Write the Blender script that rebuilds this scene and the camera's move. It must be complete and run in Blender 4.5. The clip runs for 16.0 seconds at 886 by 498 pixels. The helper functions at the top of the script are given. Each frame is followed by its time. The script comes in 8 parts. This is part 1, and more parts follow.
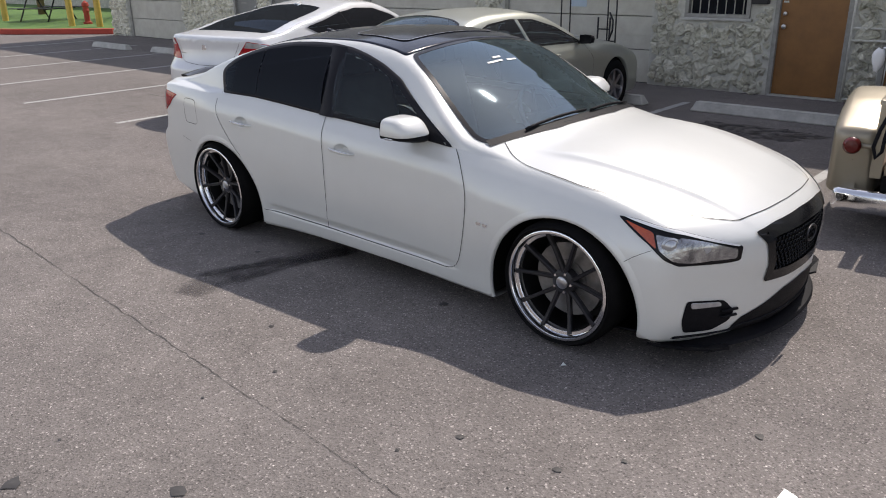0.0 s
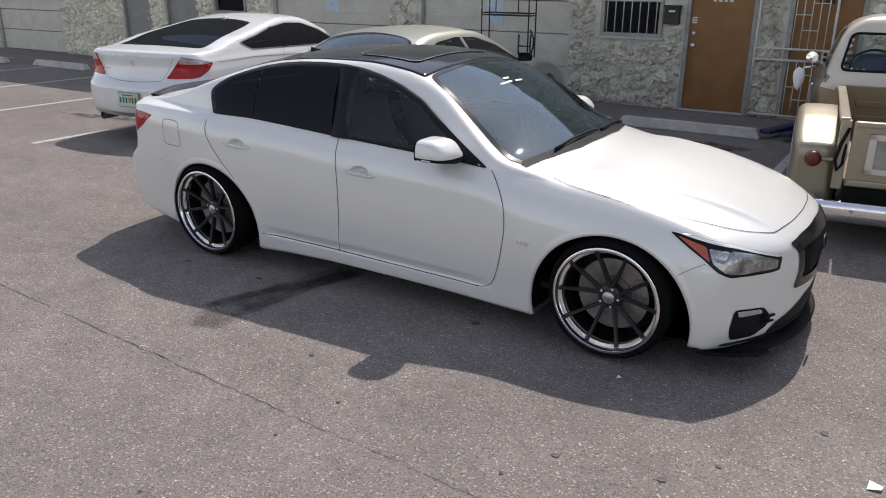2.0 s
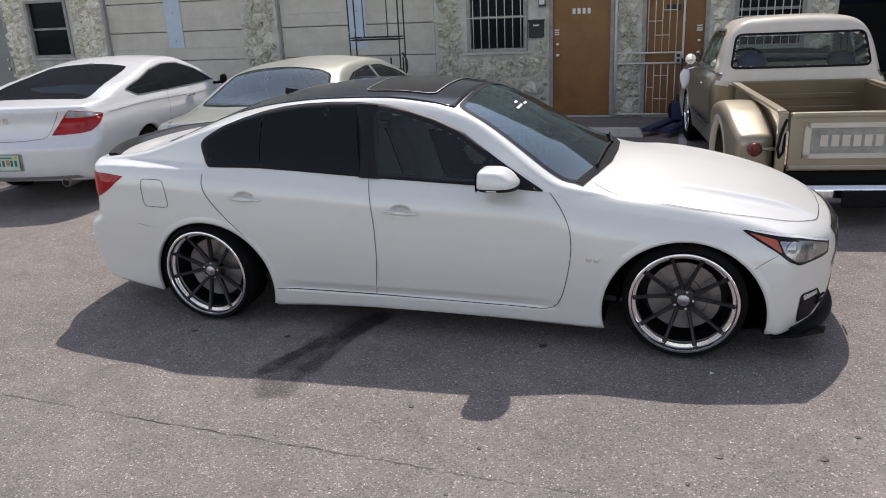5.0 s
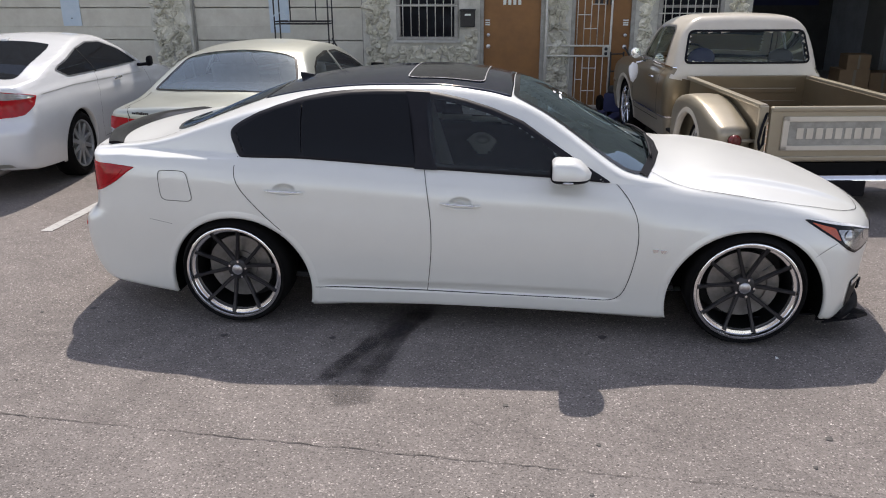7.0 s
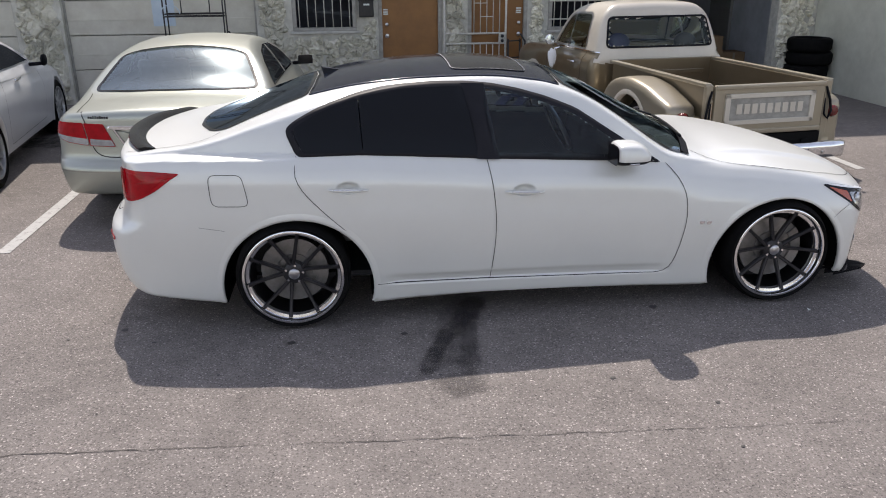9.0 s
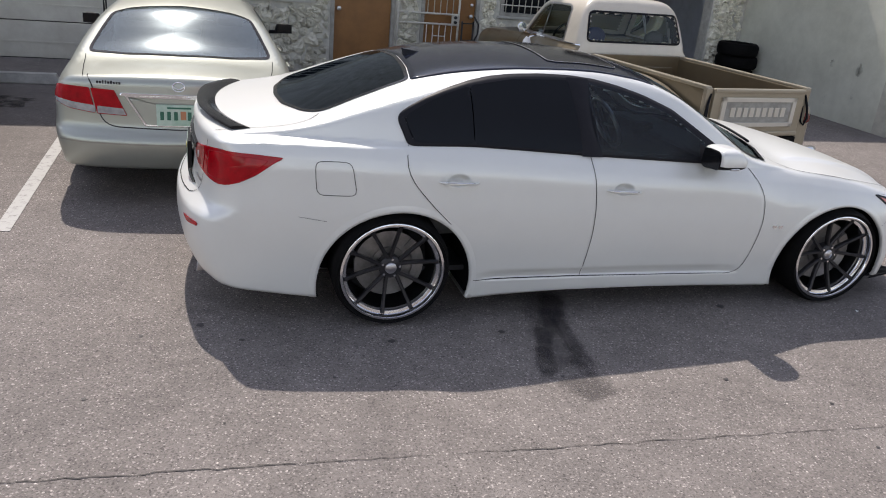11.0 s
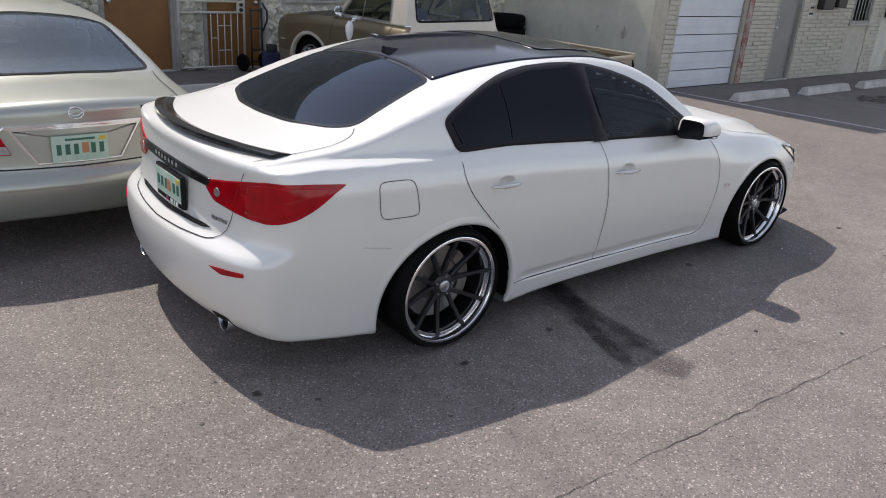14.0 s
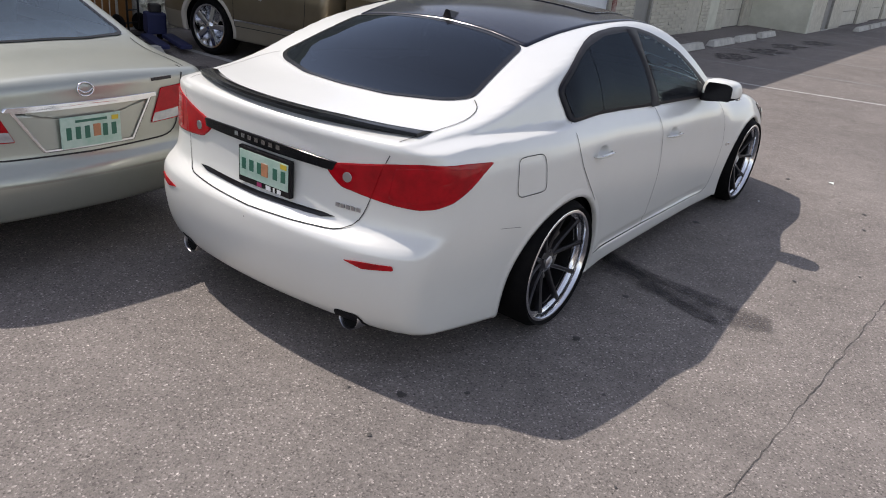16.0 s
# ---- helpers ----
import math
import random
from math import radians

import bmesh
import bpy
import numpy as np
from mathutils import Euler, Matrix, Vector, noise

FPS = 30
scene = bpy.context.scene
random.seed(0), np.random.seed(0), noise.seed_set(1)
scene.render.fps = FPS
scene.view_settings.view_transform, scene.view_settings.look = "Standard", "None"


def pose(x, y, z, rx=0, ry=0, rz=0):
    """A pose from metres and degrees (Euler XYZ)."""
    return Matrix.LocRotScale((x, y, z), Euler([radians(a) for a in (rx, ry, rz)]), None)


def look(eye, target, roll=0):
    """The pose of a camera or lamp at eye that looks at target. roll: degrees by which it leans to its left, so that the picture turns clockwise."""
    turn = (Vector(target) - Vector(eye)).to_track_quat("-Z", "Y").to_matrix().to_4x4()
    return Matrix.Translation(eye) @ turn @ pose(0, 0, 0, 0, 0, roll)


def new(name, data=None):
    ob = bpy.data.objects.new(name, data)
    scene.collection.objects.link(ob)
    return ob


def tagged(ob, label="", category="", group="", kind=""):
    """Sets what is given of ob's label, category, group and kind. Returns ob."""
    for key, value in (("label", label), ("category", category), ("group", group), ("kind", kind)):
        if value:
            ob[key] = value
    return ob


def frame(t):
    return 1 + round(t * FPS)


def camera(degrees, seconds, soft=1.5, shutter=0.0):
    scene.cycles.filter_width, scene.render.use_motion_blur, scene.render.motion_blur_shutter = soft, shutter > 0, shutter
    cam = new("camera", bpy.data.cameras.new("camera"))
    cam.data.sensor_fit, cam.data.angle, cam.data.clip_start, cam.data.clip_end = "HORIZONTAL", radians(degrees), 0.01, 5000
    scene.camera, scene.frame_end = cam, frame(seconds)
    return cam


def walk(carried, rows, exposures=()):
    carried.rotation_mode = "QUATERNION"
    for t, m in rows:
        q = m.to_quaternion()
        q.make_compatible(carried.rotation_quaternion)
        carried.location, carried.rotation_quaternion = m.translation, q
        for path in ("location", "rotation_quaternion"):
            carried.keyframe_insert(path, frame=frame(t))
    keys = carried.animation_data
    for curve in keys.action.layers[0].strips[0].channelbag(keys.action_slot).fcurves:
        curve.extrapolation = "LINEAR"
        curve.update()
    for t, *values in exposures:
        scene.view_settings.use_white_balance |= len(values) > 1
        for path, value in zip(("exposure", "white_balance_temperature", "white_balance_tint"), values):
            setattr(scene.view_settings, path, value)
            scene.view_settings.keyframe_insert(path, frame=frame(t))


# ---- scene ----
cam = camera(59.7, 16.0, soft=1.0)
SKY, SUN, STOPS = 0.155, 3.0, 0.61
PATH = [
    (0, (4.743, -2.946, 1.773), (3.487, -1.55, 1.084), -0.9),
    (0.5, (4.64, -3.102, 1.781), (3.417, -1.658, 1.133), -0.7),
    (1, (4.499, -3.26, 1.812), (3.334, -1.766, 1.173), -1.7),
    (1.5, (4.287, -3.335, 1.814), (3.205, -1.784, 1.164), -0.5),
    (2, (4.054, -3.466, 1.829), (3.051, -1.868, 1.167), 0.4),
    (2.5, (3.821, -3.67, 1.863), (2.906, -2.017, 1.208), -0.2),
    (3, (3.63, -3.755, 1.874), (2.794, -2.061, 1.215), -0.1),
    (3.5, (3.405, -3.785, 1.897), (2.636, -2.053, 1.256), -1.3),
    (4, (3.217, -3.837, 1.893), (2.493, -2.081, 1.264), -0.0),
    (4.2, (3.134, -3.89, 1.901), (2.44, -2.121, 1.277), -0.9),
    (6.3, (2.092, -3.998, 1.914), (1.751, -2.137, 1.264), -1.4),
    (6.5, (1.964, -4.014, 1.92), (1.674, -2.147, 1.264), -1.5),
    (7, (1.682, -4.037, 1.912), (1.462, -2.162, 1.252), -0.3),
    (7.5, (1.393, -4.016, 1.924), (1.313, -2.135, 1.248), -0.4),
    (8, (1.068, -4.104, 1.935), (1.086, -2.215, 1.279), -1.5),
    (8.2, (0.923, -4.124, 1.944), (0.972, -2.237, 1.282), -2.2),
    (10.3, (-0.431, -3.833, 1.937), (0.044, -2.037, 1.196), 4.1),
    (10.5, (-0.547, -3.767, 1.948), (-0.056, -1.981, 1.194), 3.5),
    (11, (-0.899, -3.676, 1.944), (-0.331, -1.904, 1.212), 5.3),
    (11.5, (-1.205, -3.627, 1.959), (-0.536, -1.89, 1.226), 5.2),
    (12, (-1.453, -3.477, 1.933), (-0.667, -1.785, 1.212), 5.0),
    (12.5, (-1.641, -3.286, 1.923), (-0.758, -1.638, 1.214), 4.9),
    (13, (-1.906, -3.109, 1.905), (-0.935, -1.505, 1.209), 5.7),
    (13.5, (-2.15, -2.877, 1.902), (-1.061, -1.351, 1.207), 4.1),
    (14, (-2.258, -2.638, 1.874), (-1.056, -1.215, 1.146), 4.1),
    (14.5, (-2.459, -2.359, 1.847), (-1.212, -0.985, 1.101), 5.8),
    (15, (-2.735, -2.091, 1.837), (-1.363, -0.846, 1.085), 5.6),
    (15.5, (-2.905, -1.829, 1.806), (-1.445, -0.7, 1.034), 5.6),
    (16, (-3.067, -1.52, 1.767), (-1.558, -0.466, 0.986), 6.0),
]
walk(cam, [(t, look(eye, target, roll)) for t, eye, target, roll in PATH], [(0.0, STOPS - 0.14, 7000, 17), (4.0, STOPS - 0.03, 7000, 17), (8.0, STOPS + 0.1, 7000, 17), (11.0, STOPS + 0.05, 7000, 17), (16.0, STOPS - 0.06, 7000, 17)])

# ---------------------------------------------------------------- light
world = bpy.data.worlds.new("sky")
scene.world = world
world.use_nodes = True
SUN_DIR = Vector((0.075, -0.715, -1.0)).normalized()  # the way the sunlight travels
wn = world.node_tree.nodes
sky = wn.new("ShaderNodeTexSky")
sky.sky_type = "NISHITA"
sky.sun_disc = False
sky.sun_elevation = math.asin(-SUN_DIR.z)
sky.sun_rotation = math.atan2(-SUN_DIR.x, -SUN_DIR.y)
sky.air_density, sky.dust_density, sky.ozone_density = 1.0, 0.4, 1.0
haze = wn.new("ShaderNodeHueSaturation")
haze.inputs["Saturation"].default_value = 0.62
world.node_tree.links.new(sky.outputs[0], haze.inputs["Color"])
world.node_tree.links.new(haze.outputs[0], wn["Background"].inputs[0])
wn["Background"].inputs[1].default_value = SKY
sun = new("sun", bpy.data.lights.new("sun", "SUN"))
sun.data.energy, sun.data.angle, sun.data.color = SUN, radians(0.55), (0.99, 0.98, 0.93)
sun.matrix_world = look((0, 0, 30), Vector((0, 0, 30)) + SUN_DIR)


# ---------------------------------------------------------------- materials
def lin(c):
    return (*c, 1.0) if len(c) == 3 else c


def material(name, color, rough=0.5, metal=0.0, color2=None, scale=6.0, detail=6.0, bump=0.0, bump_scale=60.0,
             coat=0.0, spec=0.5, vary=0.0, low=0.35, high=0.65, rough2=None):
    """A procedural surface: two colours mixed by noise at two scales, with fine relief."""
    m = bpy.data.materials.new(name)
    m.use_nodes = True
    n, l = m.node_tree.nodes, m.node_tree.links
    b = n["Principled BSDF"]
    b.inputs["Roughness"].default_value = rough
    b.inputs["Metallic"].default_value = metal
    b.inputs["Coat Weight"].default_value = coat
    b.inputs["Coat Roughness"].default_value = 0.03
    b.inputs["Specular IOR Level"].default_value = spec
    b.inputs["Base Color"].default_value = lin(color)
    tc = n.new("ShaderNodeTexCoord")
    if color2:
        big = n.new("ShaderNodeTexNoise")
        big.inputs["Scale"].default_value, big.inputs["Detail"].default_value = scale, detail
        big.inputs["Roughness"].default_value = 0.68
        l.new(tc.outputs["Object"], big.inputs["Vector"])
        ramp = n.new("ShaderNodeMapRange")
        ramp.inputs["From Min"].default_value, ramp.inputs["From Max"].default_value = low, high
        l.new(big.outputs["Fac"], ramp.inputs["Value"])
        mix = n.new("ShaderNodeMix")
        mix.data_type = "RGBA"
        mix.inputs["A"].default_value, mix.inputs["B"].default_value = lin(color), lin(color2)
        l.new(ramp.outputs[0], mix.inputs["Factor"])
        out = mix.outputs["Result"]
        if vary:
            info = n.new("ShaderNodeObjectInfo")
            vr = n.new("ShaderNodeMapRange")
            vr.inputs["To Min"].default_value, vr.inputs["To Max"].default_value = 1 - vary, 1 + vary
            l.new(info.outputs["Random"], vr.inputs["Value"])
            hsv = n.new("ShaderNodeHueSaturation")
            l.new(vr.outputs[0], hsv.inputs["Value"])
            l.new(out, hsv.inputs["Color"])
            out = hsv.outputs[0]
        l.new(out, b.inputs["Base Color"])
        if rough2 is not None:
            rr = n.new("ShaderNodeMapRange")
            rr.inputs["To Min"].default_value, rr.inputs["To Max"].default_value = rough, rough2
            l.new(ramp.outputs[0], rr.inputs["Value"])
            l.new(rr.outputs[0], b.inputs["Roughness"])
    if bump:
        fine = n.new("ShaderNodeTexNoise")
        fine.inputs["Scale"].default_value, fine.inputs["Detail"].default_value = bump_scale, 5.0
        l.new(tc.outputs["Object"], fine.inputs["Vector"])
        bp = n.new("ShaderNodeBump")
        bp.inputs["Strength"].default_value, bp.inputs["Distance"].default_value = bump, 0.01
        l.new(fine.outputs["Fac"], bp.inputs["Height"])
        l.new(bp.outputs["Normal"], b.inputs["Normal"])
    return m


def glass_material(name, tint, rough=0.02, gloss=1.0, ior=1.45, hue=(1.0, 1.0, 1.0), film=0.0):
    """Tinted car glass: a coloured see-through pane with a mirror-like face."""
    m = bpy.data.materials.new(name)
    m.use_nodes = True
    n, l = m.node_tree.nodes, m.node_tree.links
    n.remove(n["Principled BSDF"])
    clear, shine, mix, fr = (n.new(k) for k in ("ShaderNodeBsdfTransparent", "ShaderNodeBsdfGlossy", "ShaderNodeMixShader", "ShaderNodeFresnel"))
    clear.inputs[0].default_value = lin(tint)
    shine.inputs["Roughness"].default_value = rough
    shine.inputs["Color"].default_value = (gloss * hue[0], gloss * hue[1], gloss * hue[2], 1)
    fr.inputs["IOR"].default_value = ior
    l.new(fr.outputs[0], mix.inputs[0])
    back = clear.outputs[0]
    # film: pale diffuse colour standing in for sky reflected in the pane
    if film:
        sheen, both = n.new("ShaderNodeBsdfDiffuse"), n.new("ShaderNodeAddShader")
        sheen.inputs["Color"].default_value = (film, film * 1.02, film * 1.15, 1)
        l.new(clear.outputs[0], both.inputs[0])
        l.new(sheen.outputs[0], both.inputs[1])
        back = both.outputs[0]
    l.new(back, mix.inputs[1])
    l.new(shine.outputs[0], mix.inputs[2])
    l.new(mix.outputs[0], n["Material Output"].inputs[0])
    return m


def asphalt_material():
    """Worn asphalt: pale aggregate in grey binder, broad stains, fine cracks of tone."""
    m = material("worn_asphalt", (0.115, 0.108, 0.1), 0.92, bump=0.0)
    n, l = m.node_tree.nodes, m.node_tree.links
    b = n["Principled BSDF"]
    b.inputs["Specular IOR Level"].default_value = 0.25
    tc = n.new("ShaderNodeTexCoord")

    def nz(scale, detail, rough=0.6):
        t = n.new("ShaderNodeTexNoise")
        t.inputs["Scale"].default_value, t.inputs["Detail"].default_value, t.inputs["Roughness"].default_value = scale, detail, rough
        l.new(tc.outputs["Object"], t.inputs["Vector"])
        return t.outputs["Fac"]

    def span(sock, a, c, lo, hi):
        r = n.new("ShaderNodeMapRange")
        for k, v in zip(("From Min", "From Max", "To Min", "To Max"), (a, c, lo, hi)):
            r.inputs[k].default_value = v
        l.new(sock, r.inputs["Value"])
        return r.outputs[0]

    def mul(a, c):
        r = n.new("ShaderNodeMath")
        r.operation = "MULTIPLY"
        l.new(a, r.inputs[0])
        l.new(c, r.inputs[1])
        return r.outputs[0]

    stones = n.new("ShaderNodeTexVoronoi")
    stones.inputs["Scale"].default_value = 140.0
    l.new(tc.outputs["Object"], stones.inputs["Vector"])
    sep = n.new("ShaderNodeSeparateColor")
    l.new(stones.outputs["Color"], sep.inputs[0])
    grit = n.new("ShaderNodeTexVoronoi")
    grit.inputs["Scale"].default_value = 85.0
    l.new(tc.outputs["Object"], grit.inputs["Vector"])
    gsep = n.new("ShaderNodeSeparateColor")
    l.new(grit.outputs["Color"], gsep.inputs[0])
    core = span(grit.outputs["Distance"], 0.25, 0.5, 1.0, 0.0)
    pale = n.new("ShaderNodeMath")
    pale.operation = "MULTIPLY_ADD"
    l.new(mul(span(gsep.outputs[0], 0.93, 0.97, 0.0, 1.0), core), pale.inputs[0])
    pale.inputs[1].default_value, pale.inputs[2].default_value = 1.15, 1.0
    pit = n.new("ShaderNodeMath")
    pit.operation = "MULTIPLY_ADD"
    l.new(mul(span(gsep.outputs[1], 0.9, 0.95, 0.0, 1.0), core), pit.inputs[0])
    pit.inputs[1].default_value, pit.inputs[2].default_value = -0.5, 1.0
    speck = mul(span(sep.outputs[0], 0.9, 0.98, 1.0, 1.95), mul(pale.outputs[0], pit.outputs[0]))
    dark = span(sep.outputs[1], 0.0, 0.3, 0.6, 1.0)
    tone = mul(mul(span(nz(0.35, 5), 0.3, 0.7, 0.86, 1.12), span(nz(2.6, 7, 0.75), 0.3, 0.72, 0.8, 1.13)), mul(speck, dark))
    tone = mul(tone, mul(span(nz(75, 4, 0.7), 0.3, 0.7, 0.76, 1.22), span(nz(11, 5, 0.7), 0.3, 0.7, 0.9, 1.08)))
    col = n.new("ShaderNodeMix")
    col.data_type = "RGBA"
    col.inputs["A"].default_value, col.inputs["B"].default_value = (0.173, 0.156, 0.147, 1), (0.203, 0.181, 0.166, 1)
    l.new(nz(0.8, 4), col.inputs["Factor"])
    vm = n.new("ShaderNodeVectorMath")
    vm.operation = "SCALE"
    l.new(col.outputs["Result"], vm.inputs[0])
    l.new(tone, vm.inputs["Scale"])
    l.new(vm.outputs[0], b.inputs["Base Color"])
    bp = n.new("ShaderNodeBump")
    bp.inputs["Strength"].default_value, bp.inputs["Distance"].default_value = 0.5, 0.006
    l.new(stones.outputs["Distance"], bp.inputs["Height"])
    l.new(bp.outputs["Normal"], b.inputs["Normal"])
    return m


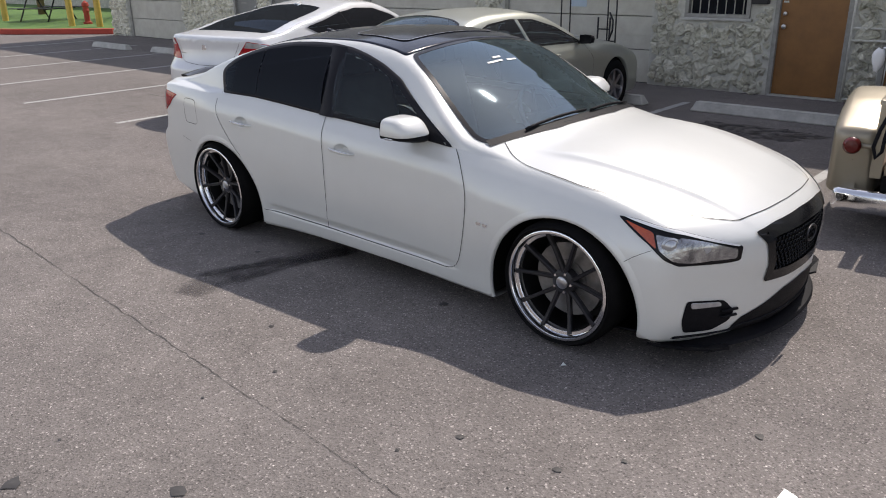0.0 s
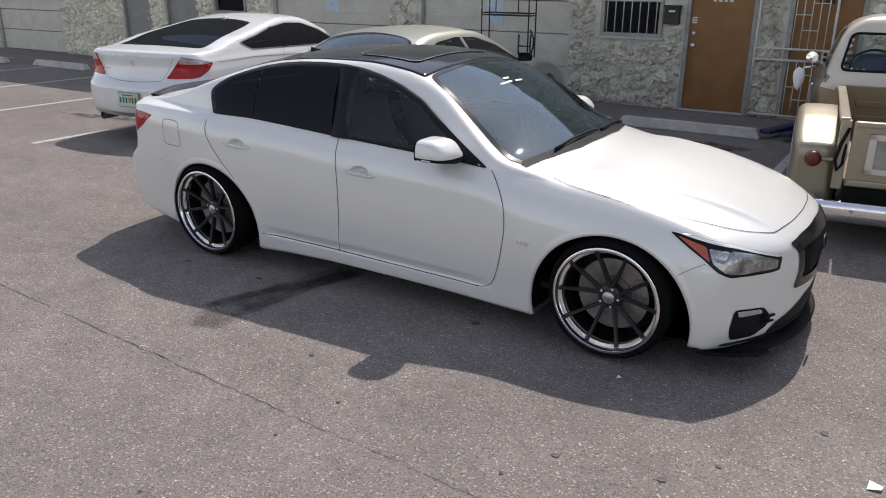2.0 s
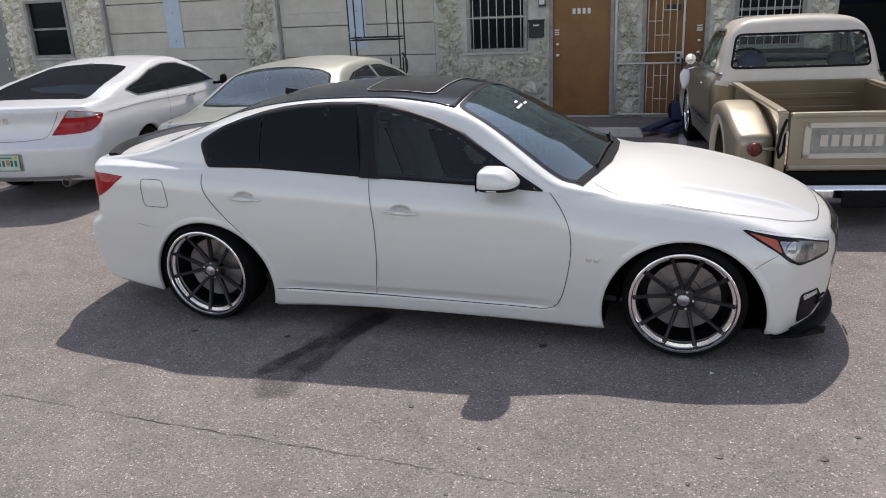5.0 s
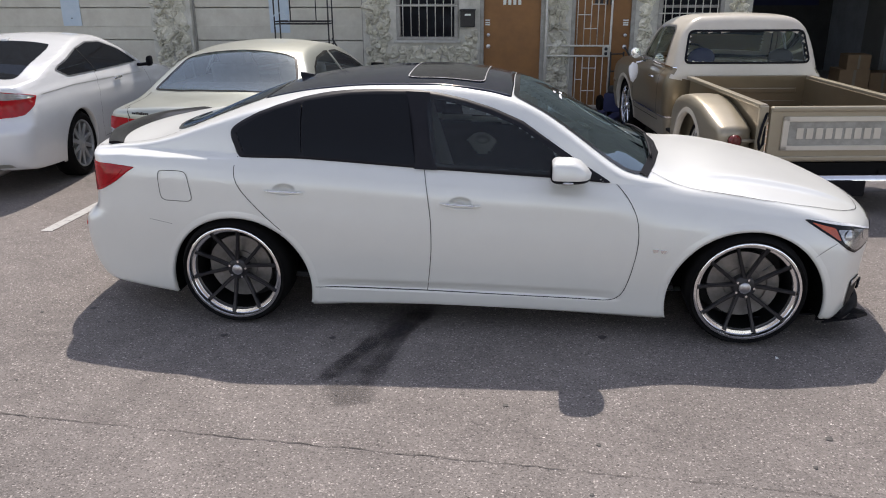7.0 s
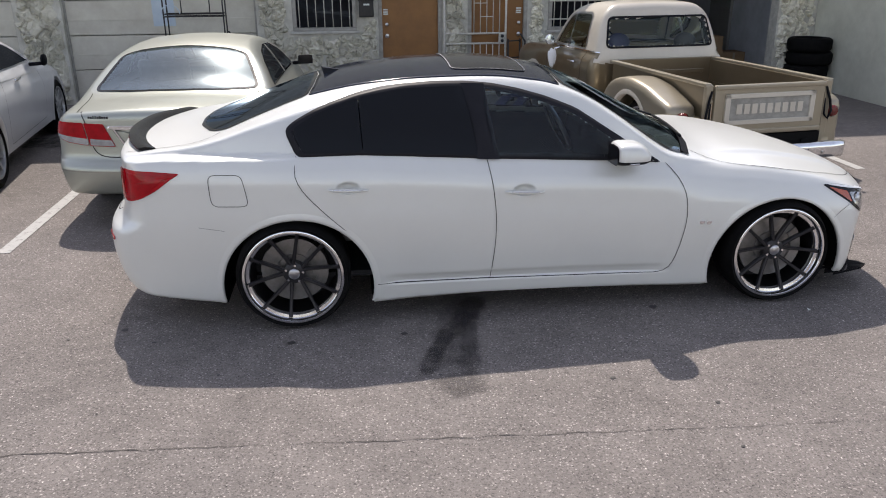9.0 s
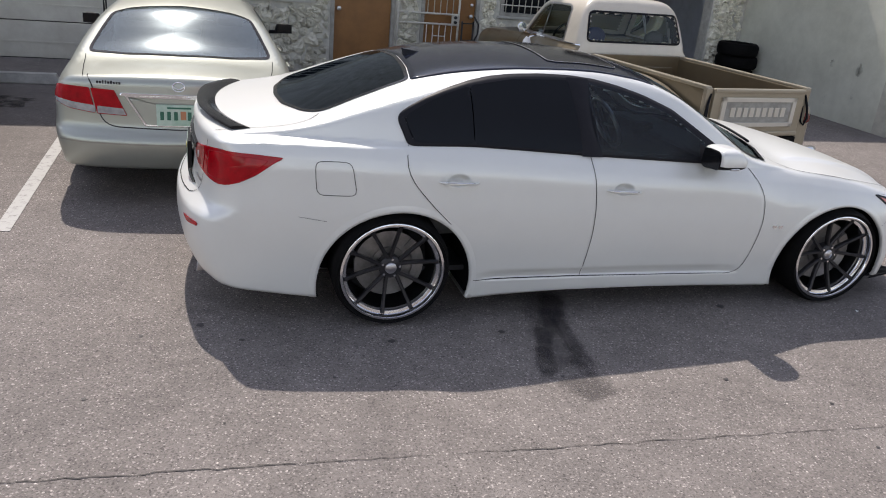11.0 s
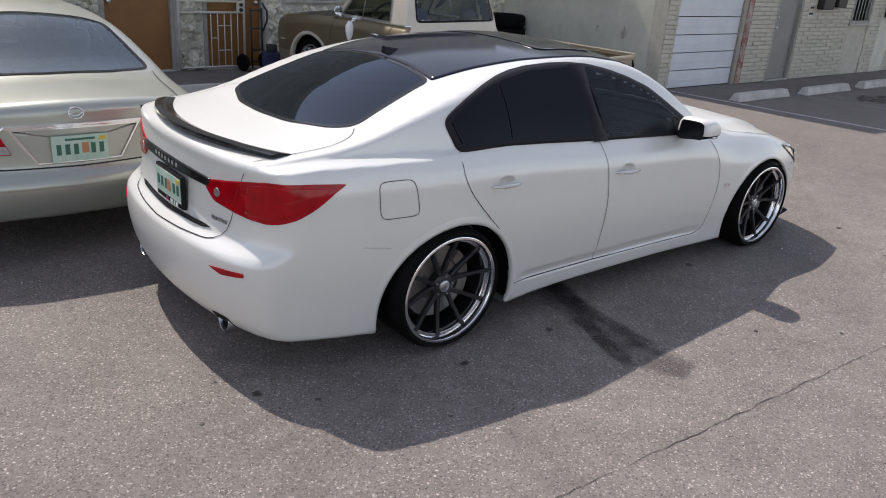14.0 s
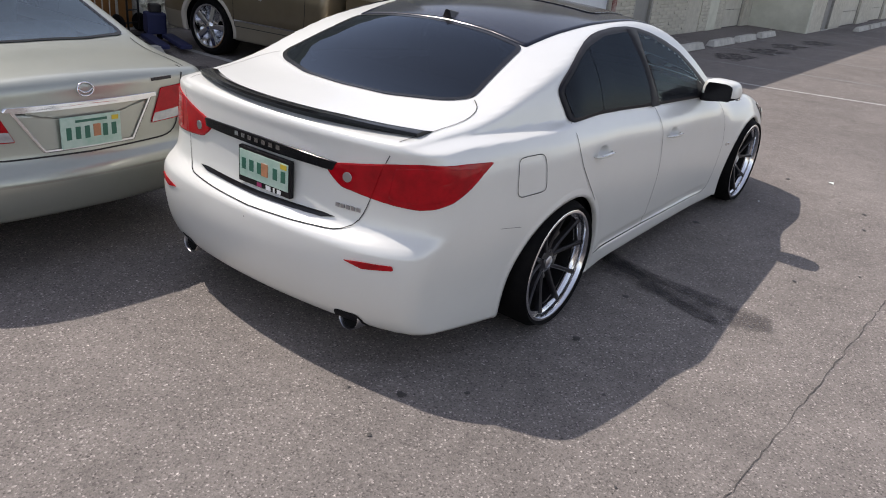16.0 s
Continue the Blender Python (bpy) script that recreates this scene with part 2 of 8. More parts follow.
M = {
    "asphalt": asphalt_material(),
    "white_paint": material("pearl_white_paint", (0.692, 0.697, 0.666), 0.3, 0.17, (0.672, 0.677, 0.648), 3, coat=0.35),
    "pure_white": material("plain_white_paint", (0.68, 0.69, 0.695), 0.26, 0.12, (0.65, 0.66, 0.665), 3, coat=0.6),
    "silver": material("champagne_silver_paint", (0.405, 0.42, 0.372), 0.32, 0.6, (0.375, 0.39, 0.345), 2, coat=0.35),
    # grey of the coupe's valance, also used to paint shade along body creases
    "valance_crease_grey": material("grey_valance_and_crease_shade", (0.35, 0.348, 0.31), 0.3, 0.65, (0.32, 0.318, 0.285), 2, coat=0.5),
    "bronze": material("bronze_brown_paint", (0.2, 0.162, 0.106), 0.3, 0.55, (0.17, 0.136, 0.085), 2, coat=0.6),
    "champagne": material("champagne_gold_paint", (0.33, 0.292, 0.222), 0.36, 0.5, (0.30, 0.262, 0.195), 2, coat=0.25),
    "cream": material("cream_truck_paint", (0.58, 0.535, 0.455), 0.32, 0.0, (0.52, 0.475, 0.4), 2.5, coat=0.5),
    "carbon": material("black_gloss_roof", (0.007, 0.010, 0.019), 0.12, 0.0, (0.010, 0.013, 0.024), 40, coat=0.0, spec=0.3),
    "black_gloss": material("black_gloss_trim", (0.006, 0.006, 0.0075), 0.16, 0.0, (0.009, 0.009, 0.010), 9, coat=0.06, spec=0.2),
    "pillar": material("dark_pillar_film", (0.015, 0.015, 0.019), 0.45, 0.0, (0.019, 0.019, 0.023), 9, spec=0.1),
    "black": material("black_plastic", (0.006, 0.006, 0.008), 0.55, 0.0, (0.010, 0.010, 0.012), 30, bump=0.1, bump_scale=300, spec=0.1),
    "seam": material("panel_gap", (0.035, 0.035, 0.035), 0.9, spec=0.1),
    "wheel_silver": material("silver_wheel_paint", (0.42, 0.43, 0.44), 0.32, 0.5, (0.34, 0.35, 0.36), 14),
    "lamp_bowl": material("lamp_reflector", (0.5, 0.505, 0.51), 0.2, 0.85, (0.14, 0.14, 0.15), 16, bump=0.25, bump_scale=40, coat=0.8),
    "rubber": material("tyre_rubber", (0.0042, 0.0042, 0.0048), 0.75, 0.0, (0.0072, 0.0069, 0.0066), 18, bump=0.15, bump_scale=120, spec=0.08),
    "gunmetal": material("gunmetal_spoke", (0.034, 0.033, 0.036), 0.38, 0.5, (0.024, 0.023, 0.026), 14),
    "barrel": material("dark_rim_barrel", (0.0175, 0.0175, 0.019), 0.45, 0.5, (0.0125, 0.0125, 0.0135), 14),
    "chrome": material("chrome", (0.82, 0.83, 0.85), 0.13, 1.0, (0.74, 0.75, 0.77), 12),
    "alloy": material("bare_alloy", (0.5, 0.5, 0.52), 0.3, 1.0, (0.4, 0.4, 0.42), 14),
    "brake": material("brake_disc", (0.3, 0.29, 0.285), 0.42, 0.85, (0.22, 0.21, 0.2), 20),
    "dark_well": material("wheel_well_liner", (0.008, 0.008, 0.008), 0.95, spec=0.1),
    "red_lens": material("red_lens", (0.42, 0.003, 0.009), 0.06, 0.0, (0.26, 0.002, 0.006), 13, coat=0.0, spec=0.3),
    "amber": material("amber_lens", (0.5, 0.075, 0.012), 0.15, 0.0, (0.3, 0.035, 0.008), 30, coat=1.0),
    "lens": material("clear_lens", (0.5, 0.52, 0.54), 0.1, 0.6, (0.32, 0.33, 0.35), 16, coat=1.0),
    "tan": material("interior_grey_leather", (0.2, 0.2, 0.2), 0.5, 0.0, (0.16, 0.16, 0.16), 12, bump=0.1),
    "dark_cloth": material("dark_cabin_trim", (0.02, 0.02, 0.022), 0.8, 0.0, (0.03, 0.03, 0.032), 12),
    "pale_cloth": material("pale_cabin_trim", (0.3, 0.29, 0.27), 0.8, 0.0, (0.25, 0.24, 0.22), 12),
    "plate": material("plate_white", (0.7, 0.72, 0.7), 0.4, 0.0, (0.6, 0.66, 0.6), 30),
    "plate_mint": material("plate_pale_green", (0.5, 0.62, 0.54), 0.4, 0.0, (0.34, 0.52, 0.42), 14),
    "plate_green": material("plate_green", (0.025, 0.13, 0.085), 0.5),
    "plate_orange": material("plate_orange", (0.55, 0.22, 0.11), 0.5, 0.0, (0.4, 0.2, 0.1), 60),
    "plate_yellow": material("plate_yellow", (0.6, 0.45, 0.0375), 0.5),
    "letter_white": material("white_lettering", (0.8, 0.8, 0.8), 0.5),
    "magenta": material("magenta_mark", (0.3, 0.02, 0.1), 0.5),
    "glass": glass_material("windscreen_glass", (0.28, 0.39, 0.45), ior=2.1, hue=(0.72, 0.9, 1.0)),
    "glass_front": glass_material("front_side_glass", (0.72, 0.8, 0.8), gloss=0.34, ior=1.42, hue=(0.7, 0.88, 1.0), film=0.02),
    "glass_tint": glass_material("tinted_glass", (0.03, 0.033, 0.045), gloss=0.22, ior=1.42, hue=(0.62, 0.8, 1.0), film=0.015),
    "glass_back": glass_material("dark_rear_glass", (0.012, 0.016, 0.028), gloss=0.8, hue=(0.72, 0.84, 1.0)),
    "glass_pale": glass_material("clear_window_glass", (0.9, 0.95, 0.92), gloss=1.0, ior=1.5, hue=(0.92, 1.0, 0.94)),
    "glass_dusty": glass_material("dusty_rear_glass", (0.42, 0.54, 0.6), 0.12, ior=2.1, hue=(0.8, 0.94, 1.0)),
    "stone": material("white_painted_rock", (0.80, 0.77, 0.65), 0.85, 0.0, (0.50, 0.48, 0.39), 14, bump=0.9, bump_scale=38, vary=0.1),
    # toned below the stones so the colour deepens the shaded crevices between them
    "stucco": material("white_painted_shade_mortar", (0.616, 0.603, 0.542), 0.9, 0.0, (0.405, 0.395, 0.344), 5, bump=0.8, bump_scale=40),
    "brick": material("white_painted_brick", (0.561, 0.536, 0.454), 0.8, 0.0, (0.43, 0.409, 0.342), 7, bump=0.35, bump_scale=60, vary=0.07),
    "wall_grey": material("pale_grey_render", (0.64, 0.64, 0.545), 0.9, 0.0, (0.48, 0.482, 0.40), 1.1, bump=0.2, bump_scale=40),
    "garage": material("off_white_door_panel", (0.569, 0.553, 0.474), 0.6, 0.0, (0.469, 0.443, 0.376), 3, bump=0.12, bump_scale=30),
    "garage_blue": material("blue_white_door_panel", (0.64, 0.67, 0.70), 0.5, 0.0, (0.56, 0.59, 0.62), 3, bump=0.1, bump_scale=30),
    "door_brown": material("orange_brown_door", (0.252, 0.113, 0.0294), 0.5, 0.0, (0.194, 0.0839, 0.0218), 3, bump=0.08, bump_scale=30),
    "door_grey": material("pale_grey_door", (0.248, 0.248, 0.233), 0.55, 0.0, (0.208, 0.208, 0.193), 3),
    "frame": material("weathered_frame", (0.357, 0.348, 0.315), 0.7, 0.0, (0.23, 0.221, 0.196), 9),
    "iron_white": material("white_painted_iron", (0.62, 0.61, 0.56), 0.5, 0.0, (0.48, 0.46, 0.4), 20),
    "iron_dark": material("black_iron", (0.02, 0.02, 0.022), 0.5, 0.3, (0.03, 0.028, 0.026), 20),
    "concrete": material("wheel_stop_concrete", (0.52, 0.51, 0.47), 0.9, 0.0, (0.36, 0.35, 0.32), 5, bump=0.5, bump_scale=50),
    "line": material("worn_white_line", (0.401, 0.395, 0.376), 0.85, 0.0, (0.13, 0.123, 0.117), 16, low=0.52, high=0.75),
    # worn line whose white is also lowered for the wing's shade
    "line_worn_shaded": material("worn_and_shade_dark_line", (0.24, 0.235, 0.225), 0.9, 0.0, (0.14, 0.13, 0.125), 9),
    "line_fresh": material("white_edge_line", (0.5, 0.49, 0.47), 0.85, 0.0, (0.26, 0.25, 0.24), 9),
    "old_red": material("faded_dark_red_lens", (0.13, 0.012, 0.01), 0.25, 0.0, (0.09, 0.008, 0.007), 20, coat=0.2),
    "stain": material("oil_stain", (0.03, 0.027, 0.026), 0.6, 0.0, (0.06, 0.055, 0.05), 9),
    "crack": material("crack_filler", (0.072, 0.065, 0.06), 0.95),
    "grass": material("lawn", (0.05, 0.12, 0.02), 0.9, 0.0, (0.1, 0.19, 0.03), 3),
    "kerb_red": material("red_kerb", (0.45, 0.06, 0.035), 0.7, 0.0, (0.36, 0.05, 0.03), 5),
    "yellow": material("yellow_bollard", (0.62, 0.43, 0.09), 0.6, 0.0, (0.5, 0.34, 0.07), 6),
    # near-black base: the open garage's indoor shade is put into this colour
    "interior_dark": material("shade_dark_garage_wall", (0.06, 0.062, 0.065), 0.9, 0.0, (0.042, 0.043, 0.046), 3),
    "garage_white": material("pale_garage_wall", (0.5, 0.53, 0.57), 0.85, 0.0, (0.38, 0.4, 0.43), 2),
    "blue": material("blue_banner", (0.01, 0.015, 0.06), 0.7, 0.0, (0.015, 0.02, 0.08), 4),
    "pale_blue": material("pale_blue_patch", (0.42, 0.52, 0.60), 0.6, 0.0, (0.5, 0.58, 0.64), 6),
    "rust": material("rusty_red_strip", (0.2, 0.06, 0.045), 0.8, 0.0, (0.45, 0.4, 0.36), 9),
    "wood": material("bed_plank", (0.13, 0.085, 0.05), 0.7, 0.0, (0.2, 0.13, 0.08), 5, bump=0.2),
    "cardboard": material("cardboard", (0.3, 0.2, 0.11), 0.85, 0.0, (0.25, 0.16, 0.09), 6),
    "leaf": material("leaf", (0.045, 0.1, 0.02), 0.6, 0.0, (0.08, 0.15, 0.03), 4),
}


# ---------------------------------------------------------------- mesh helpers
def mesh_object(name, verts, faces, mat, parent=None, smooth=False, label=""):
    me = bpy.data.meshes.new(name)
    me.from_pydata([tuple(v) for v in verts], [], [tuple(f) for f in faces])
    me.materials.append(M[mat])
    if smooth:
        me.shade_smooth()
    ob = new(name, me)
    if parent:
        ob.parent = parent
    if label:
        ob["label"] = label
    return ob


def part(name, bm, mat, parent=None, label="", smooth=False):
    """Links a bmesh as one mesh object under a thing or a part."""
    me = bpy.data.meshes.new(name)
    bm.to_mesh(me)
    bm.free()
    me.materials.append(M[mat])
    if smooth:
        me.shade_smooth()
    ob = new(name, me)
    if parent:
        ob.parent = parent
    if label:
        ob["label"] = label
    return ob


def thing(name, label, category, group="", at=(0, 0, 0), rz=0.0):
    ob = new(name)
    ob.empty_display_size = 0.1
    ob.matrix_basis = pose(*at, 0, 0, rz)
    return tagged(ob, label, category, group)


def add_box(bm, lo, hi, bevel=0.0, m=None):
    r = bmesh.ops.create_cube(bm, size=1.0)
    c, s = [(a + b) / 2 for a, b in zip(lo, hi)], [abs(b - a) for a, b in zip(lo, hi)]
    for v in r["verts"]:
        v.co = Vector([c[i] + v.co[i] * s[i] for i in range(3)])
    vs = r["verts"]
    if bevel:
        es = list({e for v in vs for e in v.link_edges})
        out = bmesh.ops.bevel(bm, geom=es, offset=bevel, segments=2, affect="EDGES", profile=0.6)
        vs = list({v for f in out["faces"] for v in f.verts} | {v for v in vs if v.is_valid})
    if m:
        bmesh.ops.transform(bm, matrix=m, verts=[v for v in vs if v.is_valid])
    return bm


def box(name, lo, hi, mat, parent=None, bevel=0.0, label="", m=None):
    return part(name, add_box(bmesh.new(), lo, hi, bevel, m), mat, parent, label)


def tube_points(pts, r, sides=8, closed=False):
    """Vertices and faces of a round bar along a line of points."""
    pts = [Vector(p) for p in pts]
    n = len(pts)
    verts, faces = [], []
    up0 = None
    for i, p in enumerate(pts):
        a = pts[(i - 1) % n] if closed or i > 0 else p
        b = pts[(i + 1) % n] if closed or i < n - 1 else p
        d = (b - a).normalized()
        if up0 is None:
            up0 = Vector((0, 0, 1)) if abs(d.z) < 0.9 else Vector((1, 0, 0))
        s = d.cross(up0).normalized()
        up0 = s.cross(d).normalized()
        for k in range(sides):
            ang = 2 * math.pi * k / sides
            verts.append(p + (s * math.cos(ang) + up0 * math.sin(ang)) * r)
    rows = n if closed else n - 1
    for i in range(rows):
        j = (i + 1) % n
        for k in range(sides):
            k2 = (k + 1) % sides
            faces.append((i * sides + k, i * sides + k2, j * sides + k2, j * sides + k))
    if not closed:
        faces.append(tuple(range(sides))[::-1])
        faces.append(tuple((n - 1) * sides + k for k in range(sides)))
    return verts, faces


def tube(name, pts, r, mat, parent=None, sides=8, closed=False, label=""):
    v, f = tube_points(pts, r, sides, closed)
    return mesh_object(name, v, f, mat, parent, True, label)


def lathe(name, profile, mat, parent=None, steps=48, label="", smooth=True):
    """A solid of revolution round the local y axis; profile: (radius, y)."""
    verts, faces = [], []
    n = len(profile)
    for k in range(steps):
        a = 2 * math.pi * k / steps
        for r, y in profile:
            verts.append((r * math.cos(a), y, r * math.sin(a)))
    for k in range(steps):
        k2 = (k + 1) % steps
        for i in range(n - 1):
            faces.append((k * n + i, k * n + i + 1, k2 * n + i + 1, k2 * n + i))
    ob = mesh_object(name, verts, faces, mat, parent, False, label)
    if smooth:
        ob.data.shade_smooth()
        ob.data.set_sharp_from_angle(angle=radians(38))
    return ob


def spline(knots, soft=0.008):
    """A smooth monotone curve through (x, value) knots, as a vector function; soft: how far its bends are eased, as a share of its length."""
    k = np.array(sorted(knots), float)
    x, y = k[:, 0], k[:, 1]
    h, d = np.diff(x), np.diff(y) / np.diff(x)
    m = np.zeros_like(y)
    m[0], m[-1] = d[0], d[-1]
    for i in range(1, len(x) - 1):
        if d[i - 1] * d[i] > 0:
            w1, w2 = 2 * h[i] + h[i - 1], h[i] + 2 * h[i - 1]
            m[i] = (w1 + w2) / (w1 / d[i - 1] + w2 / d[i])

    def exact(v):
        v = np.clip(np.asarray(v, float), x[0], x[-1])
        i = np.clip(np.searchsorted(x, v) - 1, 0, len(x) - 2)
        t = (v - x[i]) / h[i]
        t2, t3 = t * t, t * t * t
        return (2 * t3 - 3 * t2 + 1) * y[i] + (t3 - 2 * t2 + t) * h[i] * m[i] + (-2 * t3 + 3 * t2) * y[i + 1] + (t3 - t2) * h[i] * m[i + 1]
    grid = np.linspace(x[0], x[-1], 4000)
    table = exact(grid)
    sig = soft * 4000
    kern = np.exp(-0.5 * (np.arange(-int(3 * sig), int(3 * sig) + 1) / sig) ** 2)
    pad = len(kern) // 2
    run = np.arange(1, pad + 1)
    long = np.concatenate([(table[0] - (table[1] - table[0]) * run)[::-1], table, table[-1] + (table[-1] - table[-2]) * run])
    table = np.convolve(long, kern / kern.sum(), "valid")

    def f(v):
        return np.interp(v, grid, table)
    return f


def smooth_max(a, b, k):
    h = np.maximum(k - np.abs(a - b), 0.0) / k
    return np.maximum(a, b) + h * h * k * 0.25


def inside(poly, u, v):
    """Which points (u, v) lie inside a polygon."""
    u, v = np.asarray(u), np.asarray(v)
    res = np.zeros(u.shape, bool)
    n = len(poly)
    for i in range(n):
        (x1, y1), (x2, y2) = poly[i], poly[(i + 1) % n]
        if y1 == y2:
            continue
        c = ((y1 > v) != (y2 > v)) & (u < (x2 - x1) * (v - y1) / (y2 - y1) + x1)
        res ^= c
    return res


def rounded(poly, r=0.03, steps=4, edge=0.05):
    """A polygon with rounded corners and points along its edges."""
    n, out = len(poly), []
    P = [np.array(p, float) for p in poly]
    for i in range(n):
        a, b, c = P[i - 1], P[i], P[(i + 1) % n]
        ra = min(r, 0.45 * np.linalg.norm(a - b))
        rc = min(r, 0.45 * np.linalg.norm(c - b))
        p, q = b + (a - b) / np.linalg.norm(a - b) * ra, b + (c - b) / np.linalg.norm(c - b) * rc
        for s in range(steps + 1):
            t = s / steps
            out.append((1 - t) ** 2 * p + 2 * t * (1 - t) * b + t * t * q)
    res = []
    for i in range(len(out)):
        a, b = out[i], out[(i + 1) % len(out)]
        k = max(1, int(np.linalg.norm(b - a) / edge))
        res += [a + (b - a) * s / k for s in range(k)]
    return res


def inset(poly, d):
    """A polygon drawn in by d along its own normals (counter-clockwise or not)."""
    P = np.array(poly)
    area = 0.5 * np.sum(P[:, 0] * np.roll(P[:, 1], -1) - np.roll(P[:, 0], -1) * P[:, 1])
    t = np.roll(P, -1, 0) - np.roll(P, 1, 0)
    t /= np.maximum(np.linalg.norm(t, axis=1, keepdims=True), 1e-9)
    nrm = np.stack([-t[:, 1], t[:, 0]], 1) * (1 if area > 0 else -1)
    Q, c = P + nrm * d, P.mean(0)
    bad = ~inside(P, Q[:, 0], Q[:, 1])
    way = c - P
    Q[bad] = (P + way * np.minimum(1.0, d / np.maximum(np.linalg.norm(way, axis=1), 1e-9))[:, None])[bad]
    return [p for p in Q]


def corner_outline(pts, bx, by):
    """An outline of places (x, y, z) as angles and heights round an upright line at (bx, by)."""
    ang = [math.atan2(p[1] - by, p[0] - bx) for p in pts]
    ang = [a + 2 * math.pi if bx < 0.5 and a < 0 else a for a in ang]
    return [(a / 2.0, p[2]) for a, p in zip(ang, pts)]


def flip(pts):
    return [(p[0], -p[1], *p[2:]) for p in pts][::-1]


class Shell:
    """The outer skin of a car, as one smooth closed form: sides |y| = W(x, z), top z = T(x, y), ends x = F and R.
    Local axes: x to the nose, z up, y across from the middle; x = 0 at the rear axle."""

    def __init__(self, W, T, F, R, bottom, seg, z0=0.55, k=(0.06, 0.1), dense=()):
        self.dense = dense
        self.W, self.T, self.F, self.R, self.bottom, self.seg, self.z0, self.k = W, T, F, R, bottom, seg, z0, k

    def f(self, p):
        x, y, z = p[..., 0], np.abs(p[..., 1]), p[..., 2]
        a = smooth_max(y - self.W(x, z), z - self.T(x, y), self.k[0])
        b = np.maximum(x - self.F(y, z), self.R(y, z) - x)
        c = smooth_max(a, b, self.k[1])
        return smooth_max(c, self.bottom(x) - z, 0.03)

    def solve(self, base, way, lo=0.0, hi=4.5):
        lo, hi = np.full(base.shape[:-1], lo), np.full(base.shape[:-1], hi)
        for _ in range(20):
            mid = (lo + hi) / 2
            out = self.f(base + way * mid[..., None]) > 0
            hi, lo = np.where(out, mid, hi), np.where(out, lo, mid)
        return base + way * lo[..., None]

    def grid(self, stations=190, ring=150, cap=26):
        a0, a1 = self.seg
        fine = np.linspace(0, 2 * np.pi, 7200, endpoint=False)
        weight = np.ones(7200)
        for a, w, h in self.dense:
            for b in (a, math.pi - a):
                gap = (fine - b + math.pi) % (2 * math.pi) - math.pi
                weight += h * np.exp(-0.5 * (gap / w) ** 2)
        total = np.cumsum(weight)
        ang = np.interp(np.arange(ring) * total[-1] / ring, total, fine)
        rows, xs, tilt = [], [], []
        for s in np.linspace(np.pi / 2 - 0.004, 0, cap, endpoint=False):
            xs.append(a0), tilt.append(-s)
        for x in np.linspace(a0, a1, stations):
            xs.append(x), tilt.append(0.0)
        for s in np.linspace(np.pi / 2 - 0.004, 0, cap, endpoint=False)[::-1]:
            xs.append(a1), tilt.append(s)
        xs, tilt = np.array(xs), np.array(tilt)
        way = np.stack([np.repeat(np.sin(tilt)[:, None], ring, 1), np.cos(tilt)[:, None] * np.cos(ang), np.cos(tilt)[:, None] * np.sin(ang)], -1)
        base = np.zeros_like(way)
        base[..., 0], base[..., 2] = xs[:, None], self.z0
        return self.solve(base, way)

    def side(self, x, z, sign=-1, off=0.0):
        x, z = np.asarray(x, float), np.asarray(z, float)
        base = np.stack([x, np.zeros_like(x), z], -1)
        p = self.solve(base, np.broadcast_to(np.array([0.0, sign, 0.0]), base.shape), hi=1.5)
        return self.lift(p, off)

    def top(self, x, y, off=0.0):
        x, y = np.asarray(x, float), np.asarray(y, float)
        base = np.stack([x, y, np.full_like(x, 0.3)], -1)
        p = self.solve(base, np.broadcast_to(np.array([0.0, 0.0, 1.0]), base.shape), hi=2.5)
        return self.lift(p, off)

    def end(self, y, z, sign=1, off=0.0):
        y, z = np.asarray(y, float), np.asarray(z, float)
        base = np.stack([np.full_like(y, self.seg[1] if sign > 0 else self.seg[0]), y, z], -1)
        p = self.solve(base, np.broadcast_to(np.array([float(sign), 0.0, 0.0]), base.shape), hi=2.5)
        return self.lift(p, off)

    def normal(self, p):
        e, g = 2e-3, []
        for i in range(3):
            d = np.zeros(3)
            d[i] = e
            g.append(self.f(p + d) - self.f(p - d))
        g = np.stack(g, -1)
        return g / np.maximum(np.linalg.norm(g, axis=-1, keepdims=True), 1e-9)

    def lift(self, p, off):
        return p + self.normal(p) * off if off else p

    def corner(self, u, v, bx, by, off):
        """Points by angle (u, in half radians) round an upright line at (bx, by), and height v."""
        u, v = np.asarray(u, float) * 2.0, np.asarray(v, float)
        base = np.stack([np.full_like(v, bx), np.full_like(v, by), v], -1)
        p = self.solve(base, np.stack([np.cos(u), np.sin(u), np.zeros_like(u)], -1), hi=2.0)
        return self.lift(p, off)

    def project(self, face, u, v, off):
        if isinstance(face, tuple):
            return self.corner(u, v, face[0], face[1], off)
        if face in ("near", "far"):
            return self.side(u, v, -1 if face == "near" else 1, off)
        if face == "top":
            return self.top(u, v, off)
        return self.end(u, v, 1 if face == "front" else -1, off)

    def patch(self, name, face, poly, mat, parent, off=0.004, rings=(1.0, 0.97, 0.8, 0.6, 0.4, 0.2), label="", rim=0.0, centre=None, hole=None, dish=0.0, bowl=0.0):
        """A smooth panel laid on the skin inside an outline; rim: how far its edge turns down."""
        P = np.array(poly)
        c = np.array(centre) if centre is not None else P.mean(0)
        if hole is not None:
            H = np.array(hole)
            layers = [P, P * 0.5 + H * 0.5, H]
        else:
            layers = [c + (P - c) * s for s in rings]
        verts, faces, n = [], [], len(P)
        if rim:
            verts.append(self.project(face, P[:, 0], P[:, 1], off - rim))
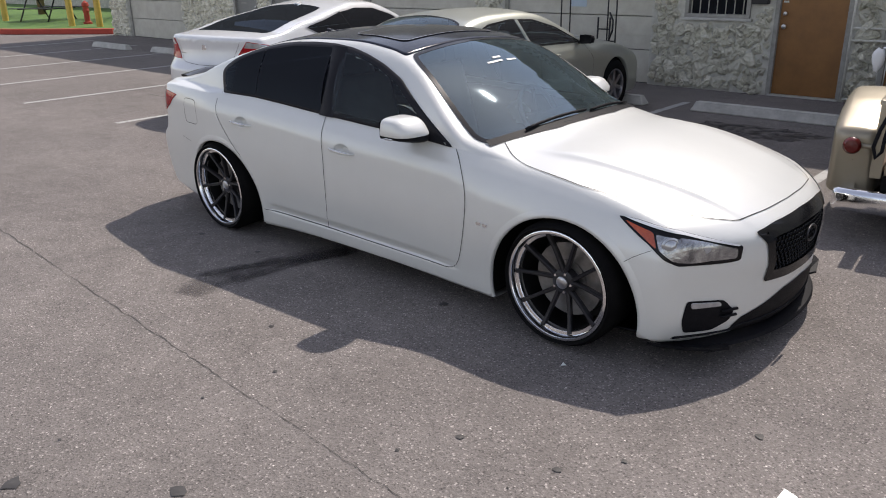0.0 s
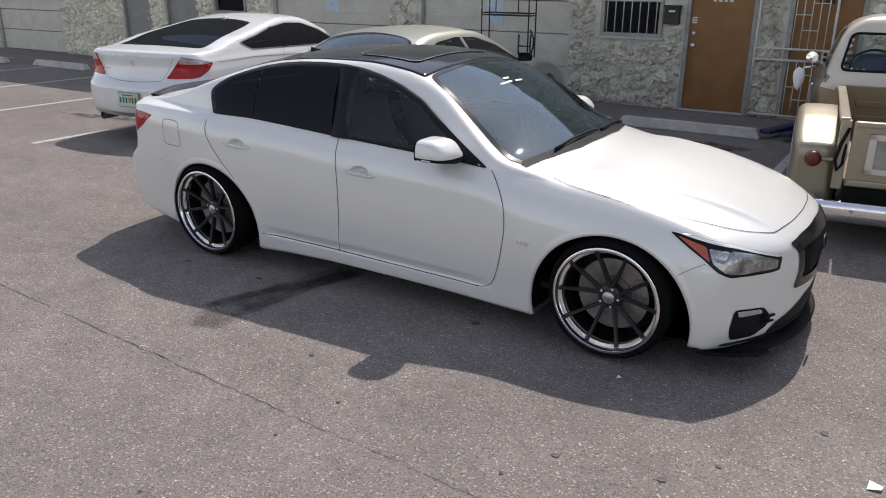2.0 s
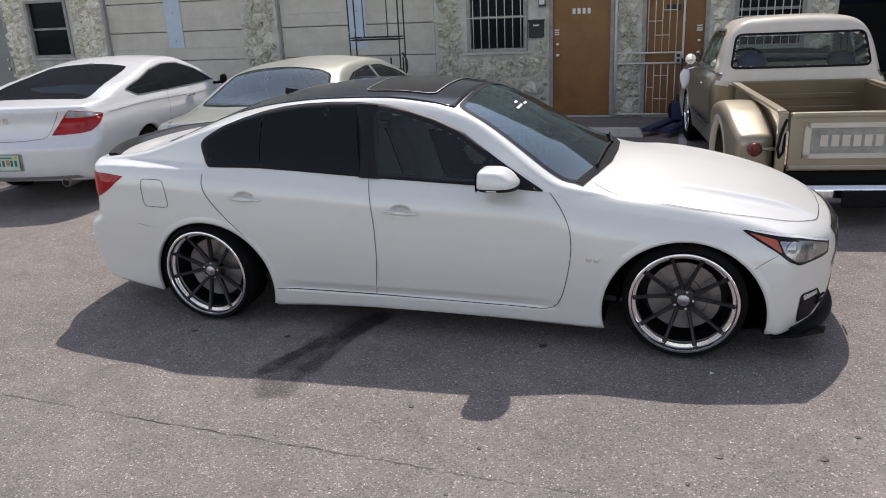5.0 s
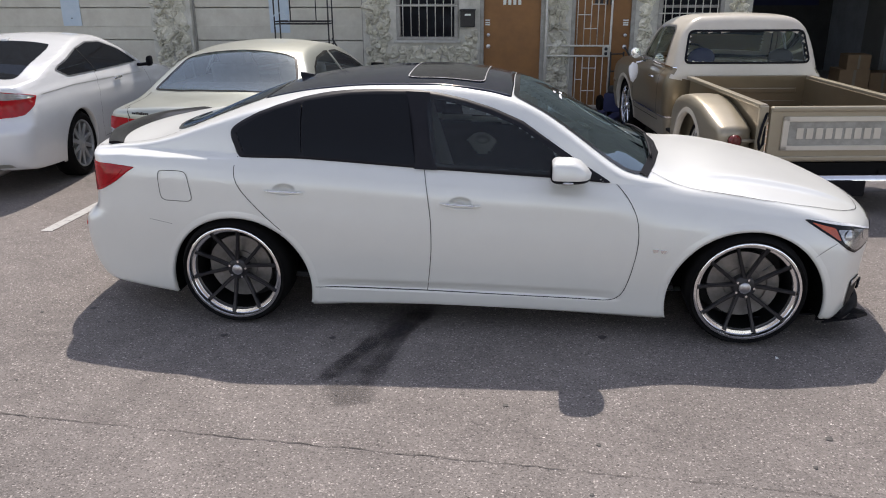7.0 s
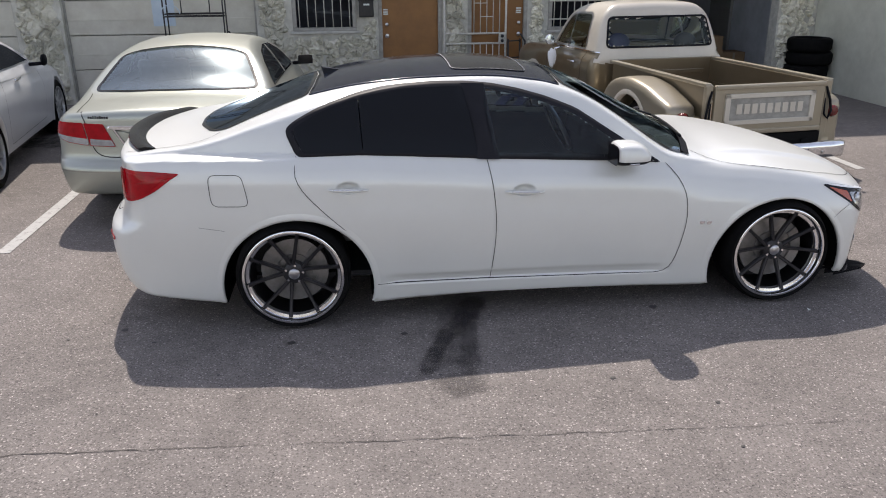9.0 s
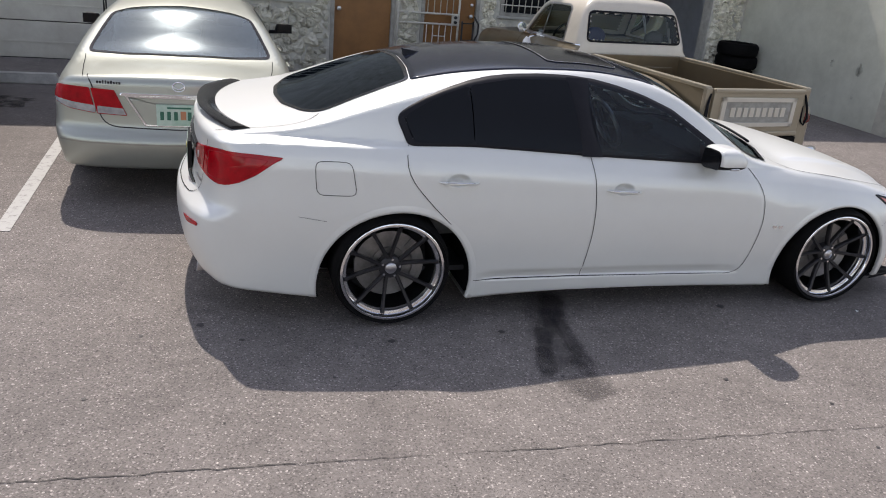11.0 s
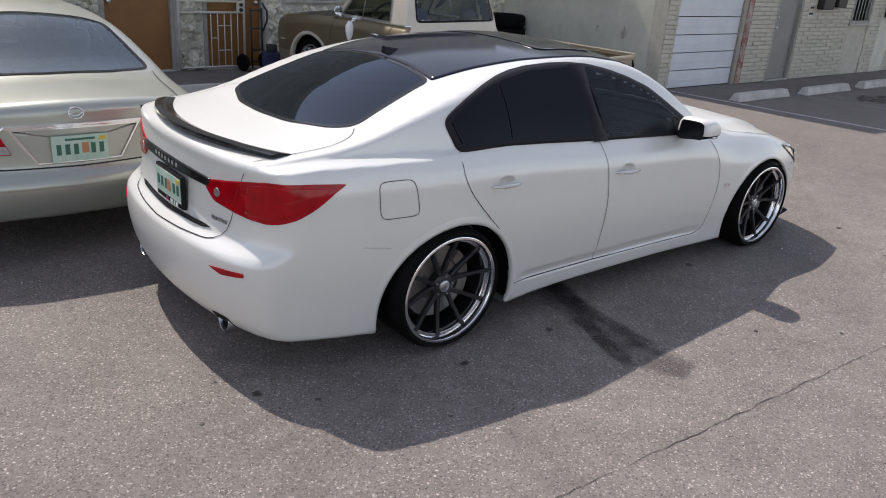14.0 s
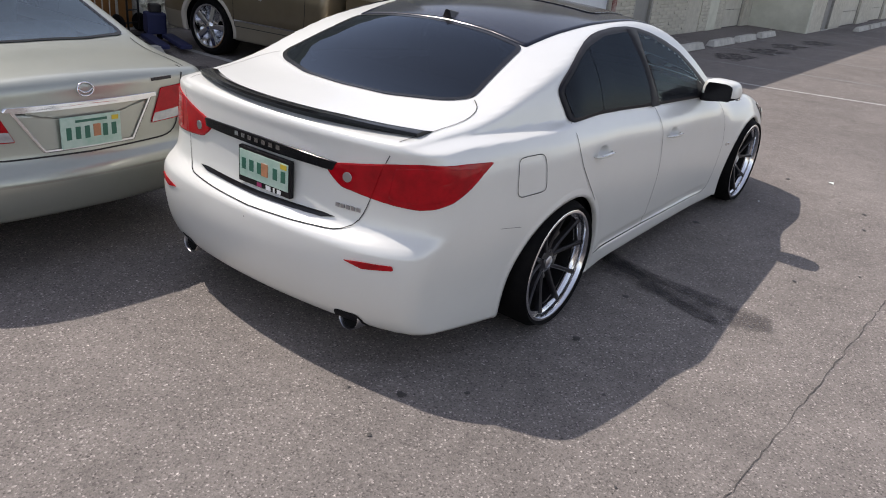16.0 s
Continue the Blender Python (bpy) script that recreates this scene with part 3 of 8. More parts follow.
        for s, L in zip(rings if hole is None else (1, 1, 1), layers):
            deep = 1 - s ** 3 if not bowl else 0.5 - 0.5 * math.cos(math.pi * min(1.0, max(0.0, (bowl - s) / (bowl - 0.3))))
            verts.append(self.project(face, L[:, 0], L[:, 1], off - dish * deep))
        count = len(verts)
        if hole is None:
            verts.append(self.project(face, c[None, 0], c[None, 1], off - dish))
        verts = np.concatenate(verts)
        for i in range(count - 1):
            for j in range(n):
                k = (j + 1) % n
                faces.append((i * n + j, i * n + k, (i + 1) * n + k, (i + 1) * n + j))
        if hole is None:
            for j in range(n):
                faces.append(((count - 1) * n + j, (count - 1) * n + (j + 1) % n, count * n))
        ob = mesh_object(name, verts, faces, mat, parent, True, label)
        bm = bmesh.new()
        bm.from_mesh(ob.data)
        bmesh.ops.recalc_face_normals(bm, faces=bm.faces)
        bm.faces.ensure_lookup_table()
        mid = verts[len(verts) - 1]
        out = Vector(self.normal(np.array([mid]))[0])
        if sum(f.normal.dot(out) * f.calc_area() for f in bm.faces) < 0:
            bmesh.ops.reverse_faces(bm, faces=bm.faces)
        bm.to_mesh(ob.data)
        bm.free()
        ob.data.shade_smooth()
        return ob

    def seam(self, face, line, parent, name="seam", width=0.0036, mat="seam", off=0.0026, step=0.03):
        """A thin dark gap drawn along a line on the skin."""
        L, pts = [np.array(p, float) for p in line], []
        for a, b in zip(L[:-1], L[1:]):
            k = max(1, int(np.linalg.norm(b - a) / step))
            pts += [a + (b - a) * s / k for s in range(k)]
        pts.append(L[-1])
        P = np.array(pts)
        for _ in range(2):
            P[1:-1] = 0.25 * P[:-2] + 0.5 * P[1:-1] + 0.25 * P[2:]
        t = np.gradient(P, axis=0)
        t /= np.maximum(np.linalg.norm(t, axis=1, keepdims=True), 1e-9)
        nr = np.stack([-t[:, 1], t[:, 0]], 1) * width / 2
        a, b = P + nr, P - nr
        va, vb = self.project(face, a[:, 0], a[:, 1], off), self.project(face, b[:, 0], b[:, 1], off)
        n = len(P)
        return mesh_object(name, np.concatenate([va, vb]), [(i, i + 1, n + i + 1, n + i) for i in range(n - 1)], mat, parent, True)

    def build(self, parent, mat, holes, panels=(), stations=190, ring=150, cap=26, liner="dark_cloth", arches=(), arch_r=0.39, mat_low=None, low_z=0.0):
        """The painted body. holes: tests for what is cut away; panels: (name, test, label, material) for parts of their own."""
        g = self.grid(stations, ring, cap)
        rows, cols = g.shape[:2]
        nrm = self.normal(g)
        c = 0.25 * (g[:-1] + g[1:] + np.roll(g, -1, 1)[:-1] + np.roll(g, -1, 1)[1:])
        cut = np.zeros(c.shape[:2], bool)
        for h in holes:
            cut |= h(c[..., 0], c[..., 1], c[..., 2])
        arch = np.zeros_like(cut)
        for ax, az in arches:
            arch |= (np.hypot(c[..., 0] - ax, c[..., 2] - az) < arch_r) & (np.abs(c[..., 1]) > 0.45)
        owner = np.zeros(cut.shape, int)
        for i, (_, test, *_r) in enumerate(panels):
            owner[test(c[..., 0], c[..., 1], c[..., 2]) & (owner == 0)] = i + 1
        made = []
        for i, (name, label, mm) in enumerate([("body", "", mat)] + [(p[0], p[2], p[3]) for p in panels]):
            ii, jj = np.nonzero((owner == i) & ~cut & ~arch)
            self.emit(name, g, nrm, ii, jj, mm, parent, label, 0.0, made)
        wide = cut | arch
        for _ in range(3):
            grown = wide | np.roll(wide, 1, 1) | np.roll(wide, -1, 1)
            grown[1:] |= wide[:-1]
            grown[:-1] |= wide[1:]
            wide = grown
        ii, jj = np.nonzero(~wide & (c[..., 2] > 0.2))
        if liner:
            self.emit("cabin_liner", g, -nrm, ii, jj, liner, parent, "", 0.03, made, True)
        return made

    def emit(self, name, g, nrm, ii, jj, mat, parent, label, depth, made, flip=False):
        rows, cols = g.shape[:2]
        j2 = (jj + 1) % cols
        q = np.stack([ii * cols + jj, ii * cols + j2, (ii + 1) * cols + j2, (ii + 1) * cols + jj], 1)
        if flip:
            q = q[:, ::-1]
        used, q = np.unique(q, return_inverse=True)
        q = q.reshape(-1, 4)
        v = g.reshape(-1, 3)[used]
        nn = nrm.reshape(-1, 3)[used]
        if depth:
            v = v + nn * depth
        me = bpy.data.meshes.new(name)
        me.from_pydata(v.tolist(), [], q.tolist())
        me.materials.append(M[mat])
        me.shade_smooth()
        me.normals_split_custom_set_from_vertices(nn.tolist())
        ob = new(name, me)
        ob.parent = parent
        if label:
            ob["label"] = label
        made.append(ob)
        return ob

# ---------------------------------------------------------------- the large structure
FACE_Y, WING_X, WING_Y, ROOF_Z, WING_Z = 8.22, 7.96, 4.65, 5.22, 4.3


def wall_with_openings(name, x0, x1, y, thick, height, openings, mat, label):
    """A wall along x whose face stands at y; openings: (x0, x1, z0, z1), side by side."""
    bm = bmesh.new()
    at = x0
    for a, b, z0, z1 in sorted(openings):
        add_box(bm, (at, y, 0), (a, y + thick, height))
        add_box(bm, (a, y, z1), (b, y + thick, height))
        if z0 > 0:
            add_box(bm, (a, y, 0), (b, y + thick, z0))
        at = b
    add_box(bm, (at, y, 0), (x1, y + thick, height))
    return tagged(part(name, bm, mat), label, "wall", kind="structure")


ground = mesh_object("ground", [(-400, -400, 0), (400, -400, 0), (400, 400, 0), (-400, 400, 0)], [(0, 1, 2, 3)], "asphalt")
tagged(ground, "worn grey asphalt of the parking lot", "ground", kind="structure")

GARAGES = [(-17.2, -14.3), (-7.26, -4.44), (-3.77, -0.99)]
OPENINGS = [(a, b, 0, 2.5) for a, b in GARAGES] + [
    (-11.9, -10.98, 0, 2.05), (-10.43, -9.49, 0, 2.05), (-8.9, -8.04, 1.17, 2.1), (-0.42, 0.46, 1.07, 2.0),
    (0.86, 1.78, 0, 2.06), (2.24, 3.12, 0, 2.06), (3.52, 4.38, 1.03, 2.0), (4.82, 7.29, 0, 2.9)]
wall_front = wall_with_openings("wall_front", -18.2, 7.955, FACE_Y, 0.25, ROOF_Z, OPENINGS, "stucco", "white painted rough rock-faced wall")
wall_side = tagged(box("wall_side", (WING_X, WING_Y + 0.25, 0), (WING_X + 0.2, FACE_Y + 0.25, WING_Z), "wall_grey"), "pale grey rendered side wall", "wall", kind="structure")
WING_OPEN = [(8.26, 10.16, 0, 2.5), (11.15, 11.95, 0, 2.05), (13.95, 14.75, 1.05, 2.0), (16.45, 17.95, 0, 2.4)]
wall_wing = wall_with_openings("wall_wing", WING_X, 18.6, WING_Y, 0.25, WING_Z, WING_OPEN, "brick", "white painted brick wall of the garages")
wall_jog = tagged(box("wall_jog", (18.6, 3.2, 0), (18.8, WING_Y + 0.25, WING_Z), "wall_grey"), "pale grey rendered side wall", "wall", kind="structure")
wall_wing_far = wall_with_openings("wall_wing_far", 18.8, 46, 3.2, 0.25, WING_Z, [(20.2, 21.0, 0, 2.05), (22.5, 25.0, 0, 2.4), (27.0, 29.5, 0, 2.4)], "brick", "white painted brick wall of the far garages")
for nm, lo, hi in (("wall_back", (-18.2, 16, 0), (46, 16.2, ROOF_Z)), ("wall_end", (-18.2, FACE_Y + 0.25, 0), (-18.0, 16, ROOF_Z)), ("wall_far", (46, 3.2, 0), (46.2, 16, WING_Z))):
    tagged(box(nm, lo, hi, "stucco"), "plain white painted building wall", "wall", kind="structure")
tagged(box("roof", (-18.4, FACE_Y, ROOF_Z + 0.003), (7.95, 16.2, ROOF_Z + 0.2), "wall_grey"), "flat roof slab of the building", "roof", kind="structure")
for nm, lo, hi in (("roof_wing", (7.96, WING_Y, WING_Z + 0.003), (18.595, 16.2, WING_Z + 0.2)), ("roof_wing_far", (18.6, 3.2, WING_Z + 0.003), (46.2, 16.2, WING_Z + 0.2))):
    tagged(box(nm, lo, hi, "wall_grey"), "flat roof slab of the garages", "roof", kind="structure")
for nm, lo, hi in (("floor_garage", (4.6, FACE_Y + 0.26, 0.004), (7.89, 14, 0.01)),):
    tagged(box(nm, lo, hi, "concrete"), "bare concrete garage floor", "floor", kind="structure")
# left and back walls and the ceiling carry the indoor shade as colour
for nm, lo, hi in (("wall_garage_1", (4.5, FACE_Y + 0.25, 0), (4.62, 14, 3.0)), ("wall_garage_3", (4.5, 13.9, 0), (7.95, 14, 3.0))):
    tagged(box(nm, lo, hi, "interior_dark"), "grey inner wall of the open garage, darkened for its shade", "wall", kind="structure")
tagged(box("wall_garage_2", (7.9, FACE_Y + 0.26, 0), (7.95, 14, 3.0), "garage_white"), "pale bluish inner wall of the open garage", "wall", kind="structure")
tagged(box("ceiling", (4.5, FACE_Y + 0.25, 3.0), (7.95, 14, 3.1), "interior_dark"), "garage ceiling, coloured dark for its shade", "ceiling", kind="structure")


def sectional_door(x0, x1, y, mat, label, height=2.5, panels=5):
    d = thing("garage_door", label, "garage door", "garage doors", (0, 0, 0))
    h = height / panels
    for i in range(panels):
        bm = bmesh.new()
        add_box(bm, (x0 + 0.01, y, i * h + 0.006), (x1 - 0.01, y + 0.04, (i + 1) * h - 0.006), 0.008)
        add_box(bm, (x0 + 0.03, y - 0.006, i * h + h * 0.42), (x1 - 0.03, y, i * h + h * 0.46), 0.002)
        part("panel", bm, mat, d)
    for xs in (x0 + 0.004, x1 - 0.034):
        box("side_rail", (xs, y - 0.02, 0), (xs + 0.03, y - 0.001, height), "frame", d)
    box("bottom_seal", (x0, y - 0.01, 0.0), (x1, y + 0.05, 0.006), "black", d)
    return d


for a, b in GARAGES:
    sectional_door(a, b, FACE_Y + 0.10, "garage", "closed off-white sectional garage door in the rock wall")
sectional_door(8.26, 10.16, WING_Y + 0.08, "garage_blue", "closed bluish-white ribbed garage door in the brick wall", panels=9)
for a, b, y in ((16.45, 17.95, WING_Y), (22.5, 25.0, 3.2), (27.0, 29.5, 3.2)):
    sectional_door(a, b, y + 0.08, "garage", "closed cream garage door in the brick wall", panels=6)


def wheel_stop(x0, x1, y, z=0.12):
    """A precast concrete bar with sloping sides and ends, at a parking bay's head."""
    bm = bmesh.new()
    add_box(bm, (x0, y - 0.09, 0), (x1, y + 0.09, z), 0.015)
    for v in bm.verts:
        if v.co.z > z * 0.6:
            v.co.y = y + (v.co.y - y) * 0.62
            v.co.x += 0.05 if v.co.x < (x0 + x1) / 2 else -0.05
    ob = part("wheel_stop", bm, "concrete")
    return tagged(ob, "white-washed concrete wheel stop on the asphalt", "wheel stop", "wheel stops")


for x0, x1, y in ((0.55, 2.35, 6.52), (-1.95, -0.1, 6.5), (-4.4, -2.6, 6.5), (-6.9, -5.1, 6.4), (-12.5, -10.7, 6.3), (-15.1, -13.35, 6.15),
                  (8.5, 10.0, 3.6), (10.4, 11.95, 3.52), (12.4, 13.7, 3.5), (14.0, 15.2, 3.5), (15.6, 16.75, 3.5), (21.8, 23.4, 2.6), (23.6, 25.2, 2.6), (25.5, 27.0, 2.6)):
    wheel_stop(x0, x1, y)


def ground_strip(name, pts, width, z, mat, label, category, closed=False):
    """A thin painted band on the ground along a line."""
    P = np.array(pts, float)
    t = np.gradient(P, axis=0)
    t /= np.linalg.norm(t, axis=1, keepdims=True)
    w = np.broadcast_to(np.asarray(width, float), (len(P),))[:, None] / 2
    nr = np.stack([-t[:, 1], t[:, 0]], 1) * w
    n = len(P)
    v = [(*p, z) for p in P + nr] + [(*p, z) for p in P - nr]
    ob = mesh_object(name, v, [(n + i, n + i + 1, i + 1, i) for i in range(n - 1)], mat)
    return tagged(ob, label, category, kind="structure")


for x, y0, y1 in ((-9.6, 1.4, 6.9), (-7.2, 1.35, 6.9), (-4.62, 1.45, 6.9), (-2.2, 1.5, 6.9), (0.25, 1.5, 7.0), (2.85, 1.5, 7.0), (5.4, 2.9, 7.0), (-12.0, 1.4, 6.9), (-14.4, 1.4, 6.9), (-16.8, 1.4, 6.9)):
    ground_strip("bay_line", [(x, y0), (x, (y0 + y1) / 2), (x, y1)], 0.1, 0.004, "line", "worn white painted bay line", "line")
ground_strip("edge_line", [(8.25, 4.6), (8.5, 2.9), (8.75, 1.4), (9.15, 0.0), (9.5, -1.0)], 0.08, 0.004, "line_fresh", "worn white edge line on the asphalt", "line")
# wing bay lines: wear and the building's shade both in the colour
for i in range(9):
    x = 10.2 + 2.45 * i
    ground_strip("bay_line", [(x + 0.9, 0.2), (x + 0.5, 1.8), (x, 3.9)], 0.1, 0.004, "line_worn_shaded", "faint worn white painted bay line, darkened for the wing's shade", "line")
rng = random.Random(4)
cr = [(-14 + 0.045 * i, -1.185 - 0.057 * (-14 + 0.045 * i) + 0.005 * math.sin(i * 0.031) + rng.uniform(-0.007, 0.007)) for i in range(860)]
wide = [rng.uniform(0.002, 0.009) * (0.35 + 0.7 * abs(math.sin(i * 0.061) * math.sin(i * 0.017))) for i in range(860)]
ground_strip("asphalt_crack", cr, wide, 0.003, "crack", "long straight crack along the asphalt seam", "crack")

# ---------------------------------------------------------------- the white sedan
CX = 0.887  # the middle of the sedan across


def build_wheel(parent, at, side, tyre_r, rim_r, width, name="wheel", turn=0.0, camber=0.0):
    """A wheel whose outer face looks along -y (side -1) or +y."""
    w = new(name)
    w.parent = parent
    w.matrix_basis = pose(*at, camber * (1 if side < 0 else -1), turn, 0 if side < 0 else 180)
    s = rim_r
    hw = width
    tyre = lathe("tyre", [(s * 0.97, 0.012), (s + 0.006, -0.004), (s + (tyre_r - s) * 0.45, -0.014), (tyre_r - 0.016, 0.004), (tyre_r, 0.03), (tyre_r, hw - 0.03), (tyre_r - 0.02, hw), (s * 0.97, hw)], "rubber", w, 56)
    return w


def sedan_wheel(parent, at, side, camber=0.0, turn=0.0):
    """Deep chrome-lipped wheel with ten thin dark spokes in five pairs."""
    R = 0.279
    w = build_wheel(parent, at, side, 0.318, R, 0.25, turn=turn, camber=camber)
    lathe("rim_lip", [(R + 0.001, 0.008), (R + 0.001, -0.006), (R - 0.004, -0.009), (R - 0.013, -0.008), (R - 0.017, -0.002), (R - 0.019, 0.026)], "chrome", w, 72, "polished chrome stepped lip")
    lathe("rim_ledge", [(R - 0.019, 0.026), (R - 0.034, 0.03), (R - 0.037, 0.034), (R - 0.038, 0.06)], "chrome", w, 72)
    lathe("barrel", [(R - 0.038, 0.06), (R - 0.045, 0.23), (0.06, 0.23)], "barrel", w, 56)
    lathe("brake_disc", [(0.06, 0.11), (0.098, 0.11), (0.1, 0.118), (0.188, 0.118), (0.188, 0.145), (0.06, 0.145)], "brake", w, 48)
    bm = bmesh.new()
    add_box(bm, (-0.12, 0.105, 0.13), (0.12, 0.17, 0.19), 0.0)
    bmesh.ops.subdivide_edges(bm, edges=[e for e in bm.edges if abs(e.verts[0].co.x - e.verts[1].co.x) > 0.1], cuts=8)
    for v in bm.verts:
        a, r = v.co.x / 0.17, v.co.z
        v.co.x, v.co.z = r * math.sin(a), r * math.cos(a)
    bmesh.ops.rotate(bm, verts=bm.verts, matrix=Matrix.Rotation(radians(70 if side < 0 else 110), 3, "Y"))
    part("brake_caliper", bm, "brake", w)
    for k in range(10):
        a = 2 * math.pi * (k + 0.0) / 10
        lean = 0.05 if k % 2 else -0.05
        v, f = [], []
        for t in np.linspace(0, 1, 6):
            r = 0.03 + t * (R - 0.024 - 0.03)
            half = 0.0115 * (1 - t) + 0.0085 * t + 0.004 * max(0, t - 0.85) / 0.15
            y = 0.062 - 0.044 * t ** 1.6
            off = lean * 0.22 * (1 - t)
            for dx, dy in ((-half, 0.006), (-half * 0.55, 0.0), (half * 0.55, 0.0), (half, 0.006), (half * 0.8, 0.03), (-half * 0.8, 0.03)):
                v.append(Vector((off + dx, y + dy, r)))
        for i in range(5):
            for j in range(6):
                f.append((i * 6 + j, i * 6 + (j + 1) % 6, (i + 1) * 6 + (j + 1) % 6, (i + 1) * 6 + j))
        m = Matrix.Rotation(a, 4, "Y")
        mesh_object("spoke", [m @ q for q in v], f, "gunmetal", w)
    lathe("hub", [(0.0, 0.056), (0.05, 0.058), (0.062, 0.066), (0.066, 0.14)], "gunmetal", w, 32)
    lathe("centre_cap", [(0.0, 0.046), (0.026, 0.047), (0.031, 0.051), (0.033, 0.07)], "alloy", w, 28, "silver centre cap")
    for k in range(5):
        a = 2 * math.pi * k / 5 + 0.31
        n = lathe("lug_nut", [(0.0, -0.004), (0.007, -0.004), (0.008, 0.02)], "chrome", w, 8)
        n.location = (0.05 * math.cos(a), 0.056, 0.05 * math.sin(a))
    return w


def cabin(car):
    """Seats, dash, wheel and floor, as seen through the glass."""
    box("cabin_floor", (-0.3, -0.75, 0.24), (2.5, 0.75, 0.27), "dark_cloth", car)
    bm = bmesh.new()
    add_box(bm, (2.0, -0.72, 0.6), (2.4, 0.72, 0.86), 0.05)
    add_box(bm, (1.93, 0.18, 0.8), (2.1, 0.58, 0.91), 0.04)
    part("dashboard", bm, "dark_cloth", car)
    for sg in (-1, 1):
        bm = bmesh.new()
        add_box(bm, (1.05, sg * 0.38 - 0.25, 0.4), (1.6, sg * 0.38 + 0.25, 0.56), 0.06)
        add_box(bm, (0, -0.25, 0), (0.14, 0.25, 0.62), 0.06, pose(1.02, sg * 0.38, 0.5, 0, -18, 0))
        add_box(bm, (0, -0.13, 0), (0.09, 0.13, 0.17), 0.04, pose(0.82, sg * 0.38, 1.1, 0, -10, 0))
        part("front_seat", bm, "tan", car, "", True)
    bm = bmesh.new()
    add_box(bm, (0.1, -0.64, 0.4), (0.6, 0.64, 0.56), 0.06)
    add_box(bm, (0, -0.62, 0), (0.14, 0.62, 0.58), 0.06, pose(0.1, 0, 0.5, 0, -24, 0))
    part("rear_bench", bm, "tan", car, "", True)
    box("parcel_shelf", (-0.5, -0.55, 0.98), (-0.1, 0.55, 1.0), "dark_cloth", car)
    t = np.linspace(0, 2 * math.pi, 24, endpoint=False)
    m = pose(1.82, 0.38, 0.86, 0, 62, 0)
    ring = [m @ Vector((0.18 * math.cos(a), 0.18 * math.sin(a), 0)) for a in t]
    wheel = tube("steering_wheel", ring, 0.016, "alloy", car, 8, True)
    for a in (0.2, 2.94, 4.71):
        tube("wheel_spoke", [m @ Vector((0, 0, -0.02)), m @ Vector((0.17 * math.cos(a), 0.17 * math.sin(a), 0))], 0.014, "dark_cloth", wheel, 6)


def sedan_form():
    """The sedan's skin."""
    plan = spline([(-1.3, 0.70), (-1.05, 0.775), (-0.85, 0.822), (-0.6, 0.868), (-0.35, 0.905), (0.0, 0.94), (0.35, 0.925), (0.7, 0.91), (1.1, 0.908), (1.9, 0.905), (2.4, 0.912), (2.855, 0.94), (3.15, 0.91), (3.4, 0.865), (3.6, 0.83), (3.9, 0.78)])
    belt = spline([(-1.2, 0.93), (-0.6, 0.985), (0.05, 0.985), (0.4, 0.975), (1.1, 0.925), (1.83, 0.888), (2.17, 0.866), (2.6, 0.835), (3.2, 0.755), (3.6, 0.68)])
    below = spline([(-0.9, -0.045), (-0.82, -0.036), (-0.74, -0.027), (-0.6, -0.017), (-0.46, -0.005), (-0.34, 0.0), (-0.22, -0.006), (-0.14, -0.012), (-0.08, -0.03), (-0.03, -0.062), (0.0, -0.085)])
    above = spline([(0.0, -0.085), (0.1, -0.115), (0.2, -0.16), (0.3, -0.225), (0.4, -0.30), (0.5, -0.42), (0.62, -0.62)])
    zc = spline([(-1.25, 0.93), (-1.02, 0.985), (-0.9, 1.005), (-0.7, 1.03), (-0.55, 1.05), (-0.4, 1.095), (-0.15, 1.195), (0.15, 1.30), (0.45, 1.362), (0.8, 1.392), (1.1, 1.396), (1.4, 1.372), (1.62, 1.325), (1.9, 1.205), (2.2, 1.05), (2.42, 0.945), (2.5, 0.925), (2.8, 0.893), (3.1, 0.838), (3.35, 0.772), (3.55, 0.695), (3.75, 0.57)])
    crown = spline([(-1.2, 0.03), (-0.6, 0.03), (-0.3, 0.055), (0.4, 0.09), (1.2, 0.09), (1.7, 0.1), (2.15, 0.155), (2.42, 0.09), (2.8, 0.075), (3.4, 0.1), (3.7, 0.14)])

    haunch = spline([(-1.2, 0.035), (-0.3, 0.04), (0.0, 0.022), (0.18, 0.0), (4.0, 0.0)])
    ridge_y = spline([(2.3, 0.62), (2.9, 0.55), (3.6, 0.41)])
    ridge_h = spline([(2.2, 0.0), (2.5, 0.003), (2.7, 0.016), (3.3, 0.018), (3.55, 0.006), (3.8, 0.0)])
    fender = spline([(2.15, 0.0), (2.45, 1.0), (3.3, 1.0), (3.55, 0.3), (3.7, 0.0)])
    sill = spline([(0.3, 0.236), (1.117, 0.236), (2.3, 0.222)])
    tuck = spline([(0.36, 0.0), (0.47, 0.0), (0.6, 0.016), (1.2, 0.016), (1.9, 0.016), (2.1, 0.01), (2.22, 0.0), (2.4, 0.0)], 0.004)
    groove = spline([(-0.06, 0.0), (-0.014, 0.0), (-0.002, 0.35), (0.006, 1.0), (0.03, 0.72), (0.052, 0.12), (0.062, 0.0), (0.12, 0.0)], 0.01)
    shoulder = spline([(-0.3, 0.0), (-0.2, 0.004), (-0.11, 0.022), (-0.05, 0.03), (0.0, 0.034), (0.1, 0.04)])

    edge = spline([(-0.3, 0.0), (-0.18, 0.003), (-0.09, 0.014), (-0.03, 0.034), (0.0, 0.04), (0.02, 0.036), (0.1, 0.0), (0.2, 0.0)])
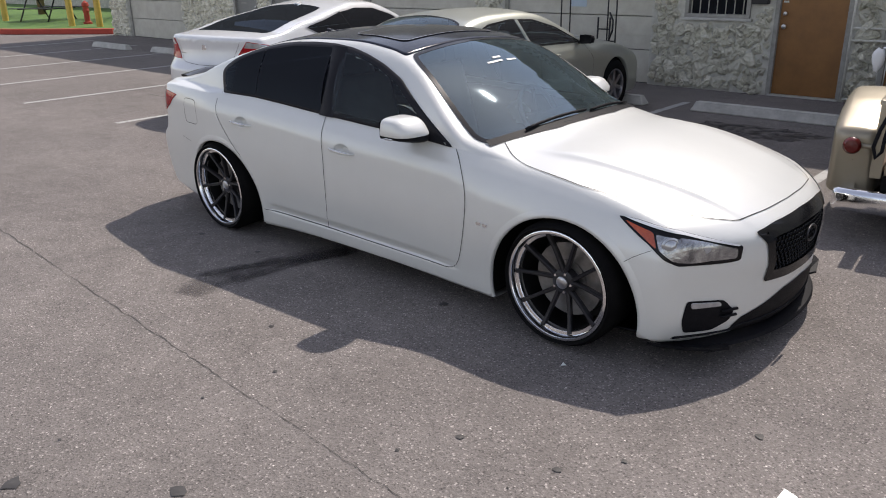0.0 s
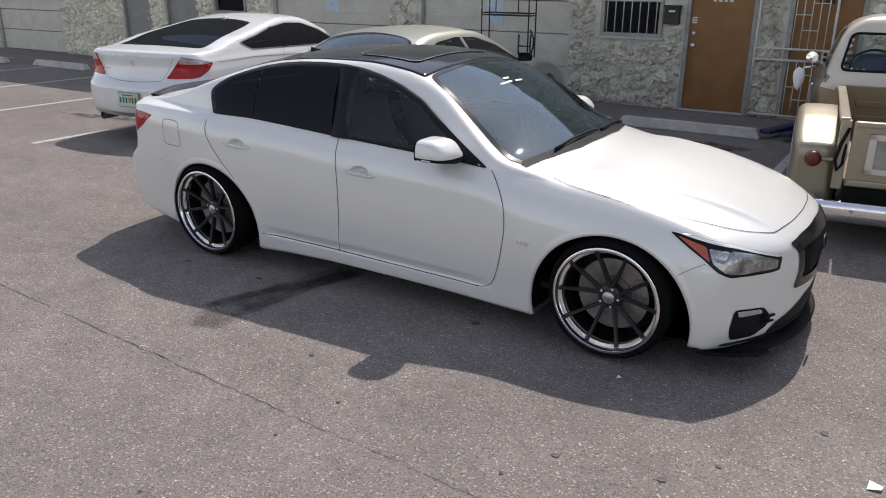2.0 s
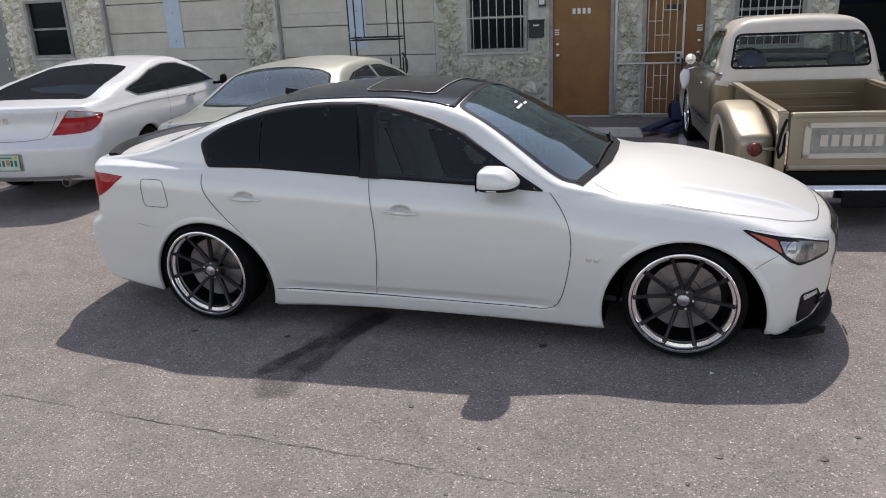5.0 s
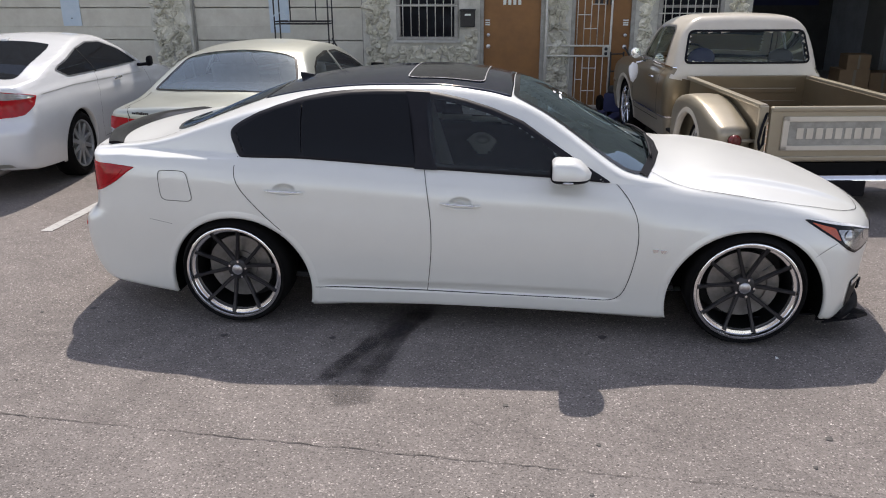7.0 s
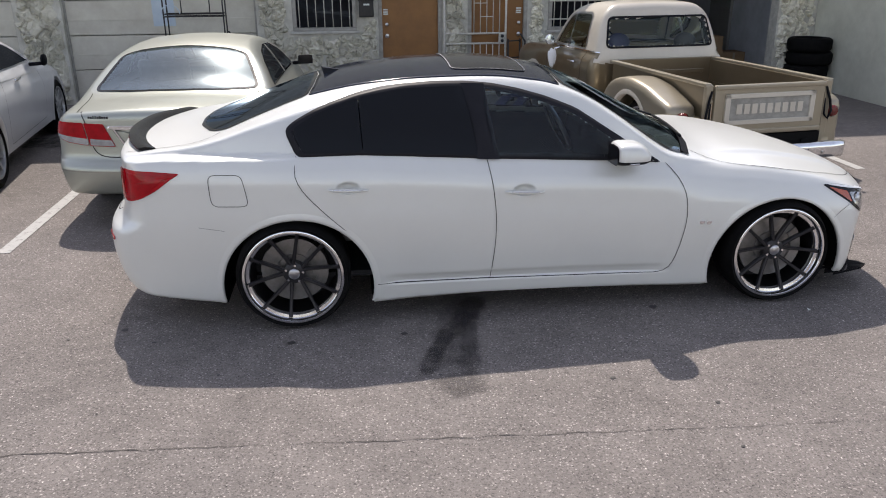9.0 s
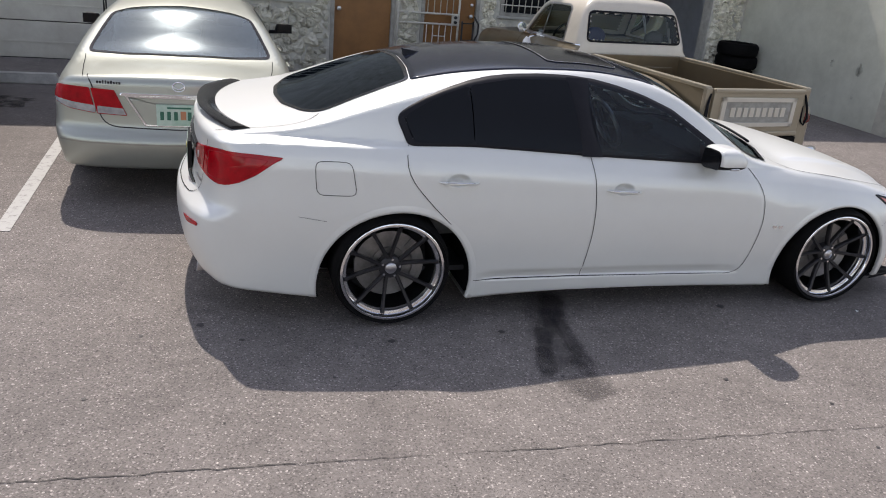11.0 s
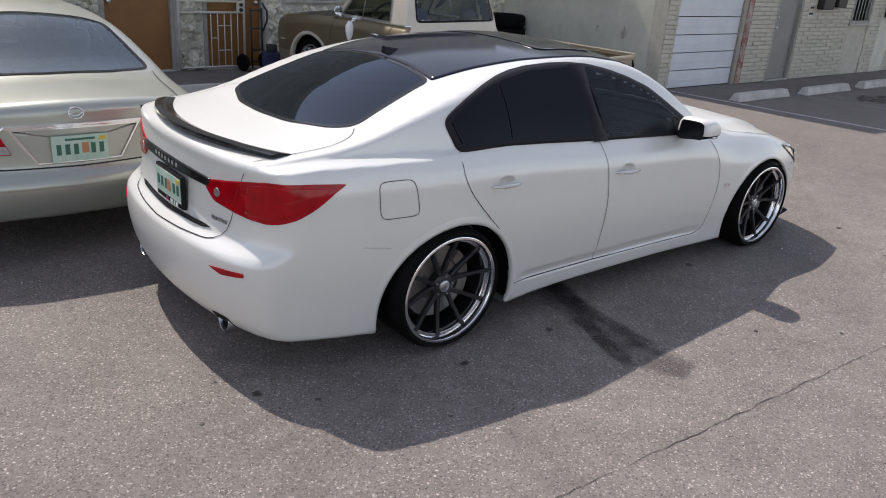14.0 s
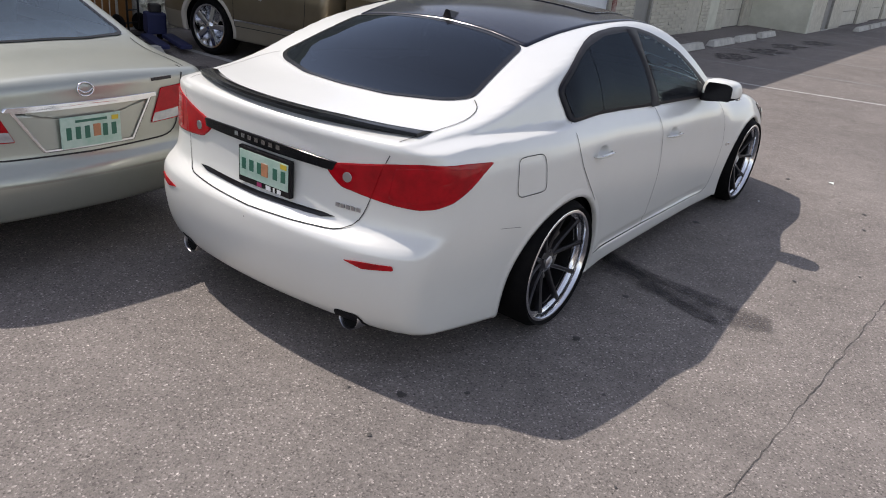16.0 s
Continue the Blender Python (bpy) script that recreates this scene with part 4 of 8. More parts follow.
    flank = spline([(-1.3, 0.5), (-0.8, 0.8), (-0.4, 0.8), (-0.1, 0.5), (0.15, 0.12), (0.3, 0.0), (0.5, 0.0)])

    def W(x, z):
        d = z - belt(x)
        step = np.clip((d + 0.014) / 0.028, 0, 1)
        step = step * step * (3 - 2 * step)
        side = plan(x) + np.where(d < 0, below(d), above(d)) - haunch(x) * step + flank(x) * edge(d) * (1 - step)
        return side - tuck(x) * groove(z - sill(x)) - fender(x) * shoulder(d)

    def T(x, y):
        u = (np.abs(y) - ridge_y(x)) / 0.035
        rise = np.where(u < 0, 1.0 / (1.0 + u * u * 0.05), np.exp(-u * u))
        return zc(x) - crown(x) * (y / 0.8) ** 2 + ridge_h(x) * rise

    rear = spline([(0.1, -0.9), (0.18, -0.985), (0.26, -1.05), (0.36, -1.085), (0.48, -1.10), (0.575, -1.092), (0.605, -1.06), (0.64, -1.02), (0.75, -1.0), (0.85, -0.995), (0.93, -0.99), (1.0, -1.0), (1.2, -0.9)])
    front = spline([(0.1, 3.60), (0.16, 3.66), (0.25, 3.68), (0.4, 3.69), (0.5, 3.70), (0.6, 3.69), (0.68, 3.64), (0.8, 3.5)])
    return Shell(W, T,
                        lambda y, z: front(z) - 0.46 * np.abs(y) ** 2.2,
                        lambda y, z: rear(z) + 0.10 * (y / 0.75) ** 2 + 0.06 * (np.abs(y) / 0.8) ** 8,
                        spline([(-1.2, 0.24), (-0.9, 0.2), (-0.4, 0.15), (0.4, 0.112), (0.7, 0.125), (1.2, 0.135), (1.8, 0.13), (2.45, 0.118), (3.0, 0.15), (3.2, 0.168), (3.3, 0.142), (3.42, 0.10), (3.7, 0.092)], 0.004),
                        (-0.45, 2.95), k=(0.022, 0.05), dense=((-0.33, 0.035, 5.0), (0.4, 0.12, 1.8)))


def sedan():
    car = thing("sedan", "lowered pearl-white sedan with black roof and deep chrome-lipped wheels", "car", at=(0, CX, 0))
    S = sedan_form()
    # outlines on the side, in x and z
    dlo = rounded([(0.055, 0.982), (0.036, 1.03), (0.012, 1.08), (0.005, 1.112), (0.018, 1.136), (0.06, 1.165), (0.15, 1.211), (0.27, 1.253), (0.4, 1.289), (0.52, 1.311), (0.65, 1.325), (0.82, 1.332), (1.0, 1.329), (1.15, 1.315), (1.3, 1.286), (1.46, 1.242), (1.63, 1.177), (1.88, 1.018), (2.12, 0.872), (1.83, 0.893), (1.1, 0.93), (0.4, 0.976)], 0.03, 3)
    glass_rear_q = [(0.098, 0.995), (0.062, 1.06), (0.043, 1.105), (0.06, 1.132), (0.16, 1.187), (0.27, 1.23), (0.397, 1.266), (0.412, 0.992)]
    glass_rear = [(0.417, 0.99), (0.402, 1.268), (0.65, 1.302), (0.985, 1.306), (1.05, 0.95)]
    glass_front = [(1.15, 0.945), (1.085, 1.30), (1.28, 1.27), (1.595, 1.163), (1.845, 1.0), (1.92, 0.905)]
    ws = rounded([(1.57, -0.55), (1.57, -0.3), (1.565, 0.0), (1.57, 0.3), (1.57, 0.55), (1.66, 0.605), (1.96, 0.69), (2.22, 0.755), (2.31, 0.725), (2.39, 0.4), (2.42, 0.0), (2.39, -0.4), (2.31, -0.725), (2.22, -0.755), (1.96, -0.69), (1.66, -0.605)], 0.05)
    rw = rounded([(-0.36, -0.588), (-0.44, -0.5), (-0.53, -0.25), (-0.55, 0.0), (-0.53, 0.25), (-0.44, 0.5), (-0.36, 0.588), (-0.18, 0.562), (0.12, 0.52), (0.15, 0.3), (0.165, 0.0), (0.15, -0.3), (0.12, -0.52), (-0.18, -0.562)], 0.05)
    grille = rounded([(-0.45, 0.622), (-0.3, 0.638), (0, 0.645), (0.3, 0.638), (0.45, 0.622), (0.4, 0.565), (0.375, 0.45), (0.385, 0.375), (0.2, 0.362), (0, 0.36), (-0.2, 0.362), (-0.385, 0.375), (-0.375, 0.45), (-0.4, 0.565)], 0.02)
    dlo_in, ws_in, rw_in, gr_in = inset(dlo, 0.03), inset(ws, 0.02), inset(rw, 0.02), inset(grille, 0.025)
    holes = [lambda x, y, z: inside(dlo_in, x, z) & (np.abs(y) > 0.4), lambda x, y, z: inside(ws_in, x, y) & (z > 0.85), lambda x, y, z: inside(rw_in, x, y) & (z > 0.9),
             lambda x, y, z: inside(gr_in, y, z) & (x > 3.0)]
    seam_r = [(0.055, 0.985), (0.035, 0.93), (0.04, 0.885), (0.08, 0.81), (0.14, 0.74), (0.22, 0.655), (0.31, 0.57), (0.375, 0.49), (0.42, 0.40), (0.44, 0.31), (0.455, 0.235)]
    seam_m = [(1.10, 0.93), (1.125, 0.80), (1.143, 0.65), (1.145, 0.5), (1.135, 0.38), (1.117, 0.235)]
    seam_f = [(2.14, 0.87), (2.2, 0.81), (2.255, 0.71), (2.27, 0.6), (2.262, 0.5), (2.235, 0.36), (2.2, 0.25), (2.165, 0.222), (2.1, 0.22)]
    seam_b = [(0.455, 0.235), (1.117, 0.235), (2.1, 0.22)]
    door_r = seam_r + [(1.117, 0.235)] + seam_m[::-1] + [(0.4, 0.98)]
    door_f = seam_m[::-1] + [(2.14, 0.87)] + seam_f[1:] + [(1.117, 0.235)]
    half = [(2.45, 0.0), (2.42, -0.4), (2.36, -0.66), (2.55, -0.785), (2.9, -0.815), (3.09, -0.773), (3.32, -0.672), (3.42, -0.6), (3.525, -0.47), (3.567, -0.2), (3.575, 0.0)]
    hood = half + flip(half)[1:-1]
    trunk = [(-0.57, 0.0), (-0.5, 0.46), (-0.41, 0.62), (-0.6, 0.66), (-0.8, 0.66), (-1.5, 0.62), (-1.5, -0.62), (-0.8, -0.66), (-0.6, -0.66), (-0.41, -0.62), (-0.5, -0.46)]
    cups = [(0.325, 0.815), (1.305, 0.76)]
    for ux, uz in cups:
        holes.append(lambda x, y, z, ux=ux, uz=uz: (((x - ux) / 0.071) ** 2 + ((z - uz) / 0.038) ** 2 < 1) & (np.abs(y) > 0.6))
    S.build(car, "white_paint", holes, [
        ("rear_door", lambda x, y, z: inside(door_r, x, z) & (y < -0.5), "", "white_paint"), ("front_door", lambda x, y, z: inside(door_f, x, z) & (y < -0.5), "", "white_paint"),
        ("rear_door", lambda x, y, z: inside(door_r, x, z) & (y > 0.5), "", "white_paint"), ("front_door", lambda x, y, z: inside(door_f, x, z) & (y > 0.5), "", "white_paint"),
        ("hood", lambda x, y, z: inside(hood, x, y) & (z > 0.6), "", "white_paint"),
        ("trunk_lid", lambda x, y, z: inside(trunk, x, y) & (z > 0.62) & (z < 1.15), "", "white_paint")],
        260, 280, 90, arches=((0.026, 0.232), (2.852, 0.232)), arch_r=0.434)
    for face, sg in (("near", -1), ("far", 1)):
        S.patch("window_surround", face, dlo, "pillar", car, 0.0065, hole=inset(dlo, 0.035), rim=0.006)
        for q, nm in ((glass_rear_q, "glass_tint"), (glass_rear, "glass_tint"), (glass_front, "glass_front")):
            S.patch("side_window", face, rounded(q, 0.02), nm, car, 0.008)
        S.patch("pillar_cover", face, [(1.045, 0.925), (0.975, 1.318), (1.11, 1.312), (1.172, 0.922)], "pillar", car, 0.0105)
        S.patch("pillar_cover", face, [(1.80, 0.895), (1.80, 1.0), (1.84, 0.985), (2.06, 0.886)], "pillar", car, 0.0105)
        for ln in (seam_r, seam_m, seam_f, seam_b):
            S.seam(face, ln, car)
        for ax in (0.026, 2.852):
            th = np.linspace(radians(-16), radians(196), 70)
            rad = (0.458, 0.434, 0.419)
            rows = [np.stack([ax + r * np.cos(th), np.maximum(0.232 + r * np.sin(th), 0.135)], 1) for r in rad]
            v1, v2, v3 = (S.project(face, q[:, 0], q[:, 1], o) for q, o in zip(rows, (0.0, 0.004, 0.003)))
            v4 = v3 - np.array([0, sg * 0.022, 0])
            n = len(th)
            fc = [(k * n + i, k * n + i + 1, (k + 1) * n + i + 1, (k + 1) * n + i) for k in range(3) for i in range(n - 1)]
            mesh_object("arch_lip", np.concatenate([v1, v2, v3, v4]), fc if sg > 0 else [q[::-1] for q in fc], "white_paint", car, True)
            th = np.linspace(radians(-20), radians(200), 40)
            vv = [(ax + 0.43 * math.cos(a), sg * y, max(0.16, 0.232 + 0.43 * math.sin(a))) for y in (0.86, 0.48) for a in th]
            mesh_object("wheel_well", vv, [(i, i + 1, 40 + i + 1, 40 + i) for i in range(39)] + [tuple(range(40, 80))], "dark_well", car)
        sedan_wheel(car, (0.0, sg * 0.935, 0.3178), sg, 2.0, 8)
        sedan_wheel(car, (2.855, sg * 0.93, 0.318), sg, 1.2, 20)
    S.patch("windshield", "top", ws, "glass", car, 0.003)
    S.patch("windshield_band", "top", ws, "black_gloss", car, 0.004, hole=inset(ws, 0.03))
    S.patch("rear_window", "top", rw, "glass_back", car, 0.003)
    S.patch("grille_frame", "front", grille, "black_gloss", car, 0.006, hole=inset(grille, 0.05))
    # roof, sunroof, aerial
    edge = [(0.17, 0.0), (0.155, -0.3), (0.125, -0.525), (0.45, -0.55), (0.8, -0.565), (1.2, -0.565), (1.42, -0.575), (1.56, -0.585), (1.565, -0.3), (1.56, 0.0)]
    S.patch("roof_panel", "top", rounded(edge + flip(edge)[1:-1], 0.02), "carbon", car, 0.003, (1.0, 0.95, 0.8, 0.6, 0.4, 0.2), "gloss black wrapped roof panel", rim=0.004)
    sun_p = rounded([(0.95, -0.4), (1.0, -0.43), (1.36, -0.43), (1.40, -0.4), (1.40, 0.4), (1.36, 0.43), (1.0, 0.43), (0.95, 0.4)], 0.03)
    S.patch("sunroof", "top", sun_p, "black_gloss", car, 0.007, rim=0.004)
    S.patch("sunroof_trim", "top", sun_p, "alloy", car, 0.0085, hole=inset(sun_p, 0.006))
    fv = [(0.36, 0.0, 1.328), (0.2, 0.028, 1.318), (0.2, -0.028, 1.318), (0.185, 0.0, 1.358), (0.2, 0.014, 1.352), (0.2, -0.014, 1.352)]
    mesh_object("aerial_fin", fv, [(0, 1, 4, 3), (0, 3, 5, 2), (1, 2, 5, 3, 4)], "black_gloss", car)
    # glass edge bands and cowl
    S.patch("rear_window_band", "top", rw, "black_gloss", car, 0.004, hole=inset(rw, 0.022))
    cowl = [(2.265, -0.735), (2.325, -0.55), (2.36, -0.4), (2.385, 0.0), (2.36, 0.4), (2.325, 0.55), (2.265, 0.735), (2.31, 0.75), (2.372, 0.55), (2.425, 0.3), (2.437, 0.0), (2.425, -0.3), (2.372, -0.55), (2.31, -0.75)]
    inner, outer = np.array(cowl[:7]), np.array(cowl[7:][::-1])
    va, vb = S.top(inner[:, 0], inner[:, 1], 0.012), S.top(outer[:, 0], outer[:, 1], 0.006)
    mesh_object("cowl", np.concatenate([va, vb]), [(i, i + 1, 7 + i + 1, 7 + i) for i in range(6)], "black", car, True)
    for a, b in (((2.35, -0.5), (2.375, 0.04)), ((2.385, 0.08), (2.325, 0.6))):
        t = np.linspace(0, 1, 8)
        line = S.top(a[0] + (b[0] - a[0]) * t, a[1] + (b[1] - a[1]) * t, 0.02)
        tube("wiper", line, 0.008, "black", car, 6)
    # lamps, both sides
    tail = [(-0.974, -0.341, 0.846), (-0.964, -0.406, 0.866), (-0.945, -0.507, 0.884), (-0.914, -0.621, 0.906), (-0.856, -0.735, 0.925), (-0.7, -0.81, 0.922), (-0.547, -0.828, 0.912), (-0.606, -0.839, 0.88), (-0.69, -0.839, 0.821), (-0.773, -0.824, 0.777), (-0.831, -0.79, 0.755), (-0.871, -0.74, 0.745), (-0.91, -0.66, 0.749), (-0.938, -0.568, 0.758), (-0.957, -0.481, 0.769), (-0.965, -0.428, 0.775), (-0.971, -0.38, 0.809)]
    lid_part = [(-0.974, -0.345, 0.846), (-0.964, -0.406, 0.863), (-0.945, -0.507, 0.88), (-0.92, -0.60, 0.899), (-0.938, -0.563, 0.762), (-0.957, -0.481, 0.773), (-0.965, -0.428, 0.779), (-0.971, -0.384, 0.809)]
    glow = [(-0.90, -0.64, 0.895), (-0.856, -0.735, 0.91), (-0.7, -0.81, 0.905), (-0.62, -0.83, 0.895), (-0.72, -0.832, 0.82), (-0.8, -0.80, 0.785), (-0.87, -0.735, 0.768), (-0.92, -0.63, 0.772)]
    head = [(3.124, -0.86, 0.708), (3.214, -0.836, 0.702), (3.37, -0.765, 0.669), (3.5, -0.64, 0.62), (3.577, -0.535, 0.581), (3.577, -0.548, 0.517), (3.548, -0.604, 0.514), (3.407, -0.813, 0.522), (3.357, -0.851, 0.549), (3.293, -0.867, 0.604), (3.193, -0.867, 0.664)]
    lens_ = [(3.392, -0.79, 0.643), (3.474, -0.696, 0.618), (3.565, -0.562, 0.572), (3.565, -0.57, 0.53), (3.497, -0.686, 0.534), (3.446, -0.761, 0.532), (3.394, -0.822, 0.541)]
    amber = [(3.164, -0.87, 0.694), (3.25, -0.859, 0.671), (3.301, -0.849, 0.658), (3.325, -0.862, 0.592), (3.253, -0.873, 0.641)]
    bowl = [(3.312, -0.85, 0.652), (3.379, -0.805, 0.641), (3.408, -0.778, 0.63), (3.408, -0.802, 0.56), (3.392, -0.826, 0.54), (3.336, -0.86, 0.588)]
    wedge = [(3.46, -0.714, 0.6), (3.48, -0.69, 0.613), (3.492, -0.68, 0.585), (3.478, -0.705, 0.566)]
    brow = [(3.15, -0.855, 0.706), (3.214, -0.836, 0.7), (3.37, -0.765, 0.667), (3.5, -0.64, 0.618), (3.56, -0.55, 0.588), (3.56, -0.55, 0.581), (3.5, -0.645, 0.609), (3.37, -0.77, 0.657), (3.214, -0.84, 0.69)]
    for sg in (-1, 1):
        fl = (lambda q: q) if sg < 0 else flip
        rc, hc = (-0.3, sg * 0.3), (3.0, sg * 0.4)
        co = lambda pts, c: rounded(corner_outline(fl(pts), *c), 0.012, 3, 0.02)
        tl = S.patch("taillight", rc, co(tail, rc), "red_lens", car, 0.006, label="glossy red wrap-round tail lamp", rim=0.006)
        S.patch("lens", rc, co(glow, rc), "red_lens", tl, 0.0072, rim=0.001)
        S.patch("lens", rc, co(lid_part, rc), "red_lens", tl, 0.0085, rim=0.002)
        t = np.linspace(0, 2 * math.pi, 20, endpoint=False)
        S.patch("reverse_lamp", "rear", np.stack([sg * 0.455 + 0.02 * np.cos(t), 0.82 + 0.02 * np.sin(t)], 1), "alloy", tl, 0.011, rim=0.003)
        hl = S.patch("headlight", hc, co(head, hc), "black_gloss", car, 0.004, label="swept-back clear headlight with amber corner", rim=0.004)
        S.patch("lens", hc, co(lens_, hc), "lamp_bowl", hl, 0.006)
        S.patch("lens", hc, co(bowl, hc), "lamp_bowl", hl, 0.006)
        S.patch("light_guide", hc, co(wedge, hc), "lens", hl, 0.0075)
        S.patch("amber_marker", hc, co(amber, hc), "amber", hl, 0.006)
        S.patch("light_strip", hc, co(brow, hc), "letter_white", hl, 0.0065)
        p0 = S.corner(np.array([corner_outline(fl([(3.372, -0.822, 0.605)]), *hc)[0][0]]), np.array([0.605]), *hc, 0.008)[0]
        pr = lathe("projector", [(0.0, -0.004), (0.022, 0.0), (0.031, 0.008), (0.035, 0.006), (0.042, 0.014)], "lens", hl, 24)
        pr.matrix_basis = Matrix.Translation(p0) @ Matrix.Rotation(radians(90 + sg * 48 if sg > 0 else 42), 4, "Z")
        S.patch("reflector", "rear", rounded([(sg * 0.53, 0.522), (sg * 0.6, 0.53), (sg * 0.722, 0.537), (sg * 0.727, 0.519), (sg * 0.61, 0.504)], 0.006, 3, 0.03), "red_lens", car, 0.006, label="red bumper reflector", rim=0.004)
        S.patch("exhaust_recess", "rear", rounded([(sg * 0.44, 0.205), (sg * 0.465, 0.275), (sg * 0.575, 0.275), (sg * 0.61, 0.2)], 0.02, 3, 0.03), "black", car, 0.002)
        ex = lathe("exhaust_tip", [(0.053, 0.16), (0.053, 0.0), (0.05, -0.004), (0.047, 0.0), (0.044, 0.12), (0.0, 0.12)], "alloy", car, 28, "polished steel exhaust tip")
        lathe("bore", [(0.0, 0.03), (0.046, 0.012)], "dark_well", ex, 20)
        ex.matrix_basis = pose(-0.985, sg * 0.52, 0.236, -6, 0, -90)
        fog = rounded([(sg * 0.757, 0.345), (sg * 0.594, 0.329), (sg * 0.528, 0.262), (sg * 0.54, 0.215), (sg * 0.617, 0.175), (sg * 0.745, 0.182), (sg * 0.765, 0.243)], 0.02, 3, 0.03)
        fg = S.patch("fog_recess", "front", fog, "black", car, 0.003)
        S.patch("fog_lamp", "front", rounded([(sg * 0.74, 0.335), (sg * 0.61, 0.322), (sg * 0.60, 0.3), (sg * 0.735, 0.306)], 0.01, 3, 0.03), "lens", fg, 0.008, rim=0.004)
        for zz in (0.245, 0.275):
            fin_ = S.end(np.array([sg * 0.52, sg * 0.56, sg * 0.6]), np.array([zz, zz, zz]), 1, 0.012)
            tube("fog_fin", fin_, 0.007, "black", fg, 6)
        # mirrors
        bm = bmesh.new()
        bmesh.ops.create_icosphere(bm, subdivisions=4, radius=1.0)
        for v in bm.verts:
            c = v.co
            e = [math.copysign(abs(c[i]) ** 0.5, c[i]) for i in range(3)]
            zz = e[2] * 0.072 * (1.0 if e[2] > 0 else 0.85)
            xx = e[0] * (0.062 if e[0] < 0 else 0.135 * (1 - 0.38 * max(0, e[2]) - 0.16 * max(0, e[1])))
            v.co = (1.85 + xx * 1.08, sg * (0.945 + e[1] * 0.11 * (1 - 0.08 * e[2])), 0.957 + zz * (1 - 0.16 * e[1]) + 0.012 * e[1])
        def cut_copy(planes):
            b = bm.copy()
            for co, no in planes:
                bmesh.ops.bisect_plane(b, geom=b.verts[:] + b.edges[:] + b.faces[:], plane_co=co, plane_no=no, clear_outer=True)
            bmesh.ops.recalc_face_normals(b, faces=b.faces)
            return b
        zc_, xc_ = (0, 0, 0.936), (1.79, 0, 0)
        mr = part("wing_mirror", cut_copy([(zc_, (0, 0, -1)), (xc_, (-1, 0, 0))]), "white_paint", car, "white mirror cap with black housing", True)
        part("underside", cut_copy([(zc_, (0, 0, 1)), (xc_, (-1, 0, 0))]), "black", mr, "", True)
        part("housing", cut_copy([(xc_, (1, 0, 0))]), "black", mr, "", True)
        bm.free()
        gl = rounded([(-0.085, -0.048), (0.085, -0.044), (0.088, 0.046), (-0.07, 0.05)], 0.02, 4, 0.05)
        gv = [(1.7815, sg * (0.945 + p[0]), 0.957 + p[1] * 1.08) for p in gl]
        mesh_object("mirror_glass", gv, [tuple(range(len(gv)))], "black_gloss", mr)
        tube("stalk", [(1.86, sg * 0.9, 0.915), (1.87, sg * 0.86, 0.9), (1.88, sg * 0.79, 0.895)], 0.024, "black", mr, 10)
        box("turn_signal", (1.845, sg * 1.045 - 0.014, 0.918), (1.9, sg * 1.045 + 0.002, 0.931), "lens", mr, 0.004)
        # handles
        face = "near" if sg < 0 else "far"
        for ux, uz in cups:
            t = np.linspace(0, 2 * math.pi, 28, endpoint=False)
            h = S.patch("door_handle", face, np.stack([ux + 0.092 * np.cos(t), uz + 0.05 * np.sin(t)], 1), "white_paint", car, 0.0016,
                        (1.0, 0.9, 0.8, 0.72, 0.66, 0.6, 0.5, 0.35, 0.2), dish=0.034, label="white pull handle over a hollow", bowl=0.74)
            xs = np.linspace(ux - 0.112, ux + 0.112, 15)
            zs = uz - 0.008 - 0.045 * (xs - ux)
            off = 0.026 * np.clip(1.0 - np.abs(np.linspace(-1, 1, 15)) ** 5, 0.1, 1.0)
            mid = S.side(xs, zs, sg, 0.0) + np.array([0.0, sg, 0.0]) * off[:, None]
            ring_, n = [], 8
            for p, q in zip(mid, np.linspace(-1, 1, 15)):
                hz, hy = 0.0105 * (1 - 0.72 * abs(q) ** 3), 0.009 * (1 - 0.6 * abs(q) ** 3)
                ring_ += [(p[0], p[1] + hy * math.cos(2 * math.pi * k / n), p[2] + hz * math.sin(2 * math.pi * k / n)) for k in range(n)]
            mesh_object("grip", ring_, [(i * n + k, i * n + (k + 1) % n, (i + 1) * n + (k + 1) % n, (i + 1) * n + k) for i in range(14) for k in range(n)] + [tuple(range(n)), tuple(range(14 * n, 15 * n))], "white_paint", h, True)
            tube("chrome_strip", mid[2:-2] + np.array([0, sg * 0.007, 0.0055]), 0.0026, "chrome", h, 6)
        bars = rounded([(2.345, 0.536), (2.35, 0.519), (2.372, 0.519), (2.378, 0.536)], 0.002, 2, 0.02)
        S.patch("fender_badge", face, bars, "chrome", car, 0.004, label="small chrome fender badge", rim=0.003)
        S.patch("fender_badge", face, [(p[0] + 0.042, p[1] - 0.002) for p in bars], "chrome", car, 0.004, label="small chrome fender badge", rim=0.003)
        S.seam(face, [(-0.49, 0.618), (-0.42, 0.608), (-0.35, 0.597)], car, width=0.0016)
        S.seam(face, [(3.17, 0.50), (3.22, 0.545), (3.3, 0.585)], car, width=0.0022)
        S.seam("top", [(2.33, sg * 0.66), (2.45, sg * 0.745), (2.58, sg * 0.788), (2.75, sg * 0.808), (2.9, sg * 0.813), (3.09, sg * 0.773), (3.32, sg * 0.672), (3.42, sg * 0.6), (3.525, sg * 0.47), (3.555, sg * 0.3), (3.567, sg * 0.2), (3.575, 0.0)], car)
